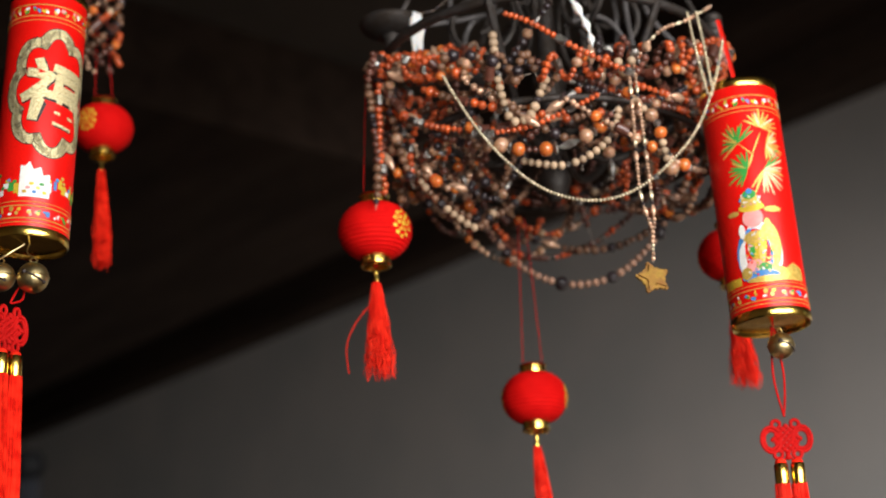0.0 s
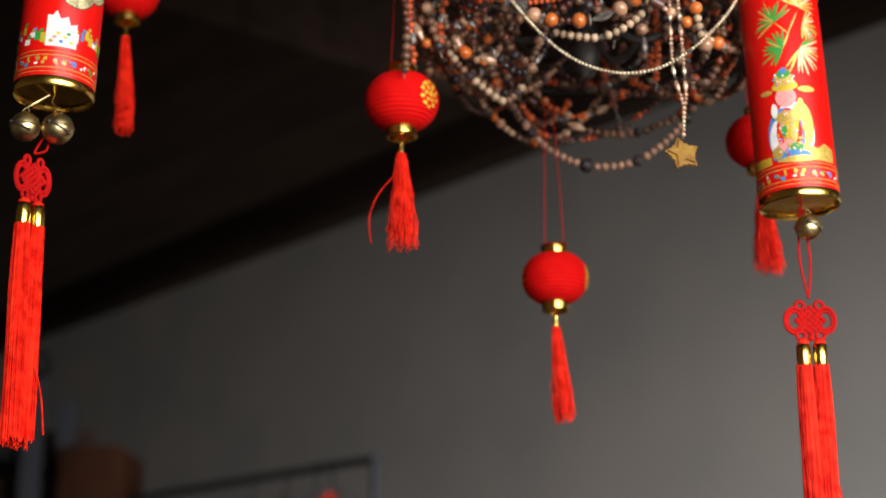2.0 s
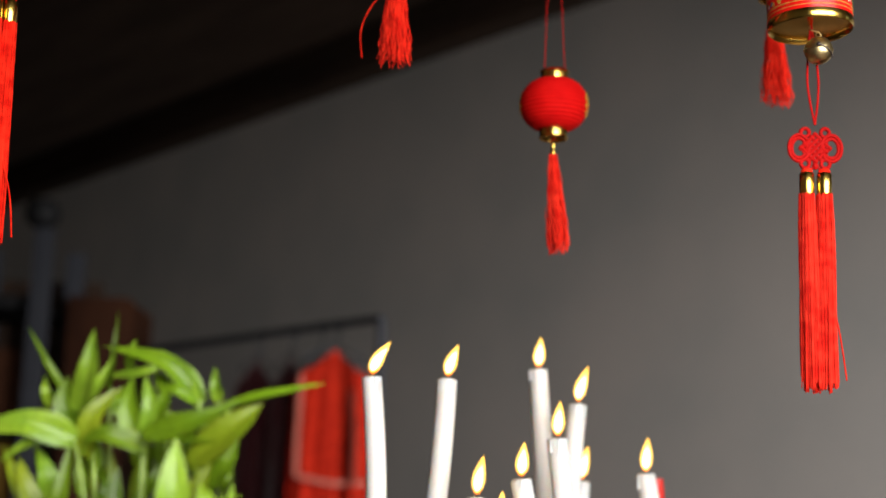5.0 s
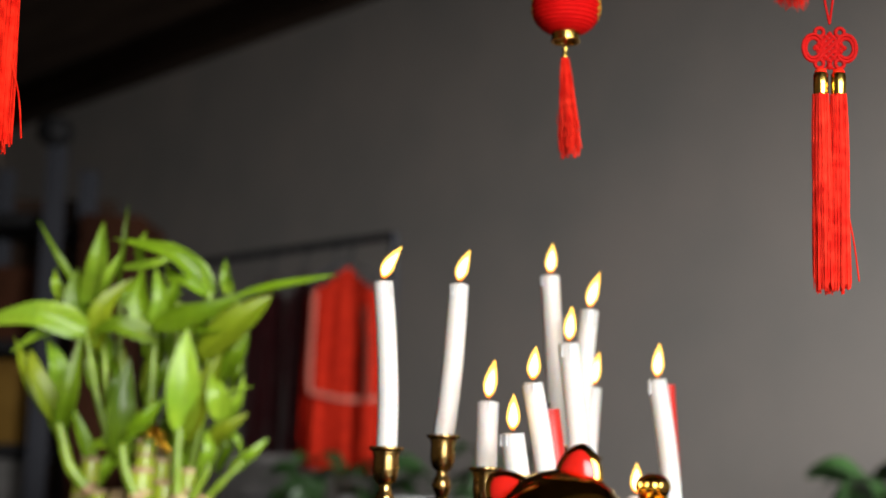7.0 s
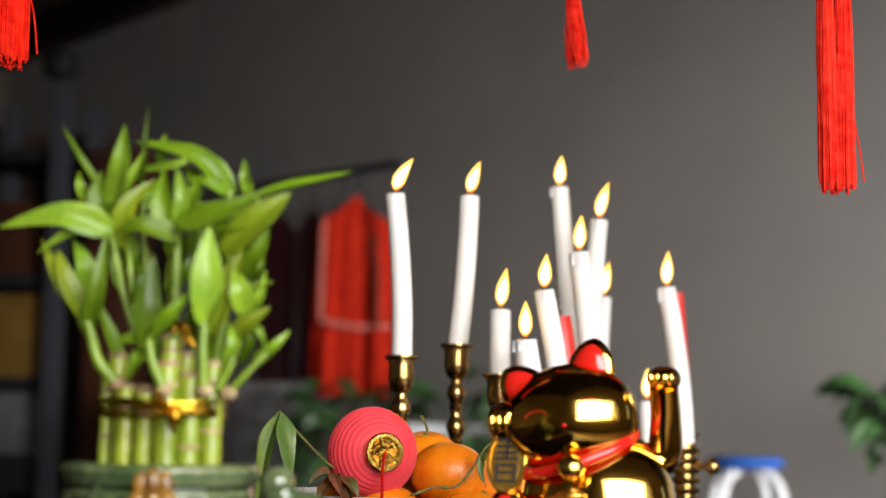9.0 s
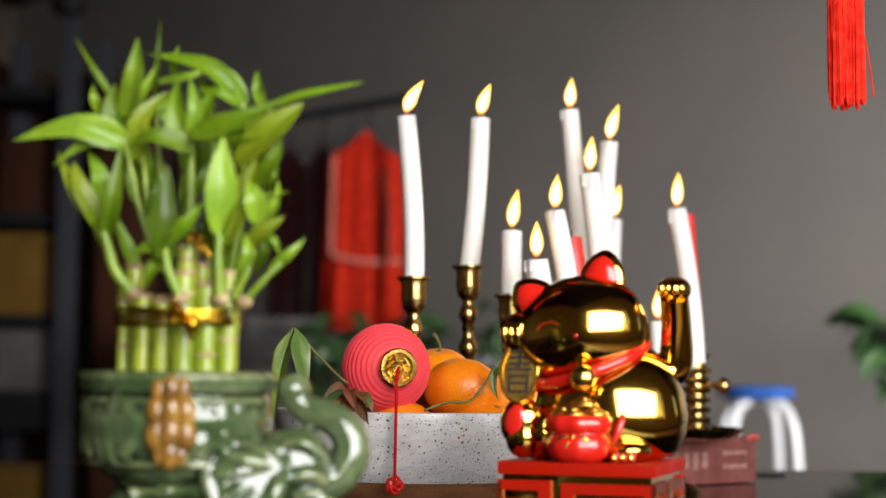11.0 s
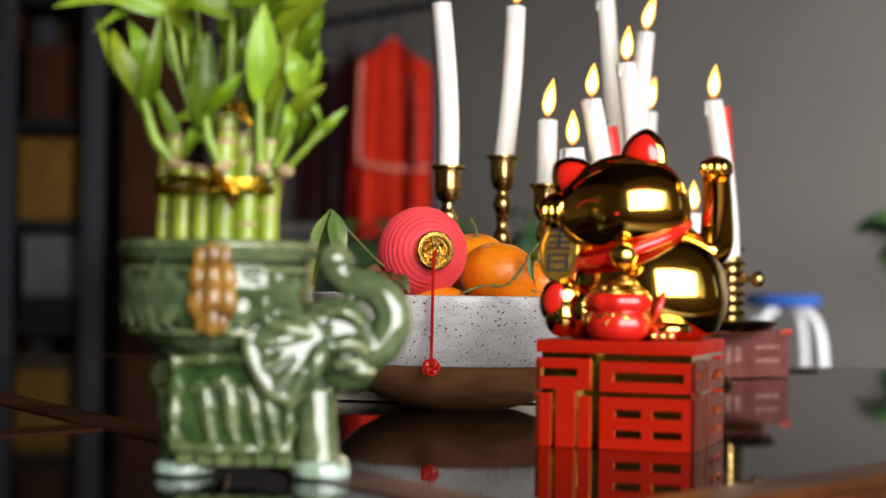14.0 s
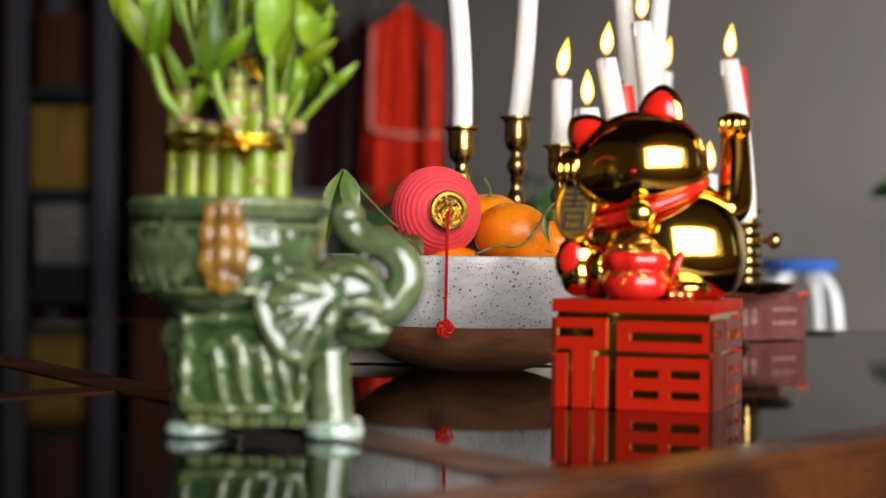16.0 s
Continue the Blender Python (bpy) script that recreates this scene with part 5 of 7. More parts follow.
for a in ((0.0405, 1.3, 0.867, 0.0325, (-8, 5, 0), False, "ripe orange mandarin with a small brown scar"), (0.018, 1.345, 0.878, 0.030, (10, -8, 40), True, "orange mandarin with a green stem stub"),
          (-0.008, 1.268, 0.836, 0.0285, (20, 0, 80), False, "orange mandarin under the small lantern"), (0.062, 1.288, 0.8335, 0.029, (15, 20, 10), False, "orange mandarin low in the bowl"),
          (0.075, 1.34, 0.855, 0.029, (-20, 0, 10), False, "orange mandarin resting on the others"), (-0.045, 1.33, 0.842, 0.030, (0, 20, 10), False, "orange mandarin beside green leaves"), (0.02, 1.41, 0.848, 0.031, (0, 0, 0), False, "orange mandarin at the rear rim")):
    mandarin(*a)


def sprig():
    t = thing("leafy_twig", "citrus twig with long green leaves hanging over the bowl", "twig")
    line = curve([(-0.02, 1.27, 0.858), (-0.05, 1.245, 0.872), (-0.072, 1.22, 0.895), (-0.09, 1.2, 0.917)], 5)
    part("stem", G().tube(line, 0.0011, 6), M["twig"], t)
    for pts, w, roll in ((((-0.09, 1.2, 0.917), (-0.099, 1.195, 0.885), (-0.107, 1.2, 0.828)), 0.017, 0.4), (((-0.088, 1.2, 0.916), (-0.083, 1.195, 0.892), (-0.079, 1.197, 0.858)), 0.019, -0.2)):
        part("leaf", leaf(G(), pts, w * 0.86, roll, fold=0.4), M["citrusleaf"], t)
    for pts, w, roll in ((((-0.05, 1.235, 0.866), (-0.058, 1.225, 0.868), (-0.068, 1.22, 0.86)), 0.013, 0.4), (((-0.046, 1.228, 0.868), (-0.045, 1.212, 0.865), (-0.040, 1.205, 0.852)), 0.012, 0.3),
                         (((-0.044, 1.225, 0.866), (-0.034, 1.21, 0.861), (-0.026, 1.205, 0.85)), 0.013, -0.4), (((-0.05, 1.228, 0.862), (-0.055, 1.212, 0.855), (-0.058, 1.208, 0.845)), 0.012, 0.6),
                         (((-0.04, 1.22, 0.862), (-0.033, 1.207, 0.85), (-0.03, 1.204, 0.842)), 0.011, 0.8)):
        part("dried_leaf", leaf(G(), pts, w, roll, fold=0.5), M["dryleaf"], t, "curled brown and dark green dried leaf")
    t = thing("vine_twig", "thin green twig lying across the mandarins", "twig")
    part("stem", G().tube(curve([(0.012, 1.242, 0.8515), (0.03, 1.25, 0.858), (0.048, 1.258, 0.859), (0.06, 1.262, 0.872), (0.073, 1.268, 0.892), (0.09, 1.27, 0.9)], 6), [0.0009 + 0.0006 * (k % 6 == 3) + 0.0003 * (k % 4 == 1) for k in range(31)], 7), M["twig"], t)
    for pts, w in ((((0.066, 1.265, 0.882), (0.076, 1.26, 0.883), (0.085, 1.26, 0.874)), 0.008), (((0.07, 1.265, 0.888), (0.068, 1.262, 0.872), (0.072, 1.26, 0.86)), 0.006)):
        part("leaf", leaf(G(), pts, w, 0.2), M["citrusleaf"], t)


sprig()


# ---- candles ----
def candle(a, b, r, lit=True, bend=0.0, wax="wax", lean=0.25, label="white taper candle with a burning flame"):
    t = thing("candle", label, "candle", group="candles on the table")
    a, b = Vector(a), Vector(b)
    mid = (a + b) / 2 + Vector((bend, 0, 0))
    line = curve([a, a + (mid - a) * 0.5 + Vector((bend * 0.3, 0, 0)), mid, b + (mid - b) * 0.5 + Vector((bend * 0.2, 0, 0)), b], 6)
    n = len(line)
    g = G().tube(line, [r * (1.0 - 0.05 * i / n) for i in range(n)], 24)
    g.tube([b, b + Vector((0, 0, 0.0012))], [r * 0.9, r * 0.55], 24)
    for i in range(2):
        ang, k = rnd.uniform(3.4, 6.0), rnd.uniform(0.006, 0.02)
        top = b + Vector((r * 0.94 * math.cos(ang), r * 0.94 * math.sin(ang), -0.0005))
        g.tube([top, top + Vector((0, 0, -k * 0.5)), top + Vector((0, 0, -k))], [0.0013, 0.0011, 0.0016], 6)
    part("wax_body", g, M[wax], t, smooth=60)
    part("wick", G().tube([b, b + Vector((0.0004, 0, 0.004)), b + Vector((0.0012, 0, 0.0075))], 0.0009, 6), M["wick"], t)
    if lit:
        h = rnd.uniform(0.028, 0.035)
        g = G()
        prof = [(0, 0), (0.0022, 0.002), (0.0043, 0.006), (0.0052, 0.011), (0.0046, 0.017), (0.003, 0.023), (0.0012, 0.028), (0, 0.031)]
        line = [Vector((lean * 0.020 * (z / 0.031) ** 1.6, 0, z * h / 0.031 * 0.84 + 0.0015)) for _, z in prof]
        g.tube(line, [max(q * 0.80, 0.0002) for q, _ in prof], 14)
        core = part("flame", g, M["flame"], t, "bright yellow flame", Matrix.Translation(b + Vector((0.0004, 0, 0.005))), 80)
        line = [Vector((lean * 0.024 * (z / 0.031) ** 1.6, 0, z * h / 0.031 * 1.16 - 0.0012)) for _, z in prof]
        part("flame_mantle", G().tube(line, [max(q * 1.32, 0.0002) for q, _ in prof], 14), M["halo"], core, "orange outer flame", smooth=80)
    return t


def stick(x, y, z0, z1, cup, label):
    """A turned brass candlestick whose cup ends at z1."""
    h = z1 - z0
    t = thing("candlestick", label, "candlestick", Matrix.Translation((x, y, z0)), group="brass candlesticks")
    part("base", G().lathe([(0, 0), (0.042, 0), (0.043, 0.003), (0.036, 0.009), (0.022, 0.013), (0.012, 0.02), (0.008, 0.026)], 32), M["brass"], t)
    prof = [(0.008, 0.026)]
    z, n = 0.026, max(2, int((h - 0.07) / 0.034))
    s = (h - 0.026 - 0.038) / n
    for i in range(n):
        prof += [(0.0062, z + 0.12 * s), (0.0078, z + 0.2 * s), (0.0062, z + 0.28 * s), (0.009, z + 0.45 * s), (0.0108, z + 0.6 * s), (0.0085, z + 0.78 * s), (0.006, z + 0.9 * s)]
        z += s
    part("stem", G().lathe(prof + [(0.0065, h - 0.038)], 24), M["brass"], t)
    part("cup", G().lathe([(0.0065, h - 0.038), (0.011, h - 0.034), (cup * 0.86, h - 0.029), (cup * 0.93, h - 0.022), (cup * 0.88, h - 0.010), (cup * 0.92, h - 0.005), (cup * 1.2, h - 0.003), (cup * 1.24, h - 0.001), (cup * 1.22, h), (cup * 1.0, h + 0.0006), (cup * 0.95, h - 0.008), (0, h - 0.008)], 28), M["brass"], t)


for a, b, r, bend, lean in (((-0.0245, 1.61, 0.975), (-0.0345, 1.61, 1.15), 0.0108, 0.003, 0.75), ((0.0295, 1.69, 0.992), (0.041, 1.69, 1.16), 0.0112, 0.002, 0.45), ((0.077, 1.63, 0.958), (0.077, 1.63, 1.031), 0.0112, 0.0, 0.25),
                               ((0.110, 1.57, 0.95), (0.103, 1.57, 0.996), 0.0125, 0, 0.0), ((0.14, 1.6, 0.945), (0.122, 1.6, 1.049), 0.0112, 0.001, 0.1), ((0.156, 1.85, 0.99), (0.142, 1.85, 1.194), 0.0115, 0.001, 0.1),
                               ((0.176, 1.7, 0.965), (0.161, 1.7, 1.1), 0.012, 0.001, 0.1), ((0.181, 1.8, 0.98), (0.187, 1.8, 1.149), 0.0112, -0.003, 0.45), ((0.289, 1.83, 0.886), (0.267, 1.83, 1.074), 0.0115, 0.004, 0.1),
                               ((0.244, 1.76, 0.87), (0.24, 1.76, 0.94), 0.0105, 0, 0.0), ((0.192, 1.9, 0.98), (0.197, 1.9, 1.068), 0.0112, 0, 0.3)):
    candle(a, b, r, True, bend, lean=lean)
    if a[0] < 0.28:
        stick(a[0], a[1], TZ, a[2] + 0.006, 0.0145, "turned aged brass candlestick standing on black glass")
candle((0.1545, 1.655, 0.925), (0.1395, 1.655, 1.026), 0.0125, False, wax="redwax", label="unlit red taper candle among the white ones")
stick(0.1565, 1.66, TZ, 0.931, 0.0145, "turned aged brass candlestick standing on black glass")
candle((0.296, 1.9, 0.90), (0.2835, 1.9, 1.074), 0.0112, False, wax="redwax", label="unlit red taper candle behind a white one")
stick(0.296, 1.9, 0.8065, 0.906, 0.0145, "short brass candlestick standing on a book")


def book():
    at = pose(0.370, 1.935, TZ + 0.001, 0, 0, 38)
    t = thing("book", "thick faded red clothbound book lying flat", "book", at)
    L, W, H = 0.25, 0.17, 0.055
    part("cover", G().box((-L, 0, 0), (0, W, 0.003), bev=0.001).box((-L, 0, H - 0.003), (0, W, H), bev=0.001).box((-L, -0.002, 0.0005), (0, 0.003, H - 0.0005), bev=0.0012), M["book"], t)
    part("page_block", G().box((-L + 0.004, 0.0035, 0.0035), (-0.004, W - 0.005, H - 0.0035)), M["paper"], t)
    bars = [(-0.165 + 0.015 * i, -0.156 + 0.015 * i, 0.018 + 0.002 * (i % 2), 0.038) for i in range(6)]
    bars += [(-0.055 + 0.008 * i, -0.049 + 0.008 * i, z, z + 0.005) for z in (0.034, 0.018) for i in range(5)]
    for x0, x1, z0, z1 in bars:
        part("spine_print", G().box((x0, -0.0026, z0), (x1, -0.0018, z1)), M["bookprint"], t, "faded lettering reduced to plain bars")
    for i in range(5):
        part("frayed_corner", G().tube([(-0.016 + 0.0035 * i, -0.0015, H - 0.002), (-0.010 + 0.003 * i, -0.0035, H + 0.001), (-0.003 + 0.0015 * i, -0.003 - 0.001 * (i % 2), H - 0.003 * (i % 3))], [0.002, 0.0026, 0.001], 6), M["frayed"], t, "frayed bright red cloth corner")


book()


# a thin dark rod to the right of the book
solid("incense_stick", G().tube([(0.345, 2.082, TZ + 0.0021), (0.40, 2.079, TZ + 0.002), (0.428, 2.078, TZ + 0.0016)], [0.0017, 0.0016, 0.0012], 8), M["black"], "thin dark rod on black glass beside a book", "stick")


def chamberstick():
    at = Matrix.Translation((0.289, 1.83, 0.8065))
    t = thing("chamberstick", "brass chamberstick with a coiled stem and dish on a book", "candlestick", at, group="brass candlesticks")
    part("dish", G().lathe([(0, 0.0), (0.034, 0.0), (0.046, 0.004), (0.054, 0.011), (0.056, 0.0115), (0.054, 0.0135), (0.044, 0.0075), (0.012, 0.004), (0, 0.004)], 40), M["brass"], t)
    for i in range(7):
        z = 0.012 + i * 0.0112
        part("coil", G().lathe([(0.011, z - 0.004), (0.0165, z - 0.0028), (0.0178, z), (0.0165, z + 0.0028), (0.011, z + 0.004)], 28), M["brass"], t)
    part("stem", G().lathe([(0.0115, 0.004), (0.0115, 0.088), (0.008, 0.088), (0.008, 0.07)], 24), M["brass"], t)
    part("knob", G().ball((0.031, -0.002, 0.062), (0.0085, 0.0085, 0.0095), 16, 12).tube([(0.012, 0, 0.062), (0.026, -0.002, 0.062)], 0.0035, 8), M["brass"], t)


chamberstick()


# ---- hanging things ----
def threads(top, length, r0, r1, n, drift=(0, 0), thick=0.00045, ragged=0.12, steps=7, locks=0, crimp=0.0):
    """A skirt of loose silk threads below top."""
    g = G()
    top = Vector(top)
    for i in range(n):
        a, q = rnd.uniform(0, 2 * math.pi), math.sqrt(rnd.random())
        L = length * rnd.uniform(1 - ragged, 1)
        wob, ph = rnd.uniform(0, 0.0016), rnd.uniform(0, 6.28)
        if locks:
            k = i % locks
            b = k * 2.4
            a, q = b + rnd.gauss(0, 0.16), (0.25 + 0.75 * math.sqrt((k + 0.5) / locks)) * rnd.uniform(0.82, 1.08)
            L = length * (1 - ragged * 0.6 * ((k * 37) % 11) / 11) * rnd.uniform(1 - ragged * 0.4, 1)
            wob = rnd.uniform(0, 0.0009)
        pts = []
        for s in range(steps):
            u = s / (steps - 1)
            wave = crimp * u * math.sin(19 * u + 3 * ph)
            r = (r0 + (r1 - r0) * u**0.8) * q
            pts.append(top + Vector((r * math.cos(a) + drift[0] * u + wob * math.sin(ph + 5 * u) + wave, r * math.sin(a) + drift[1] * u + wob * math.cos(ph + 4 * u), -L * u)))
        g.tube(pts, thick, 4)
    return g


def skirt(parent, top, length, r0, r1, n, label="", **kw):
    ob = part("tassel_threads", threads(top, length, r0, r1, n, **kw), M["thread"], parent, label)
    ob["kind"] = "stuff"
    return ob


def lantern_body(t, R, flock, turn=-1.0):
    prof, ribs = [], 15
    n = ribs * 6
    for i in range(n + 1):
        a = -1.12 + 2.24 * i / n
        prof.append((R * (math.cos(a) ** 0.85) * (1 + 0.017 * math.cos(2 * math.pi * ribs * i / n)), 0.80 * R * math.sin(a) / math.sin(1.12) * 0.93))
    part("paper_globe", G().lathe(prof, 56), flock, t, smooth=70)
    for s in (-1, 1):
        z = s * 0.74 * R
        part("gold_ring", G().lathe([(0.395 * R, z - s * 0.06 * R), (0.41 * R, z), (0.395 * R, z + s * 0.24 * R), (0.43 * R, z + s * 0.27 * R), (0.40 * R, z + s * 0.3 * R), (0.33 * R, z + s * 0.3 * R), (0.32 * R, z + s * 0.1 * R), (0, z + s * 0.08 * R)], 32), M["gold"], t, "shiny gold foil ring")
    g = G()
    petals = [(0, 0, 0.075)] + [(0.17 * math.cos(w), 0.17 * math.sin(w), 0.05) for w in [math.pi * i / 3 for i in range(6)]] + [(0.30 * math.cos(w), 0.30 * math.sin(w), 0.062) for w in [math.pi * (i + 0.5) / 5 for i in range(10)]]
    for side in (0, math.pi):
      g = G()
      for du, dv, rr in petals:
        a, z = turn + side + du, dv * R * 1.1
        bend = math.asin(min(1.0, abs(z) * math.sin(1.12) / (0.744 * R)))
        q = R * math.cos(bend) ** 0.85 * 1.008
        c = Vector((q * math.cos(a), q * math.sin(a), z))
        g.ball((0, 0, 0), (0.012 * R, 1.2 * rr * R, 1.2 * rr * R), 8, 6, m=Matrix.Translation(c) @ Matrix.Rotation(a, 4, "Z"))
      part("gold_emblem", g, M["ink_yellow"], t, "yellow gold printed emblem")


def lantern(c, R, string_to, tassel_z, turn, drift, label, loose=True, flare=0.0165):
    c = Vector(c)
    t = thing("paper_lantern", label, "lantern", Matrix.Translation(c), group="small red lanterns")
    lantern_body(t, R, M["red"], turn)
    up = Vector(string_to) - c
    for s in (-1, 1):
        part("string", G().tube([(s * 0.3 * R, 0, 0.98 * R), (up.x + s * 0.004, up.y, up.z)], 0.00055, 5), M["cord"], t)
    z = -1.03 * R
    part("knot_bead", G().lathe([(0.0008, z), (0.0026, z - 0.002), (0.003, z - 0.007), (0.0024, z - 0.011), (0.0034, z - 0.0145), (0.0028, z - 0.019), (0.0012, z - 0.02)], 12, 0), M["gold"], t, "gold-wrapped cord knot")
    part("string", G().tube([(0, 0, -0.8 * R), (0, 0, z - 0.004)], 0.0018, 6), M["cord"], t)
    top = (0, 0, z - 0.017)
    L = c.z + top[2] - tassel_z
    skirt(t, top, L, 0.0035, flare, 170, drift=drift, thick=0.00045, ragged=0.2, steps=15, crimp=0.0017)
    if loose:
        part("loose_thread", G().tube(curve([(-0.002, -0.004, top[2] - 0.02), (-0.022, -0.006, top[2] - 0.045), (-0.032, -0.004, top[2] - 0.07), (-0.03, -0.003, top[2] - 0.098)], 5), 0.00065, 5), M["thread"], t)
    return t


lantern((-0.0145, 1.457, 1.599), 0.0385, (-0.016, 1.45, 1.775), 1.438, -0.62, (0.002, 0), "small ribbed red lantern hanging from beaded chandelier")
lantern((0.148, 1.614, 1.4485), 0.0365, (0.144, 1.61, 1.66), 1.286, -0.1, (0.007, 0), "small red lantern hanging alone on long threads", False, 0.012)
lantern((-0.353, 1.64, 1.8105), 0.0362, (-0.359, 1.64, 1.99), 1.632, -1.9, (0.004, 0), "small red lantern hanging beside red cylinder", False, 0.011)
lantern((0.372, 1.56, 1.588), 0.036, (0.366, 1.55, 1.75), 1.436, -0.4, (0.004, 0), "small red lantern hidden behind a red cylinder", False)


def bowl_lantern():
    c = Vector((-0.0215, 1.262, 0.8855))
    d = Vector((0.36, -0.93, 0.02)).normalized()
    at = Matrix.Translation(c) @ d.to_track_quat("-Z", "Y").to_matrix().to_4x4()
    t = thing("paper_lantern", "pinkish red ribbed lantern lying on mandarins in bowl", "lantern", at, group="small red lanterns")
    lantern_body(t, 0.0368, M["pink"], 2.2)
    R = 0.0368
    g = G()
    for q in (0.12, 0.25):
        part("end_ring", G().tube([(q * R * math.cos(a), q * R * math.sin(a), -1.0 * R) for a in [2 * math.pi * i / 24 for i in range(24)]], 0.0012, 6, closed=True), M["gold"], t, "gold end ring")
    for i in range(5):
        a = i * math.pi * 2 / 5
        part("end_spoke", G().tube([(0.12 * R * math.cos(a), 0.12 * R * math.sin(a), -1.0 * R), (0.36 * R * math.cos(a), 0.36 * R * math.sin(a), -1.0 * R)], 0.0011, 6), M["gold"], t)
    inv = at.inverted()
    line = [inv @ Vector(p) for p in curve([c + d * 0.038, (-0.0085, 1.217, 0.875), (-0.0085, 1.2125, 0.85), (-0.009, 1.2145, 0.82), (-0.0095, 1.218, 0.797)], 5)]
    part("string", G().tube(line, 0.0014, 6), M["cord"], t)
    coil = []
    for i in range(90):
        a = 2 * math.pi * i / 90
        coil.append(inv @ Vector((-0.0095 + (0.0042 + 0.0024 * math.cos(5 * a)) * math.cos(3 * a), 1.2165 + 0.0022 * math.sin(5 * a), 0.7925 + (0.0042 + 0.0024 * math.cos(5 * a)) * math.sin(3 * a))))
    g = G().tube(coil, 0.0013, 6, closed=True)
    part("knot", g, M["redgloss"], t)


bowl_lantern()


# ---- printed cylinders ----
def wrap(g, bm, R, k, off=0.0003):
    """Lays a flat figure, in metres round the front and up, on a cylinder of radius R."""
    xs = [v.co.x for v in bm.verts]
    x = math.ceil(min(xs) / 0.003) * 0.003
    while x < max(xs):
        bmesh.ops.bisect_plane(bm, geom=bm.verts[:] + bm.edges[:] + bm.faces[:], plane_co=(x, 0, 0), plane_no=(1, 0, 0))
        x += 0.003
    bmesh.ops.triangulate(bm, faces=bm.faces[:])
    for v in bm.verts:
        a = -math.pi / 2 + v.co.x / R
        v.co = Vector(((R + off) * math.cos(a), (R + off) * math.sin(a), v.co.y))
    bmesh.ops.recalc_face_normals(bm, faces=bm.faces[:])
    for f in bm.faces:
        if f.normal.dot(Vector((f.calc_center_median().x, f.calc_center_median().y, 0))) < 0:
            f.normal_flip()
    return g.take(bm, k)


def flat(polys):
    bm = bmesh.new()
    for poly in polys:
        bm.faces.new([bm.verts.new((x, y, 0)) for x, y in poly])
    return bm


def oval(x, y, a, b, n=18, turn=0.0):
    return [(x + a * math.cos(w) * math.cos(turn) - b * math.sin(w) * math.sin(turn), y + a * math.cos(w) * math.sin(turn) + b * math.sin(w) * math.cos(turn)) for w in [2 * math.pi * i / n for i in range(n)]]


def glyph(text, size, x, y, bold=0.02, turn=0.0):
    """The outline of built-in characters as a flat figure."""
    c = bpy.data.curves.new("glyph", "FONT")
    c.body, c.size = text, size
    c.align_x, c.align_y = "CENTER", "CENTER"
    c.offset = bold * size
    ob = new("glyph", c)
    bpy.context.view_layer.update()
    me = bpy.data.meshes.new_from_object(ob.evaluated_get(bpy.context.evaluated_depsgraph_get()))
    bpy.data.objects.remove(ob)
    bm = bmesh.new()
    bm.from_mesh(me)
    cx = (max(v.co.x for v in bm.verts) + min(v.co.x for v in bm.verts)) / 2
    cy = (max(v.co.y for v in bm.verts) + min(v.co.y for v in bm.verts)) / 2
    for v in bm.verts:
        q = Vector((v.co.x - cx, v.co.y - cy, 0))
        q.rotate(Euler((0, 0, turn)))
        v.co = Vector((q.x + x, q.y + y, 0))
    bpy.data.meshes.remove(me)
    return bm


INKS = ("glitter", "ink_gold", "ink_green", "ink_blue", "ink_white", "ink_pink", "ink_yellow", "ink_dark", "redpaper")


def band(g, R, v0, v1, seed):
    """A border of small printed flowers between two gold lines, all the way round."""
    r = random.Random(seed)
    for v in (v0, v1):
        g.lathe([(R + 0.0002, v - 0.0006), (R + 0.0006, v), (R + 0.0002, v + 0.0006)], 48, 1)
    n = 26
    for i in range(n):
        x = 2 * math.pi * R * i / n - math.pi * R
        for j in range(3):
            wrap(g, flat([oval(x + r.uniform(-0.003, 0.003), (v0 + v1) / 2 + r.uniform(-0.25, 0.25) * (v1 - v0), r.uniform(0.0014, 0.003), r.uniform(0.001, 0.0022), 8, r.uniform(0, 3))]), R, r.choice((1, 1, 2, 3, 4, 5, 6)), 0.0003 + 0.0001 * j)


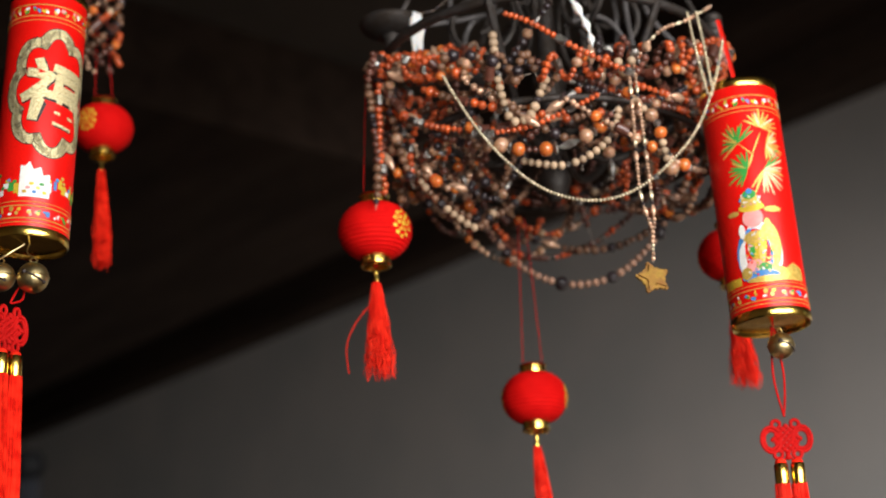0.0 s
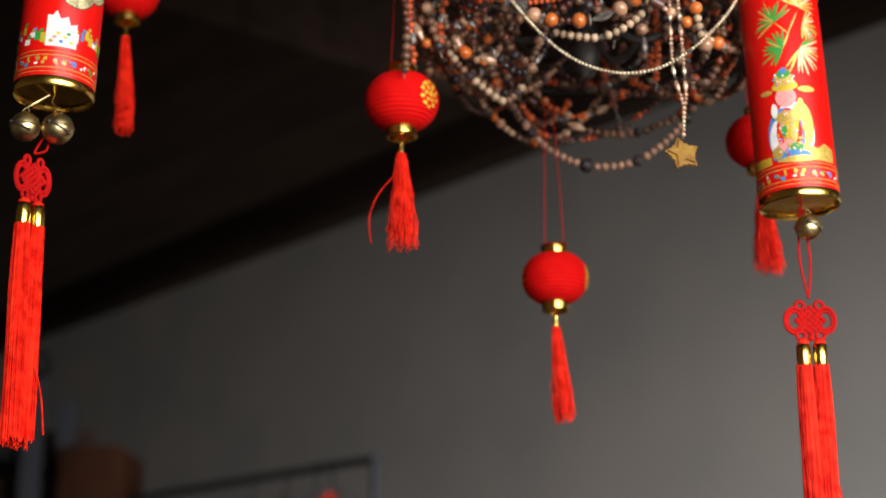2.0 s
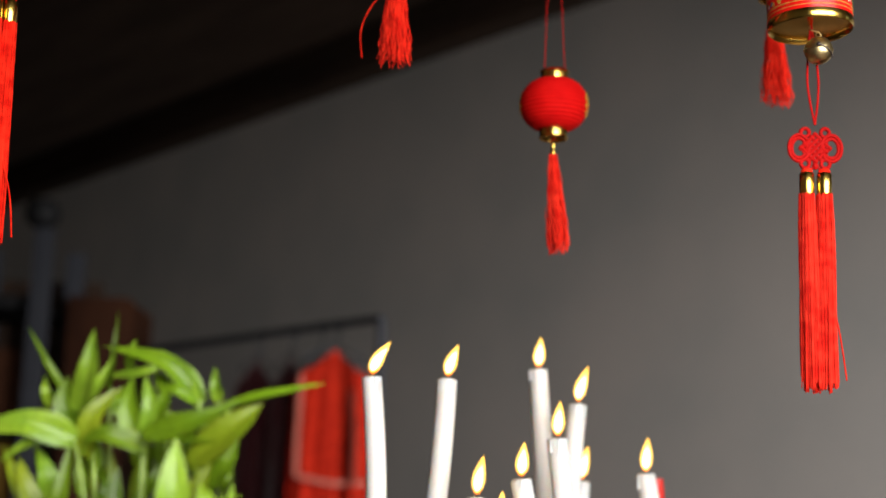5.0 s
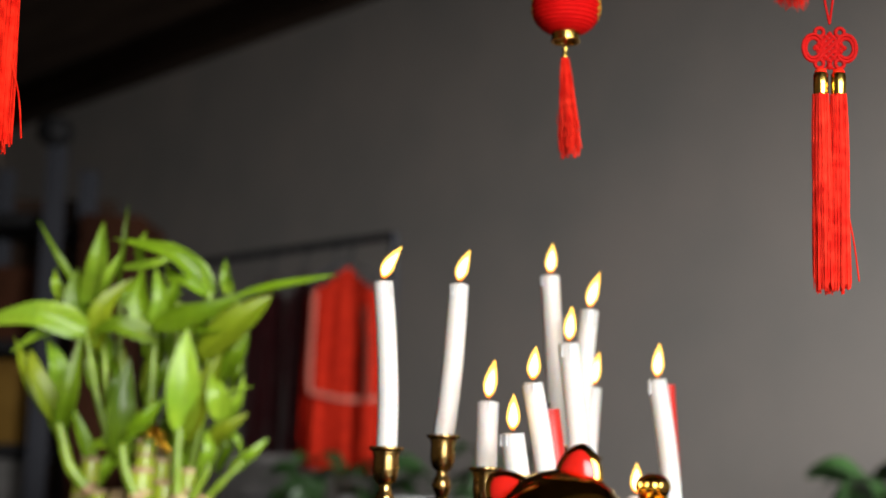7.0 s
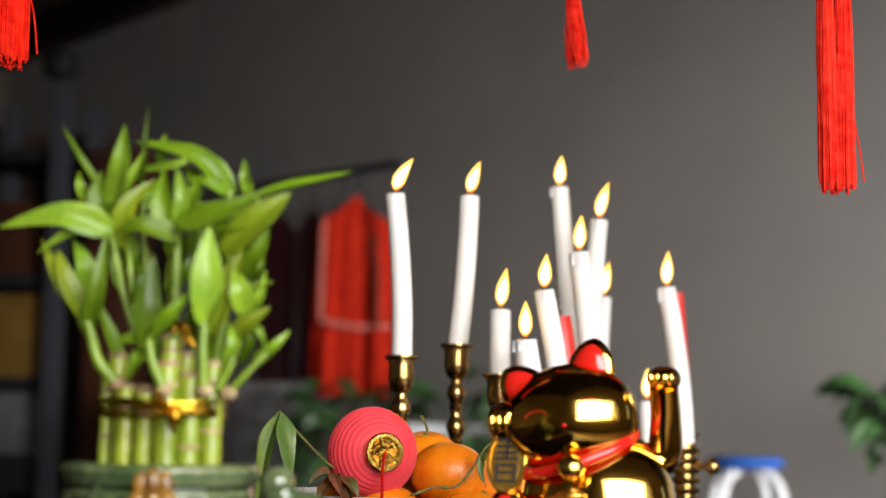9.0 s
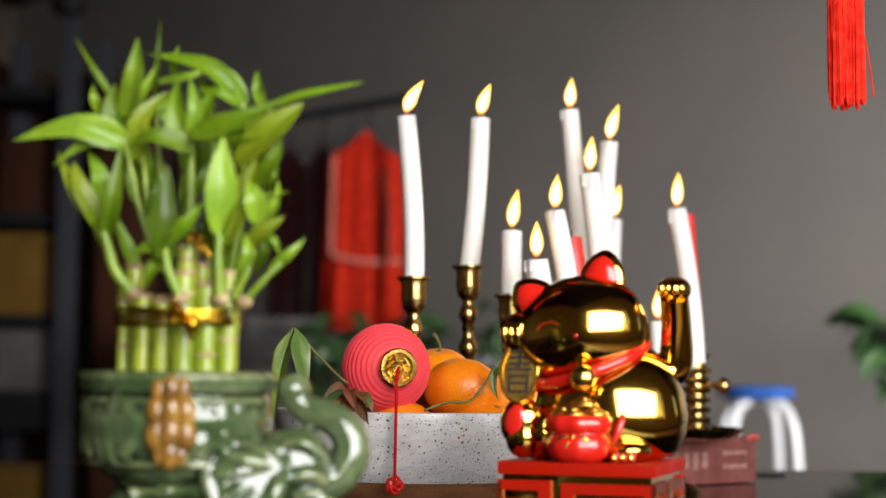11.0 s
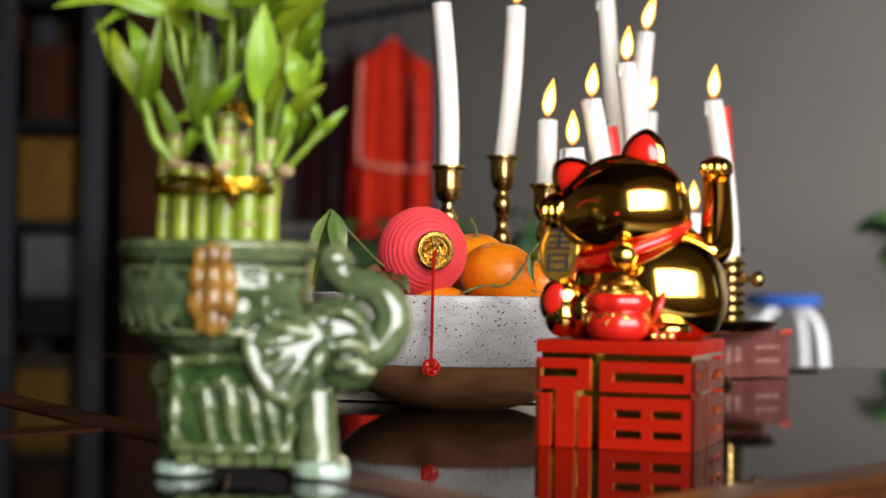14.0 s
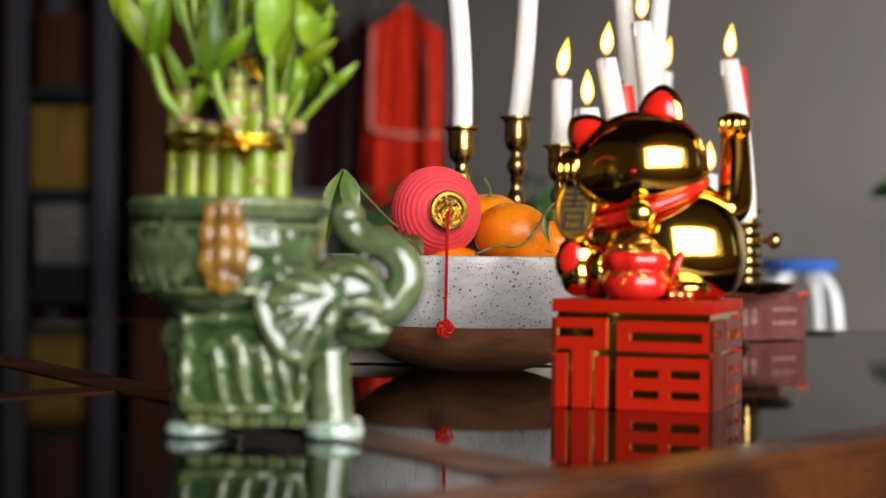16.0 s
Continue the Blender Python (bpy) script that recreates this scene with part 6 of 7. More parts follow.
def cylinder(bottom, top, R, design, label, category="ornament"):
    b = Vector(bottom)
    H = (Vector(top) - b).length
    at = up_to(bottom, top)
    # turn the print to the front
    fwd = at.to_3x3() @ Vector((0, -1, 0))
    at = at @ Matrix.Rotation(-math.atan2(fwd.x, -fwd.y), 4, "Z")
    t = thing("firecracker_ornament", label, category, at, group="printed red cylinders")
    part("tube", G().lathe([(R * 0.985, 0.004), (R, 0.007), (R, H - 0.007), (R * 0.985, H - 0.004)], 64), M["redpaper"], t)
    for s, z in ((1, 0.0), (-1, H)):
        part("rim", G().lathe([(R * 0.9, z + s * 0.006), (R * 0.93, z + s * 0.001), (R * 0.985, z - s * 0.001), (R * 1.015, z + s * 0.001), (R * 1.02, z + s * 0.005), (R * 1.002, z + s * 0.008)], 64), M["gold"], t, "gold rim")
        cap = [(0, z + s * 0.0025), (R * 0.35, z + s * 0.003), (R * 0.94, z + s * 0.0034)]
        part("cap", G().lathe(cap if s > 0 else cap[::-1], 48), M["gold"], t, "gold end cap")
    g = G()
    band(g, R, 0.0155, 0.0275, 3)
    band(g, R, H - 0.032, H - 0.02, 4)
    for v in (0.0115, 0.0315, H - 0.0365):
        g.lathe([(R + 0.0002, v - 0.0004), (R + 0.0005, v), (R + 0.0002, v + 0.0004)], 48, 1)
    design(g, R, H)
    part("print", g, [M[k] for k in INKS], t, "gold and coloured print", smooth=0)
    return t, at


def design_festive(g, R, H):
    r = random.Random(11)

    def ringed(pts, w, k):
        n = len(pts)
        for i in range(n):
            a, b = Vector((*pts[i], 0)), Vector((*pts[(i + 1) % n], 0))
            p, q = Vector((*pts[i - 1], 0)), Vector((*pts[(i + 2) % n], 0))
            na, nb = Vector((-(b - p).y, (b - p).x)).normalized() * w, Vector((-(q - a).y, (q - a).x)).normalized() * w
            wrap(g, flat([[(a.x + na.x, a.y + na.y), (a.x - na.x, a.y - na.y), (b.x - nb.x, b.y - nb.y), (b.x + nb.x, b.y + nb.y)]]), R, k)

    for x0 in (0.0235, 0.0235 - math.pi * R):
        cloud = []
        for i in range(128):
            a = 2 * math.pi * i / 128
            q = 0.85 + 0.17 * abs(math.cos(4 * a)) ** 0.7
            cloud.append((x0 + 0.042 * q * math.cos(a), 0.143 + 0.060 * q * math.sin(a)))
        ringed(cloud, 0.0058, 7)
        ringed(cloud, 0.0049, 0)
        wrap(g, glyph("福", 0.066, x0 + 0.0008, 0.1425, 0.042, -0.12), R, 7, 0.0003)
        bm = glyph("福", 0.066, x0, 0.143, 0.031, -0.12)
        wrap(g, bm, R, 0, 0.0005)
    for i in range(44):
        x = -math.pi * R + 2 * math.pi * R * i / 44
        w, h = r.uniform(0.003, 0.007), r.uniform(0.004, 0.012)
        y = 0.036 + r.uniform(0, 0.014)
        k = r.choice((1, 2, 3, 4, 4, 5, 6, 6))
        wrap(g, flat([[(x - w / 2, y), (x + w / 2, y), (x + w / 2, y + h), (x - w / 2, y + h)]]), R, k, 0.0003 + 0.00004 * (i % 5))
        wrap(g, flat([oval(x + r.uniform(-0.003, 0.003), y + h + 0.002, 0.0022, 0.0018, 8)]), R, r.choice((1, 2, 3, 6)), 0.0005)
    # glare on the gold, painted as a white patch
    glare_patch = [(0.025, 0.060), (0.019, 0.058), (0.016, 0.066), (0.010, 0.063), (0.006, 0.071), (0.002, 0.066), (-0.002, 0.067)]
    wrap(g, flat([glare_patch + [(-0.002, 0.036), (0.026, 0.036)]]), R, 4, 0.0007)
    for i in range(7):
        wrap(g, flat([oval(0.003 + 0.003 * i, 0.041 + 0.004 * (i % 3), 0.0022, 0.0016, 8)]), R, (1, 5, 6, 3, 1, 2, 6)[i], 0.0009)


def design_pine(g, R, H):
    r = random.Random(5)

    def spray(x, y, n, L, a0, a1, kinds):
        for i in range(n):
            a = a0 + (a1 - a0) * i / (n - 1) + r.uniform(-0.08, 0.08)
            q = 1.25 * L * r.uniform(0.75, 1.1)
            wrap(g, flat([oval(x + 0.5 * q * math.cos(a), y + 0.5 * q * math.sin(a), 0.5 * q, 0.0012, 10, a)]), R, r.choice(kinds), 0.0003 + 0.00005 * (i % 4))

    for x0 in (-0.002, -0.002 + math.pi * R):
        spray(x0 + 0.012, H - 0.055, 11, 0.017, -0.3, 2.6, (1, 1, 1, 0))
        spray(x0 - 0.012, H - 0.070, 12, 0.017, 0.6, 3.8, (2, 2, 2, 1))
        spray(x0 + 0.016, H - 0.074, 11, 0.016, -1.6, 1.2, (1, 1, 0))
        spray(x0 - 0.006, H - 0.099, 12, 0.018, 1.2, 4.2, (2, 2, 1))
        spray(x0 + 0.010, H - 0.100, 14, 0.022, -2.2, 0.9, (1, 1, 0, 2))
        for p in ((-0.02, H - 0.046, -0.012, H - 0.07), (-0.012, H - 0.07, 0.002, H - 0.085), (0.0, H - 0.085, 0.012, H - 0.06)):
            d = Vector((p[2] - p[0], p[3] - p[1]))
            wrap(g, flat([oval((p[0] + p[2]) / 2 + x0, (p[1] + p[3]) / 2, d.length / 2, 0.0007, 8, math.atan2(d.y, d.x))]), R, 1)
        # the printed figure as plain coloured ovals
        x1 = x0 - 0.008
        robe = ((0.004, 0.068, 0.0185, 0.029, 4), (0.012, 0.074, 0.01, 0.022, 1), (-0.003, 0.066, 0.0165, 0.026, 3), (-0.008, 0.062, 0.01, 0.02, 4), (0.0, 0.068, 0.011, 0.023, 8), (0.0, 0.074, 0.0085, 0.013, 6), (0.0, 0.083, 0.011, 0.006, 1), (-0.003, 0.056, 0.0085, 0.006, 5), (0.005, 0.053, 0.006, 0.005, 2), (0.0, 0.046, 0.017, 0.005, 3), (0.006, 0.0425, 0.019, 0.003, 1), (-0.012, 0.05, 0.005, 0.006, 1))
        hat = ((0.0, 0.1015, 0.0092, 0.0095, 5), (0.0, 0.112, 0.0115, 0.0045, 6), (0.0, 0.119, 0.0085, 0.006, 1), (0.0, 0.1245, 0.006, 0.0045, 2), (0.0, 0.1275, 0.0028, 0.0028, 3), (0.019, 0.1085, 0.008, 0.003, 1), (-0.017, 0.1085, 0.006, 0.0025, 1), (-0.011, 0.09, 0.003, 0.007, 4), (0.012, 0.092, 0.003, 0.008, 1), (0.004, 0.066, 0.003, 0.008, 1), (-0.004, 0.07, 0.0025, 0.006, 2))
        for n, (x, y, a, b, k) in enumerate([*robe, *hat]):
            wrap(g, flat([oval(x1 + 1.08 * x, 1.06 * y - 0.009, 1.08 * a, 1.06 * b)]), R, k, 0.0003 + 0.00004 * n)
        for n in range(70):
            a, q = r.uniform(0, 6.28), math.sqrt(r.random())
            wrap(g, flat([oval(x1 + 0.015 * q * math.cos(a), 0.061 + 0.024 * q * math.sin(a), r.uniform(0.0007, 0.0017), r.uniform(0.0006, 0.0013), 7, a)]), R, r.choice((1, 1, 6, 4, 3, 5, 8, 2)), 0.0014 + 0.00002 * (n % 5))
        for n in range(26):
            wrap(g, flat([oval(x1 + r.uniform(-0.010, 0.010), 0.111 + r.uniform(0, 0.012), r.uniform(0.0007, 0.0014), r.uniform(0.0007, 0.0014), 7)]), R, r.choice((1, 4, 4, 3, 6, 5)), 0.0014 + 0.00002 * (n % 5))
        wrap(g, flat([[(x1 + 0.012, 0.034), (x1 + 0.046, 0.034), (x1 + 0.046, 0.047), (x1 + 0.034, 0.052), (x1 + 0.026, 0.046), (x1 + 0.012, 0.05)]]), R, 1, 0.0004)
        wrap(g, flat([[(x1 - 0.046, 0.034), (x1 - 0.02, 0.034), (x1 - 0.02, 0.042), (x1 - 0.046, 0.044)]]), R, 6, 0.0004)


def bell(r, c, turn, label, hang):
    t = thing("sleigh_bell", label, "bell", Matrix.Translation(c) @ Matrix.Rotation(turn, 4, "Z"), group="small metal bells")
    part("shell", G().ball((0, 0, 0), r, 28, 18).tube([(r * 1.01 * math.cos(a), r * 1.01 * math.sin(a), 0) for a in [2 * math.pi * i / 32 for i in range(32)]], r * 0.05, 6, closed=True), M["bellmetal"], t)
    q = [Vector((0.62 * r * s, -math.sqrt(max(0, r * r * 1.01 - (0.62 * r * s) ** 2 - (0.3 * r * s + 0.15 * r) ** 2)), -0.3 * r * s - 0.15 * r)) for s in [i / 5 - 1 for i in range(11)]]
    part("slot", G().tube(q, r * 0.075, 6).ball(q[0], r * 0.17, 10, 8).ball(q[-1], r * 0.13, 10, 8), M["ink_dark"], t, "dark slot")
    part("loop", G().tube([(0, 0.0, 0.9 * r), (0.25 * r, 0, 1.15 * r), (0, 0, 1.4 * r), (-0.25 * r, 0, 1.15 * r)], 0.0008, 6, closed=True), M["bellmetal"], t)
    h = Vector(hang) - Vector(c)
    h.rotate(Euler((0, 0, -turn)))
    part("wire", G().tube(curve([(0, 0, 1.35 * r), (h.x * 0.5 - 0.005, h.y * 0.5, h.z * 0.55 + 0.005), tuple(h)], 5), 0.0007, 6), M["bellmetal"], t)
    return t


def knot(t, c, w, h, turn):
    m = Matrix.Translation(c) @ Matrix.Rotation(turn, 4, "Z")
    r = 0.0018
    class Loop(G):
        def tube(self, *a, **k):
            part("cord_loop", G().tube(*a, **k), M["cord"], t)
            return self

    g = Loop()
    for i in range(-2, 3):
        for d, y in ((1, 0.0009), (-1, -0.0009)):
            q = i * 0.0031
            g.tube([(-0.0078 + q, y, d * (-0.0078 - q)), (q, -y, -d * q), (0.0078 + q, y, d * (0.0078 - q))], r, 6, m=m)
    for s in (-1, 1):
        for k, q in ((1.0, 0.0), (0.74, 0.0006)):
            g.tube([(s * (w * 0.32 + k * w * 0.20 * math.cos(a)), q, k * h * 0.34 * math.sin(a)) for a in [2 * math.pi * i / 24 for i in range(24)]], r, 6, m=m, closed=True)
        for z in (-1, 1):
            g.tube([(s * w * 0.20 + w * 0.085 * math.cos(a), 0.0004, z * h * 0.40 + h * 0.11 * math.sin(a)) for a in [2 * math.pi * i / 18 for i in range(18)]], r, 6, m=m, closed=True)
    g.ball((0, 0, -h * 0.46), (0.003, 0.003, 0.0035), 10, 8, m=m)
    part("knot_bead", g, M["cord"], t)


def tassel(hook, kc, caps_z, end_z, turn, spread, label, drift, kw=0.045, kh=0.036):
    t = thing("knotted_tassel", label, "tassel", group="red silk tassels")
    k = Vector(kc)
    for s in (-1, 1):
        part("cord", G().tube(curve([hook, (Vector(hook) + k) / 2 + Vector((s * 0.005, 0, 0.004)), k + Vector((0, 0, kh * 0.6))], 6), 0.0011, 6), M["cord"], t)
    knot(t, k, kw, kh, turn)
    ax = Vector((math.cos(turn), math.sin(turn), 0))
    for s in (-1, 1):
        c = Vector((k.x, k.y, caps_z)) + ax * (s * spread)
        part("cord", G().tube([k + Vector((0, 0, -kh * 0.45)), c + Vector((0, 0, 0.011))], 0.0012, 6), M["cord"], t)
        part("gold_sleeve", G().lathe([(0.0055, 0.0105), (0.0066, 0.009), (0.0068, 0), (0.0066, -0.009), (0.006, -0.0105)], 18), M["gold"], t, "wound gold thread sleeve", Matrix.Translation(c))
        part("tuft", G().ball(c + Vector((0, 0, 0.0115)), (0.0056, 0.0056, 0.0035), 12, 8), M["thread"], t)
        skirt(t, c - Vector((0, 0, 0.009)), c.z - 0.009 - end_z, 0.0066, 0.0098, 330, drift=(drift[0] - s * 0.0015, drift[1]), thick=0.0006, ragged=0.12, locks=41)
    part("loose_thread", G().tube(curve([(k.x + ax.x * 0.012, k.y, end_z + 0.09), (k.x + drift[0] + 0.018, k.y, end_z + 0.05), (k.x + drift[0] + 0.023, k.y, end_z + 0.012)], 5), 0.0008, 5), M["thread"], t)


cylinder((0.3735, 1.36, 1.4495), (0.3635, 1.365, 1.697), 0.0382, design_pine, "red and gold printed cylinder ornament with pine sprays")
bell(0.0128, (0.3785, 1.350, 1.4265), 0.5, "dull gold sleigh bell under a red cylinder", (0.3735, 1.36, 1.456))
tassel((0.3735, 1.36, 1.4555), (0.3762, 1.36, 1.338), 1.3045, 1.117, 0.0, 0.0078, "red silk tassel on a looped knot, under printed cylinder", (0.002, 0))
cylinder((-0.3230, 1.25, 1.527), (-0.3140, 1.255, 1.78), 0.0365, design_festive, "red and gold printed cylinder ornament with glitter character")
bell(0.0145, (-0.3150, 1.243, 1.4945), 0.35, "shiny gold sleigh bell under a red cylinder", (-0.3200, 1.25, 1.533))
bell(0.0135, (-0.3450, 1.243, 1.4965), -0.2, "shiny gold sleigh bell beside its twin", (-0.3215, 1.25, 1.533))
tassel((-0.3245, 1.25, 1.497), (-0.3365, 1.25, 1.449), 1.414, 1.203, 0.9, 0.0075, "long red silk tassel hanging under paired bells", (0.002, 0), 0.036, 0.04)
solid("red_ribbon", G().tube(curve([(0.364, 1.365, 1.70), (0.358, 1.362, 1.735), (0.35, 1.355, 1.775)], 5), 0.0042, 8, flat=0.25), M["redgloss"], "narrow shiny red ribbon holding a printed cylinder", "ribbon")
solid("red_ribbon", G().tube([(-0.3150, 1.255, 1.776), (-0.326, 1.27, 2.1)], 0.0042, 8, flat=0.25), M["redgloss"], "narrow shiny red ribbon holding a printed cylinder", "ribbon")

# ---- beaded chandelier ----
CH = Vector((0.18, 1.5, 0))
RING = 0.192


def on_ring(deg, r=RING, z=1.8):
    a = radians(deg)
    return Vector((CH.x + r * math.cos(a), CH.y + r * math.sin(a), z))


def chandelier():
    t = thing("chandelier", "dark wrought iron chandelier draped with beads", "chandelier")
    loop = lambda r, z, n=64: [on_ring(360 * i / n, r, z) for i in range(n)]
    part("upper_hoop", G().tube(loop(RING - 0.006, 1.795), 0.0052, 10, closed=True), M["iron"], t)
    part("lower_hoop", G().tube(loop(RING - 0.03, 1.69), 0.0042, 10, closed=True), M["iron"], t)
    part("stem", G().lathe([(0.006, 1.64), (0.014, 1.65), (0.018, 1.665), (0.009, 1.69), (0.012, 1.75), (0.02, 1.78), (0.011, 1.81), (0.008, 1.9), (0.014, 1.95), (0.007, 2.0), (0.006, 4.738)], 20, m=Matrix.Translation((CH.x, CH.y, 0))), M["iron"], t)
    for d in (178, 2, 62, 118, 90, 250, 305):
        line = curve([on_ring(d, 0.01, 1.72), on_ring(d, 0.06, 1.685), on_ring(d, 0.13, 1.72), on_ring(d, 0.19, 1.795)], 8)
        part("arm", G().tube(line, 0.0046, 8), M["iron"], t)
        line = [on_ring(d, 0.075 + (0.045 - 0.0012 * i) * math.cos(0.32 * i + 2.2), 1.86 + (0.05 - 0.0013 * i) * math.sin(0.32 * i + 2.2)) for i in range(28)]
        part("scroll", G().tube(line, 0.0034, 8), M["iron"], t)
        part("hanger", G().tube(curve([on_ring(d, 0.186, 1.80), on_ring(d, 0.15, 1.9), on_ring(d, 0.06, 2.0), on_ring(d, 0.01, 2.06)], 6), 0.003, 8), M["iron"], t)
    for d in (190, 1, 62, 118):
        c = on_ring(d, 0.174 if d == 190 else RING - 0.004, 0)
        m = Matrix.Translation((c.x, c.y, -0.012 if d == 190 else 0))
        part("socket", G().lathe([(0.0085, 1.785), (0.0085, 1.835), (0.0105, 1.842), (0.007, 1.85)], 18, m=m), M["iron"], t)
        if d == 1:
            for i in range(6):
                part("wrapping", G().lathe([(0.0085, 1.80 + 0.009 * i), (0.0105, 1.8025 + 0.009 * i), (0.0105, 1.806 + 0.009 * i), (0.0085, 1.8085 + 0.009 * i)], 14, m=m), M["iron"], t)
            continue
        part("drip_pan", G().lathe([(0.009, 1.843), (0.022, 1.845), (0.032, 1.850), (0.0355, 1.857), (0.0345, 1.860), (0.02, 1.856), (0, 1.854)], 32, m=m), M["iron"], t, "round dark iron drip pan")
        for i in range(3):
            a = rnd.uniform(-0.7, 0.3) + (0 if d > 90 else math.pi)
            p = Vector((c.x + 0.033 * math.cos(a), c.y - 0.008 + 0.02 * math.sin(a), 1.848 if d == 190 else 1.856))
            part("wax_drip", G().tube([p, p - Vector((0, 0, 0.012)), p - Vector((0.001, 0, 0.024)), p - Vector((0.0, 0, rnd.uniform(0.034, 0.052)))], [0.004, 0.0052, 0.0036, 0.0022], 8), M["wax"], t, "frozen white wax drip")
    # scrolls in a lighter grey than the rest of the iron
    for pts in ([(0.076, 1.52, 1.93), (0.073, 1.52, 1.87), (0.077, 1.52, 1.828)], [(0.125, 1.52, 1.90), (0.12, 1.52, 1.88), (0.098, 1.52, 1.867), (0.088, 1.52, 1.84), (0.091, 1.52, 1.80)],
                [(0.043, 1.5, 1.858), (0.081, 1.51, 1.866), (0.134, 1.52, 1.881)], [(0.2, 1.48, 1.838), (0.218, 1.48, 1.846), (0.241, 1.49, 1.852), (0.259, 1.5, 1.842), (0.272, 1.5, 1.815)],
                [(0.271, 1.5, 1.90), (0.272, 1.5, 1.86), (0.277, 1.5, 1.81)], [(0.287, 1.5, 1.90), (0.294, 1.5, 1.865), (0.306, 1.5, 1.842), (0.322, 1.5, 1.822)], [(0.255, 1.52, 1.91), (0.262, 1.52, 1.87), (0.258, 1.52, 1.80)]):
        part("scroll", G().tube(curve(pts, 7), 0.0031, 8), M["greyiron"], t, "lighter grey iron scroll")
    line = curve([(0.19, 1.33, 1.83), (0.196, 1.325, 1.80), (0.207, 1.322, 1.775), (0.215, 1.32, 1.752), (0.217, 1.32, 1.735)], 6)
    part("wax_drip", G().tube(line, [0.0045 + 0.0016 * math.sin(1.3 * i) - 0.0001 * i for i in range(len(line))], 10), M["wax"], t, "lumpy frozen run of white wax")


chandelier()

# unit beads shared by all strands
BEADS = {}


def bead_mesh(key, kind):
    if (key, kind) not in BEADS:
        g = G()
        if kind == "disc":
            g.lathe([(0, -0.28), (0.6, -0.26), (1, 0), (0.6, 0.26), (0, 0.28)], 12)
        elif kind == "long":
            g.lathe([(0.12, -2.4), (0.5, -1.8), (0.9, -0.8), (1, 0), (0.9, 0.8), (0.5, 1.8), (0.12, 2.4)], 10)
        elif kind == "drum":
            g.lathe([(0.7, -1.3), (0.95, -1.15), (1, 0), (0.95, 1.15), (0.7, 1.3)], 10)
        else:
            g.ball((0, 0, 0), (1, 1, 0.92), 10, 7)
        BEADS[key, kind] = g.mesh("bead", [M[key]], 50)
    return BEADS[key, kind]


HALF = {"disc": 0.28, "long": 2.4, "drum": 1.3, "ball": 0.92}


def along(pts):
    pts = [Vector(p) for p in pts]
    acc = [0.0]
    for a, b in zip(pts, pts[1:]):
        acc.append(acc[-1] + (b - a).length)

    def find(s):
        i = min(max(np.searchsorted(acc, s) - 1, 0), len(pts) - 2)
        f = (s - acc[i]) / max(acc[i + 1] - acc[i], 1e-9)
        return pts[i].lerp(pts[i + 1], f), (pts[i + 1] - pts[i]).normalized()

    return find, acc[-1]


def necklace(pts, pattern, label, single=False, gap=0.0003, jitter=0.0, group="bead strands on the chandelier"):
    """A strand: a cord with beads of the repeating pattern (material, radius, kind, how many) along it."""
    find, total = along(pts)
    s, i, seq = 0.0, 0, []
    flatp = [(k, r, kind) for k, r, kind, n in pattern for _ in range(n)]
    while True:
        k, r, kind = flatp[i % len(flatp)]
        r *= rnd.uniform(0.93, 1.07) if single else rnd.uniform(0.9, 1.4)
        if not single and rnd.random() < 0.13:
            k, r, kind = rnd.choice((("agate", 0.0058, "ball"), ("amberbead", 0.0056, "ball"), ("silver", 0.0055, "disc"), ("maroonbead", 0.0055, "drum"), ("coral", 0.0062, "ball"), ("cream", 0.0048, "ball"), ("rosebead", 0.005, "long"), ("dark", 0.006, "disc")))
        h = HALF[kind] * r
        if s + 2 * h > total:
            break
        p, d = find(s + h)
        seq.append((k, r, kind, p + Vector((rnd.uniform(-jitter, jitter), rnd.uniform(-jitter, jitter), 0)), d))
        s += 2 * h + gap
        i += 1
    if single:
        t = thing("bead_strand", label, "beads", group=group)
        part("thread", G().tube(pts, 0.0005, 5), M["string"], t)
        for k, r, kind, p, d in seq:
            part("bead", bead_mesh(k, kind), [], t, at=Matrix.LocRotScale(p, d.to_track_quat("Z", "Y"), (r, r, r)))
        return t
    keys = sorted({k for k, *_ in seq})
    g = G().tube(pts, 0.0005, 4, len(keys))
    cache = {}
    for k, r, kind, p, d in seq:
        me = bead_mesh(k, kind)
        if kind not in cache:
            cache[kind] = ([v.co.copy() for v in me.vertices], [tuple(q.vertices) for q in me.polygons])
        vs, fs = cache[kind]
        g.add(vs, fs, keys.index(k), Matrix.LocRotScale(p, d.to_track_quat("Z", "Y"), (r, r, r)))
    ob = solid("bead_strand", g, [M[k] for k in keys] + [M["string"]], label, "beads", group=group, smooth=50)
    return ob


def drape(a0, a1, z0, z1, sag, r0, r1, n=26):
    out = []
    for i in range(n):
        u = i / (n - 1)
        out.append(on_ring(a0 + (a1 - a0) * u, r0 + (r1 - r0) * u + 0.006 * math.sin(7 * u), z0 + (z1 - z0) * u - 4 * sag * u * (1 - u)))
    return out


# the strands that stand out in front
necklace(curve([(0.062, 1.345, 1.735), (0.075, 1.335, 1.70), (0.11, 1.318, 1.635), (0.155, 1.308, 1.585), (0.206, 1.303, 1.566), (0.255, 1.305, 1.58), (0.305, 1.312, 1.628), (0.333, 1.325, 1.685), (0.352, 1.345, 1.75)], 10),
         [("seed", 0.00185, "ball", 40), ("silver", 0.0019, "drum", 1)], "long strand of champagne seed beads in a loop", True)
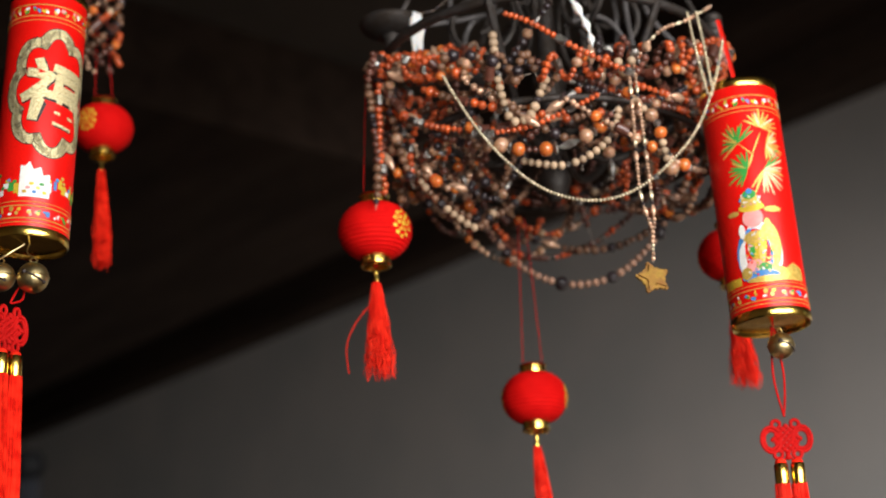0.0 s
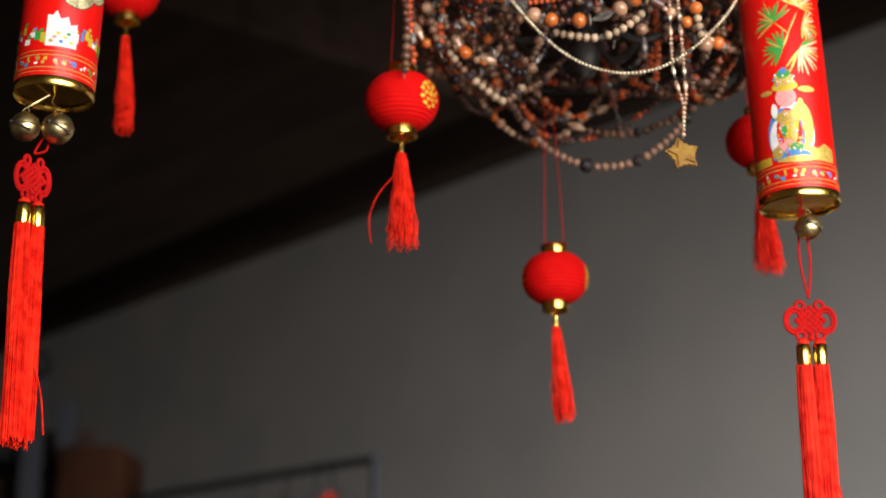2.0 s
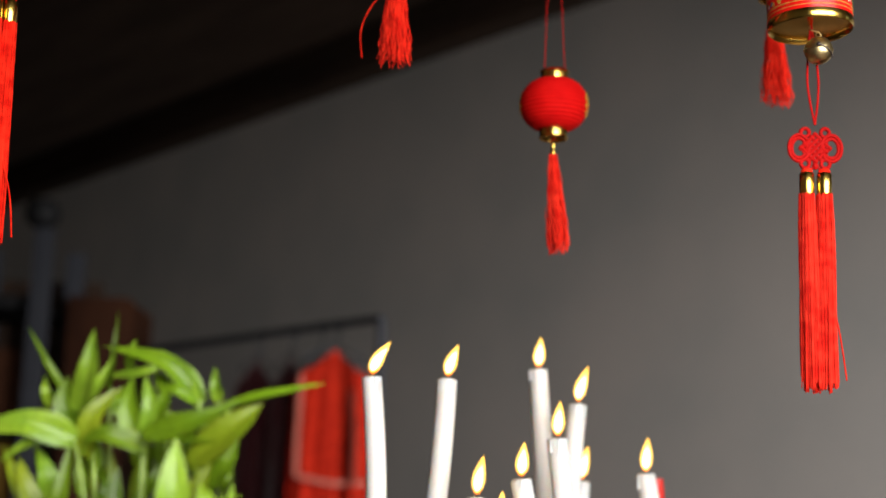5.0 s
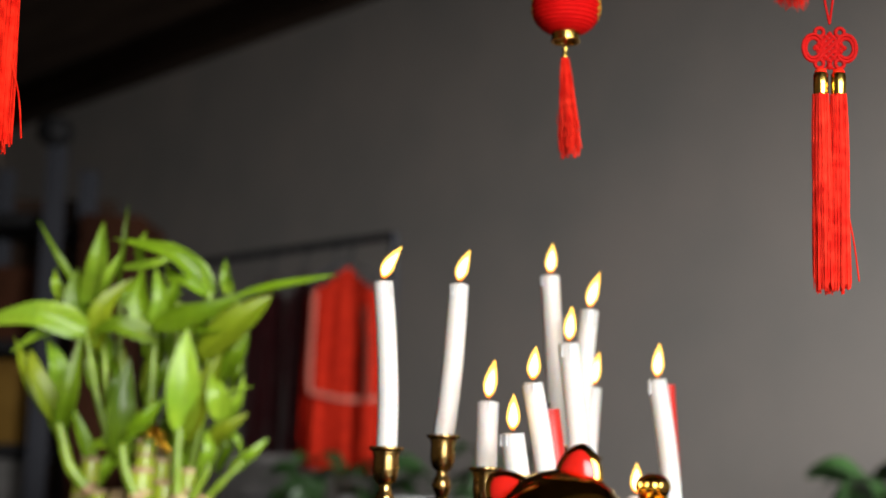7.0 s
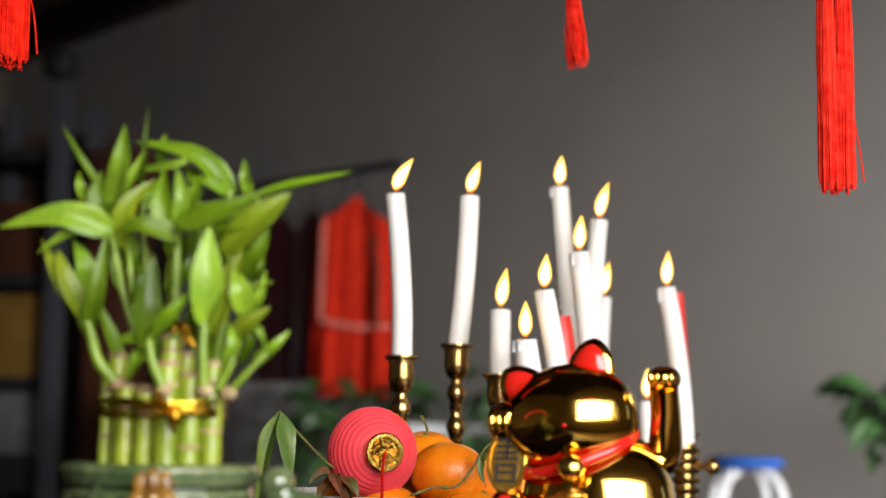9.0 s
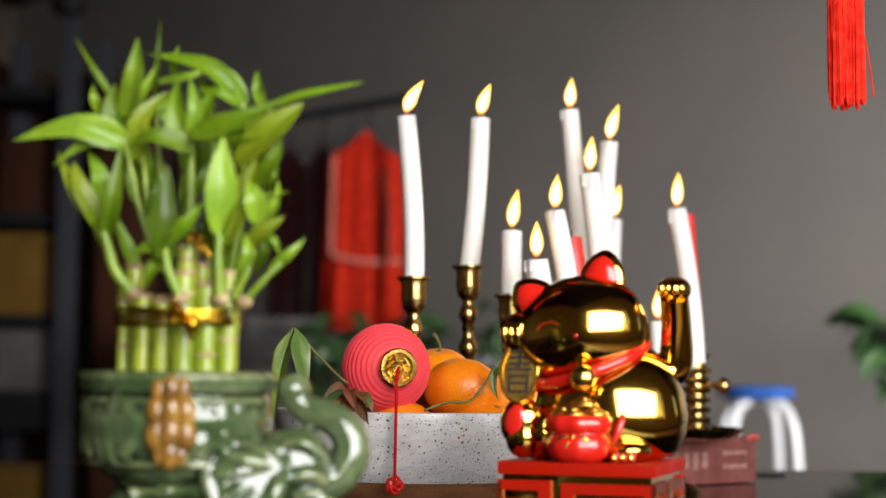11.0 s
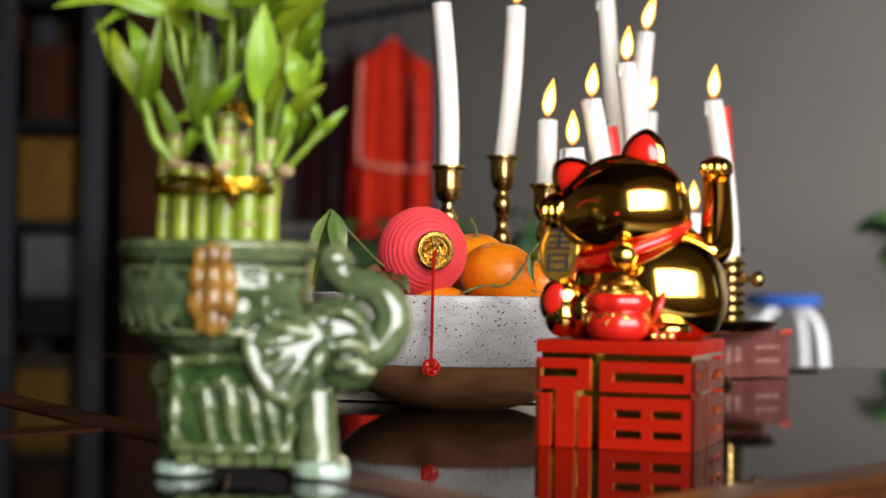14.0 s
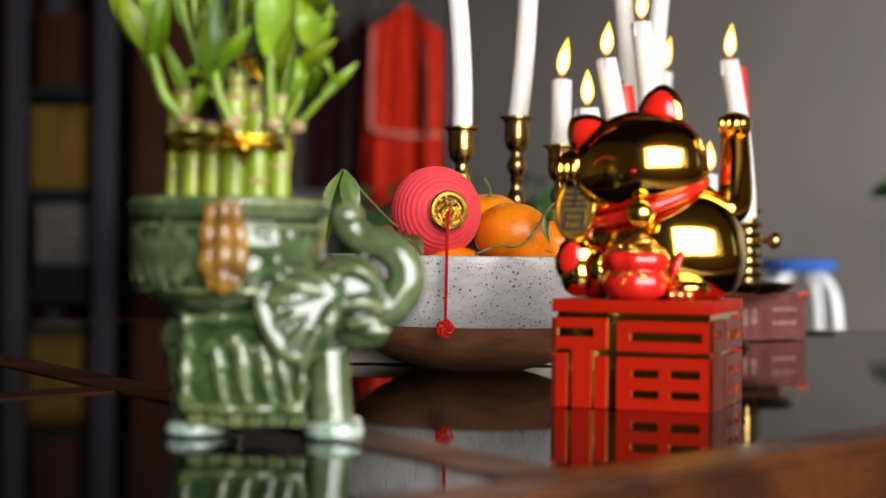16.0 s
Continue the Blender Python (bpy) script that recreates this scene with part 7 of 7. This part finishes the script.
for dx in (-0.004, 0.004):
    necklace(curve([(0.254 + dx * 0.6, 1.322, 1.722), (0.256 + dx, 1.318, 1.65), (0.258 + dx * 1.3, 1.318, 1.58), (0.262 + dx * 0.6, 1.32, 1.548), (0.2625, 1.322, 1.54)], 8),
             [("rosebead", 0.0021, "ball", 7), ("seed", 0.0023, "long", 1), ("dark", 0.002, "ball", 1), ("rosebead", 0.0026, "long", 1)], "doubled strand of rose glass beads above star pendant", True)
necklace([(0.2625, 1.322, 1.54), (0.261, 1.323, 1.515), (0.2605, 1.324, 1.507)], [("rosebead", 0.0024, "ball", 3), ("seed", 0.002, "ball", 2)], "short tail of rose glass beads over star pendant", True)
necklace(curve([(0.26, 1.325, 1.722), (0.285, 1.322, 1.75), (0.315, 1.33, 1.765), (0.345, 1.35, 1.79)], 6), [("rosebead", 0.0024, "ball", 5), ("seed", 0.002, "long", 1)], "strand of pale rose glass beads along the hoop", True)
for x0, x1 in ((0.325, 0.333), (0.316, 0.328)):
    necklace(curve([(x0, 1.332, 1.775), (x0 + 0.004, 1.325, 1.73), (x1, 1.323, 1.678)], 6), [("seed", 0.00175, "ball", 9)], "hanging end of champagne seed beads", True)
star = []
for i in range(10):
    a = math.pi / 2 + i * math.pi / 5 + 0.2
    for d, q in (((-0.14, 0.0165), (0, 0.0175), (0.14, 0.0165)) if i % 2 == 0 else ((0, 0.0098),)):
        star.append((q * math.cos(a + d), q * math.sin(a + d)))
solid("star_pendant", G().prism(star, 0.008, bev=0.0026, m=Matrix.Translation((0.2585, 1.328, 1.491)) @ pose(0, 0, 0, 78, 0, 12)), M["star"], "dull gold star pendant hanging on a bead strand", "pendant")
necklace(curve([(0.07, 1.60, 1.735), (0.082, 1.615, 1.70), (0.10, 1.622, 1.662), (0.122, 1.624, 1.628), (0.148, 1.624, 1.601), (0.19, 1.62, 1.5815), (0.232, 1.612, 1.581), (0.265, 1.605, 1.596), (0.3, 1.6, 1.632), (0.33, 1.6, 1.69)], 8),
         [("rosewood", 0.0046, "ball", 7), ("dark", 0.0088, "ball", 1), ("rosewood", 0.0046, "ball", 5), ("dark", 0.0066, "ball", 1)], "strand of wooden beads with large dark beads", True)
necklace(curve([(0.13, 1.315, 1.775), (0.155, 1.303, 1.758), (0.195, 1.298, 1.728), (0.235, 1.3, 1.705), (0.256, 1.31, 1.70)], 8), [("coral", 0.0034, "ball", 10), ("silver", 0.0042, "drum", 1)], "strand of coral beads with tarnished silver drums", True)
necklace(curve([(0.105, 1.34, 1.655), (0.15, 1.325, 1.655), (0.19, 1.318, 1.668), (0.222, 1.318, 1.684)], 8), [("silver", 0.004, "drum", 1), ("coral", 0.003, "ball", 13), ("silver", 0.0036, "drum", 1), ("coral", 0.003, "ball", 12)], "strand of small coral beads across the front", True)
necklace(curve([(0.118, 1.33, 1.762), (0.119, 1.324, 1.735), (0.122, 1.322, 1.70), (0.132, 1.322, 1.662), (0.15, 1.322, 1.664), (0.162, 1.326, 1.69), (0.172, 1.332, 1.715)], 7), [("cream", 0.0049, "ball", 5), ("dark", 0.0036, "ball", 1), ("cream", 0.0046, "ball", 4), ("silver", 0.003, "ball", 1)], "strand of cream wooden beads in a loop", True)
necklace(curve([(0.088, 1.335, 1.665), (0.11, 1.325, 1.642), (0.14, 1.318, 1.628), (0.18, 1.315, 1.628), (0.215, 1.317, 1.645), (0.235, 1.322, 1.668)], 7), [("amberbead", 0.0074, "ball", 1), ("silver", 0.0078, "disc", 1), ("silver", 0.0045, "long", 1), ("agate", 0.0080, "ball", 1), ("silver", 0.006, "disc", 1), ("amberbead", 0.0074, "ball", 1), ("maroonbead", 0.0035, "ball", 2)], "strand of orange stones and silver discs", True)
necklace(curve([(0.14, 1.34, 1.625), (0.18, 1.325, 1.612), (0.21, 1.322, 1.622), (0.232, 1.325, 1.645), (0.24, 1.33, 1.675)], 7), [("cream", 0.0042, "ball", 6), ("silver", 0.003, "ball", 1)], "strand of pale wooden beads under orange stones", True)
necklace(curve([(0.235, 1.335, 1.71), (0.26, 1.325, 1.672), (0.275, 1.32, 1.65), (0.282, 1.325, 1.615), (0.292, 1.34, 1.60)], 7), [("agate", 0.0075, "ball", 1), ("silver", 0.004, "ball", 1), ("amberbead", 0.0065, "ball", 1), ("cream", 0.004, "ball", 3)], "short strand of agate and orange beads", True)
necklace(curve([(0.025, 1.44, 1.67), (0.045, 1.43, 1.63), (0.075, 1.43, 1.60), (0.095, 1.44, 1.592), (0.115, 1.46, 1.62)], 7), [("cream", 0.0046, "ball", 5), ("wood", 0.0042, "ball", 2), ("dark", 0.005, "ball", 1)], "looped strand of pale wooden beads", True)
necklace(curve([(0.02, 1.45, 1.69), (0.05, 1.46, 1.645), (0.085, 1.47, 1.615), (0.12, 1.49, 1.625), (0.15, 1.52, 1.66)], 7), [("wood", 0.0042, "ball", 6), ("dark", 0.0055, "ball", 1)], "looped strand of brown wooden beads", True)

necklace(curve([(0.004, 1.47, 1.842), (0.03, 1.465, 1.852), (0.06, 1.46, 1.858), (0.085, 1.46, 1.885)], 7), [("maroonbead", 0.0017, "ball", 1), ("dark", 0.0015, "long", 2), ("silver", 0.0016, "ball", 1)], "thin strand of tiny dark beads at the drip pan", True, gap=0.004)

# the mass of strands wound over the frame
KINDS = (
    ([("coral", 0.0032, "ball", 9), ("silver", 0.0038, "drum", 1)], "strand of orange coral beads wound over iron"),
    ([("wood", 0.0040, "ball", 7), ("dark", 0.0052, "ball", 1)], "strand of brown wooden beads wound over iron"),
    ([("maroonbead", 0.0038, "ball", 5), ("wood", 0.0040, "ball", 4), ("dark", 0.0036, "ball", 2)], "strand of dark brown wooden beads wound over iron"),
    ([("maroonbead", 0.0034, "ball", 6), ("coral", 0.0034, "ball", 3), ("silver", 0.0035, "ball", 1)], "strand of brown and coral beads wound over iron"),
    ([("rosebead", 0.0030, "ball", 6), ("amberbead", 0.0052, "ball", 1), ("silver", 0.0046, "disc", 1)], "strand of rose glass and orange stones"),
    ([("dark", 0.0036, "ball", 5), ("agate", 0.0052, "ball", 1), ("silver", 0.0032, "long", 1)], "strand of dark beads with agate stones"),
    ([("coral", 0.0038, "ball", 3), ("wood", 0.0036, "ball", 3), ("maroonbead", 0.0044, "drum", 1)], "strand of mixed coral and wooden beads"),
)
for i in range(34):
    pat, lab = KINDS[(i * 3 + i // 7) % 7]
    a0 = (i * 47) % 360 + rnd.uniform(-15, 15)
    z0, z1 = rnd.uniform(1.67, 1.80), rnd.uniform(1.67, 1.79)
    r0, r1 = rnd.uniform(0.14, 0.20), rnd.uniform(0.12, 0.20)
    sag = min(rnd.uniform(0.02, 0.11), min(z0, z1) - 1.62)
    necklace(drape(a0, a0 + rnd.uniform(35, 120), z0, z1, max(sag, 0.01), r0, r1), pat, lab, jitter=0.0012)
for i in range(14):
    pat, lab = KINDS[(0, 3, 6, 0, 1)[i % 5]]
    a0 = i * 360 / 14 + rnd.uniform(-10, 10)
    pts = [on_ring(a0 + 34 * u, RING - 0.004 + (0.010 + 0.004 * (i % 3)) * math.cos(26 * u + i), 1.797 - 0.085 * max(0.0, -math.sin(radians(a0 + 34 * u))) ** 1.3 + (0.012 + 0.003 * (i % 2)) * math.sin(26 * u + i)) for u in [k / 50 for k in range(51)]]
    necklace(pts, pat, lab)
for i in range(16):
    pat, lab = KINDS[(i * 2 + 1) % 7]
    a = (i * 73) % 360
    q = rnd.uniform(0.05, 0.17)
    p = on_ring(a, q, rnd.uniform(1.73, 1.79))
    e = on_ring(a + rnd.uniform(-14, 14), q * rnd.uniform(0.9, 1.1), rnd.uniform(1.62, 1.68))
    necklace(curve([p, (p + e) / 2 + Vector((rnd.uniform(-0.01, 0.01), rnd.uniform(-0.01, 0.01), 0)), e], 6), pat, lab, jitter=0.0015)
# strands hanging down below the drip pan and looped low at the sides
for i in range(8):
    pat, lab = KINDS[(2, 0, 1, 5, 3, 4)[i % 6]]
    x, y = -0.010 + 0.009 * (i % 4) + rnd.uniform(-0.003, 0.003), 1.42 + 0.04 * (i // 4) + rnd.uniform(-0.01, 0.01)
    z1 = rnd.uniform(1.605, 1.68)
    necklace(curve([(x + 0.004, y, 1.785), (x - 0.002, y - 0.006, 1.74), (x + rnd.uniform(-0.004, 0.006), y, (1.74 + z1) / 2), (x + rnd.uniform(0, 0.02), y, z1)], 6), pat, lab, jitter=0.0012)
for i in range(6):
    pat, lab = KINDS[(1, 2, 4, 2, 5, 1)[i % 6]]
    x, z, w = 0.0 + 0.018 * i, 1.685 - 0.004 * i + rnd.uniform(-0.012, 0.012), rnd.uniform(0.05, 0.09)
    dip = rnd.uniform(0.03, 0.055)
    necklace(curve([(x - 0.012, 1.43, z + 0.02), (x + 0.2 * w, 1.425, z - 0.8 * dip), (x + 0.6 * w, 1.43, z - dip), (x + w, 1.445, z + 0.01)], 6), pat, lab, jitter=0.001)
for i in range(5):
    pat, lab = KINDS[(0, 6, 3, 0)[i % 4]]
    pts = [(0.012 + 0.09 * u + 0.012 * math.cos(21 * u + i), 1.435 - 0.05 * u + 0.01 * math.sin(17 * u + i), 1.772 - 0.012 * u + 0.015 * math.sin(21 * u + 1.7 * i)) for u in [k / 36 for k in range(37)]]
    necklace(pts, pat, lab)
for i in range(6):
    pat, lab = KINDS[(i * 2) % 7]
    z = 1.87 + 0.02 * i
    pts = [(-0.356 + 0.024 * math.cos(9 * u + i), 1.62 + 0.024 * math.sin(9 * u + i), 1.885 + 0.22 * u) for u in [k / 40 for k in range(41)]]
    necklace(pts, pat, "bead strand wound in a hanging column", jitter=0.002, group="bead strands in a column")


# ---- back of the room ----
def houseplant(x, y, z0, z1, spread, n, size, label):
    t = thing("potted_plant", label, "plant", Matrix.Translation((x, y, -0.012)))
    part("pot", G().lathe([(0, 0), (0.1, 0), (0.13, 0.2), (0.14, 0.24), (0.15, 0.25), (0.15, 0.28), (0.135, 0.28), (0.125, 0.24), (0, 0.24)], 28), M["terracotta"], t)
    r = random.Random(int(100 * (x + 3)))
    for i in range(7):
        a = i * 0.9
        part("stem", G().tube(curve([(0.02 * math.cos(a), 0.02 * math.sin(a), 0.22), (0.06 * math.cos(a), 0.06 * math.sin(a), 0.5), (spread * 0.6 * math.cos(a), spread * 0.6 * math.sin(a), (z0 + z1) / 2)], 6), 0.0025, 6), M["leafdark"], t)
    g = G()
    for i in range(n):
        a, q, z = r.uniform(0, 6.28), spread * math.sqrt(r.random()), r.uniform(z0, z1)
        b = Vector((0.3 * q * math.cos(a), 0.3 * q * math.sin(a), z))
        e = Vector((q * math.cos(a), q * math.sin(a), z + r.uniform(-0.05, 0.03)))
        d = (e - b).normalized() * size * r.uniform(0.7, 1.2)
        leaf(g, [e - d * 0.1, e + d * 0.5 + Vector((0, 0, 0.027)), e + d + Vector((0, 0, -0.036))], size * 0.6, r.uniform(-0.7, 0.7), face=(r.uniform(-0.4, 0.4), -0.5, 0.8))
    ob = part("foliage", g, M["leafdark"], t, "dense dark green leaves")
    ob["kind"] = "stuff"


houseplant(1.54, 6.206, 0.955, 1.14, 0.153, 28, 0.21, "dark green leafy plant in a terracotta pot")
houseplant(-0.617, 7.556, 0.706, 1.075, 0.306, 60, 0.162, "dark green leafy plant below the clothes rack")
houseplant(0.076, 7.196, 0.814, 1.138, 0.18, 40, 0.144, "small dark green plant before grey wall")


def shelf_unit():
    t = thing("shelf_unit", "grey steel shelving with dark boards and cartons", "shelf")
    for x in (-3.065, -2.546):
        for y in (9.086, 9.806):
            part("post", G().box((x - 0.054, y - 0.036, -0.012), (x + 0.054, y + 0.036, 2.866), bev=0.005), M["steel"], t)
    for z in (1.723, 1.138, 0.562, 0.14, 2.452):
        part("board", G().box((-3.007, 9.131, z - 0.036), (-2.604, 9.761, z + 0.036), bev=0.005), M["black"], t)
    part("finial", G().lathe([(0.036, 2.866), (0.09, 2.902), (0.108, 2.956), (0.081, 3.028), (0, 3.046)], 16, m=Matrix.Translation((-2.57, 9.086, 0))).tube([(-2.546, 9.086, 2.812), (-2.57, 9.086, 2.902)], 0.036, 8), M["black"], t, "dark rounded post cap")


shelf_unit()
for a, b, k, lab in (((-2.996, 9.14, 1.176), (-2.633, 9.626, 1.642), "carton", "yellow brown carton standing on steel shelf"), ((-2.975, 9.14, 0.598), (-2.633, 9.626, 0.742), "black", "flat black box on lowest steel shelf"),
                     ((-2.966, 9.158, 0.744), (-2.642, 9.626, 1.084), "greybox", "grey carton stacked on a black box"), ((-2.975, 9.176, 1.761), (-2.633, 9.626, 2.182), "cabinet", "dark brown wooden box on upper steel shelf")):
    t = thing("storage_box", lab, "box", group="boxes on the shelf")
    part("body", G().box(a, (b[0], b[1], b[2] - 0.007), bev=0.007), M[k], t)
    part("lid", G().box((a[0] - 0.005, a[1] - 0.005, b[2] - 0.06), (b[0] + 0.005, b[1] + 0.005, b[2]), bev=0.004), M[k], t)


def cabinet(name, a, b, label, doors):
    t = thing(name, label, "cabinet")
    part("body", G().box(a, b, bev=0.006), M["cabinet"], t)
    w = (b[0] - a[0]) / doors
    for i in range(doors):
        d = part("door", G().box((a[0] + i * w + 0.008, a[1] - 0.016, a[2] + 0.06), (a[0] + (i + 1) * w - 0.008, a[1] - 0.001, b[2] - 0.03), bev=0.004), M["cabinet"], t)
        part("handle", G().ball((a[0] + i * w + (0.03 if i else w - 0.03), a[1] - 0.026, (a[2] + b[2]) / 2), 0.011, 10, 8), M["brass"], d)


cabinet("wooden_cabinet", (-2.48, 9.446, -0.012), (-2.129, 10.166, 2.542), "tall narrow dark red-brown wooden cabinet", 1)
cabinet("wooden_cabinet", (-4.757, 9.266, -0.012), (-3.137, 10.166, 2.722), "wide dark brown wooden cabinet beside steel shelf", 2)
screen = thing("dark_screen", "dark boarded panel behind steel shelving", "panel")
for i in range(4):
    part("board", G().box((-3.119 + 0.176 * i, 9.986, -0.012), (-2.948 + 0.176 * i, 10.04, 2.722), bev=0.005), M["timber"], screen)
part("batten", G().box((-3.119, 10.041, 0.922), (-2.417, 10.076, 1.03), bev=0.004), M["timber"], screen)


def rack():
    t = thing("clothes_rack", "dark metal clothes rack before the grey wall", "clothes rack")
    a, b = Vector((-2.145, 9.734, 2.254)), Vector((-0.527, 8.157, 2.254))
    part("rail", G().tube([a, b], 0.0215, 10), M["steel"], t)
    for p in (a, b):
        part("upright", G().tube([(p.x, p.y, 0.03), p], 0.0235, 10), M["steel"], t)
        part("foot", G().box((-0.036, -0.4, -0.012), (0.036, 0.4, 0.063), bev=0.01, m=Matrix.Translation((p.x, p.y, 0)) @ Matrix.Rotation(radians(-44), 4, "Z")), M["iron"], t)
    return a, b


RA, RB = rack()


def garment(f, w, z0, z1, m, turn, label, trim):
    p = RA.lerp(RB, f)
    t = thing("garment", label, "garment", Matrix.Translation((p.x, p.y, 0)) @ Matrix.Rotation(radians(turn), 4, "Z"), group="clothes on the rack")
    part("hanger", G().tube(curve([(0, 0, 2.281), (0.027, 0, 2.263), (0, 0, z1 + 0.036), (-w * 0.4, 0, z1 - 0.054), (w * 0.4, 0, z1 - 0.054), (0, 0, z1 + 0.036)], 5), 0.0054, 6), M["steel"], t)
    vs, fs = [], []
    nx, nz = 25, 18
    for side in (-1, 1):
        for j in range(nz):
            v = j / (nz - 1)
            z = z1 - (z1 - z0) * v
            half = w * 0.5 * (0.5 + 0.5 * min(1, v * 12) ** 0.6) * (1 + 0.06 * v)
            for i in range(nx):
                u = 2 * i / (nx - 1) - 1
                x = half * u
                y = side * (0.054 + 0.036 * v) * math.sqrt(max(0, 1 - u * u)) + 0.025 * v * math.sin(9 * u + 1.3 * side) + 0.011 * math.sin(17 * u + 5 * v)
                vs.append((x, y, z - 0.09 * abs(u) * (1 - v) ** 4))
    for s in range(2):
        o = s * nx * nz
        for j in range(nz - 1):
            for i in range(nx - 1):
                q = (o + j * nx + i, o + j * nx + i + 1, o + (j + 1) * nx + i + 1, o + (j + 1) * nx + i)
                fs.append(q if s else q[::-1])
    part("cloth", G().add(vs, fs), M[m], t, smooth=80)
    if trim:
        line = lambda pts: part("piping", G().tube(curve(pts, 6), 0.0145, 6), M["cloth_pale"], t, "pale trim")
        h = z1 - z0
        line([(-0.42 * w, -0.054, z1 - 0.144), (-0.44 * w, -0.081, z1 - 0.4 * h), (-0.44 * w, -0.09, z1 - 0.62 * h)])
        line([(-0.44 * w, -0.09, z1 - 0.63 * h), (0, -0.1116, z1 - 0.66 * h), (0.46 * w, -0.081, z1 - 0.65 * h)])
        line([(0.22 * w, -0.09, z1 - 0.2 * h), (0.26 * w, -0.1044, z1 - 0.4 * h), (0.27 * w, -0.1008, z1 - 0.64 * h)])


garment(0.84, 0.405, 1.075, 2.119, "cloth_red", 12, "bright red jacket with pale piping on the rack", True)
garment(0.785, 0.198, 1.102, 2.092, "cloth_maroon", 20, "dark maroon garment beside the red jacket", False)
garment(0.68, 0.18, 1.102, 2.11, "cloth_maroon", 10, "dark maroon garment hanging on the rack", False)
garment(0.55, 0.234, 1.102, 2.11, "cloth_maroon", 10, "maroon garment hanging deeper on the rack", False)


def stool():
    t = thing("stool", "tall stool with blue seat and white tube legs", "stool", Matrix.Translation((0.985, 6.602, 0)))
    part("seat", G().lathe([(0, 0.775), (0.126, 0.775), (0.149, 0.784), (0.157, 0.800), (0.148, 0.820), (0.108, 0.827), (0, 0.825)], 36), M["blue"], t, "blue padded seat")
    for a in (-0.5, 0.9, 2.4, 4.0):
        c, s = math.cos(a), math.sin(a)
        part("leg", G().tube(curve([(0.054 * c, 0.054 * s, 0.764), (0.117 * c, 0.117 * s, 0.743), (0.162 * c, 0.162 * s, 0.634), (0.185 * c, 0.185 * s, 0.3), (0.21 * c, 0.21 * s, 0.0)], 6), 0.02, 10), M["white"], t, "white tube leg")


stool()


def side_table():
    t = thing("side_table", "white table standing before the grey wall", "table", Matrix.Translation((-0.221, 7.916, 0)))
    part("top", G().box((-0.468, -0.27, 0.877), (0.36, 0.27, 0.94), bev=0.009), M["white"], t)
    for x in (-0.414, 0.306):
        for y in (-0.216, 0.216):
            part("leg", G().box((x - 0.027, y - 0.027, -0.012), (x + 0.027, y + 0.027, 0.877), bev=0.004), M["white"], t)


side_table()
storage_bin = thing("storage_bin", "tall grey bin with a lid under the hanging clothes", "bin")
part("body", G().box((-1.337, 8.096, -0.012), (-0.977, 8.636, 1.075), bev=0.014), M["greybox"], storage_bin)
part("lid", G().box((-1.346, 8.087, 1.077), (-0.968, 8.645, 1.138), bev=0.014), M["greybox"], storage_bin)
part("handle", G().tube(curve([(-1.229, 8.083, 0.922), (-1.211, 8.06, 0.922), (-1.103, 8.06, 0.922), (-1.085, 8.083, 0.922)], 4), 0.009, 8), M["steel"], storage_bin)
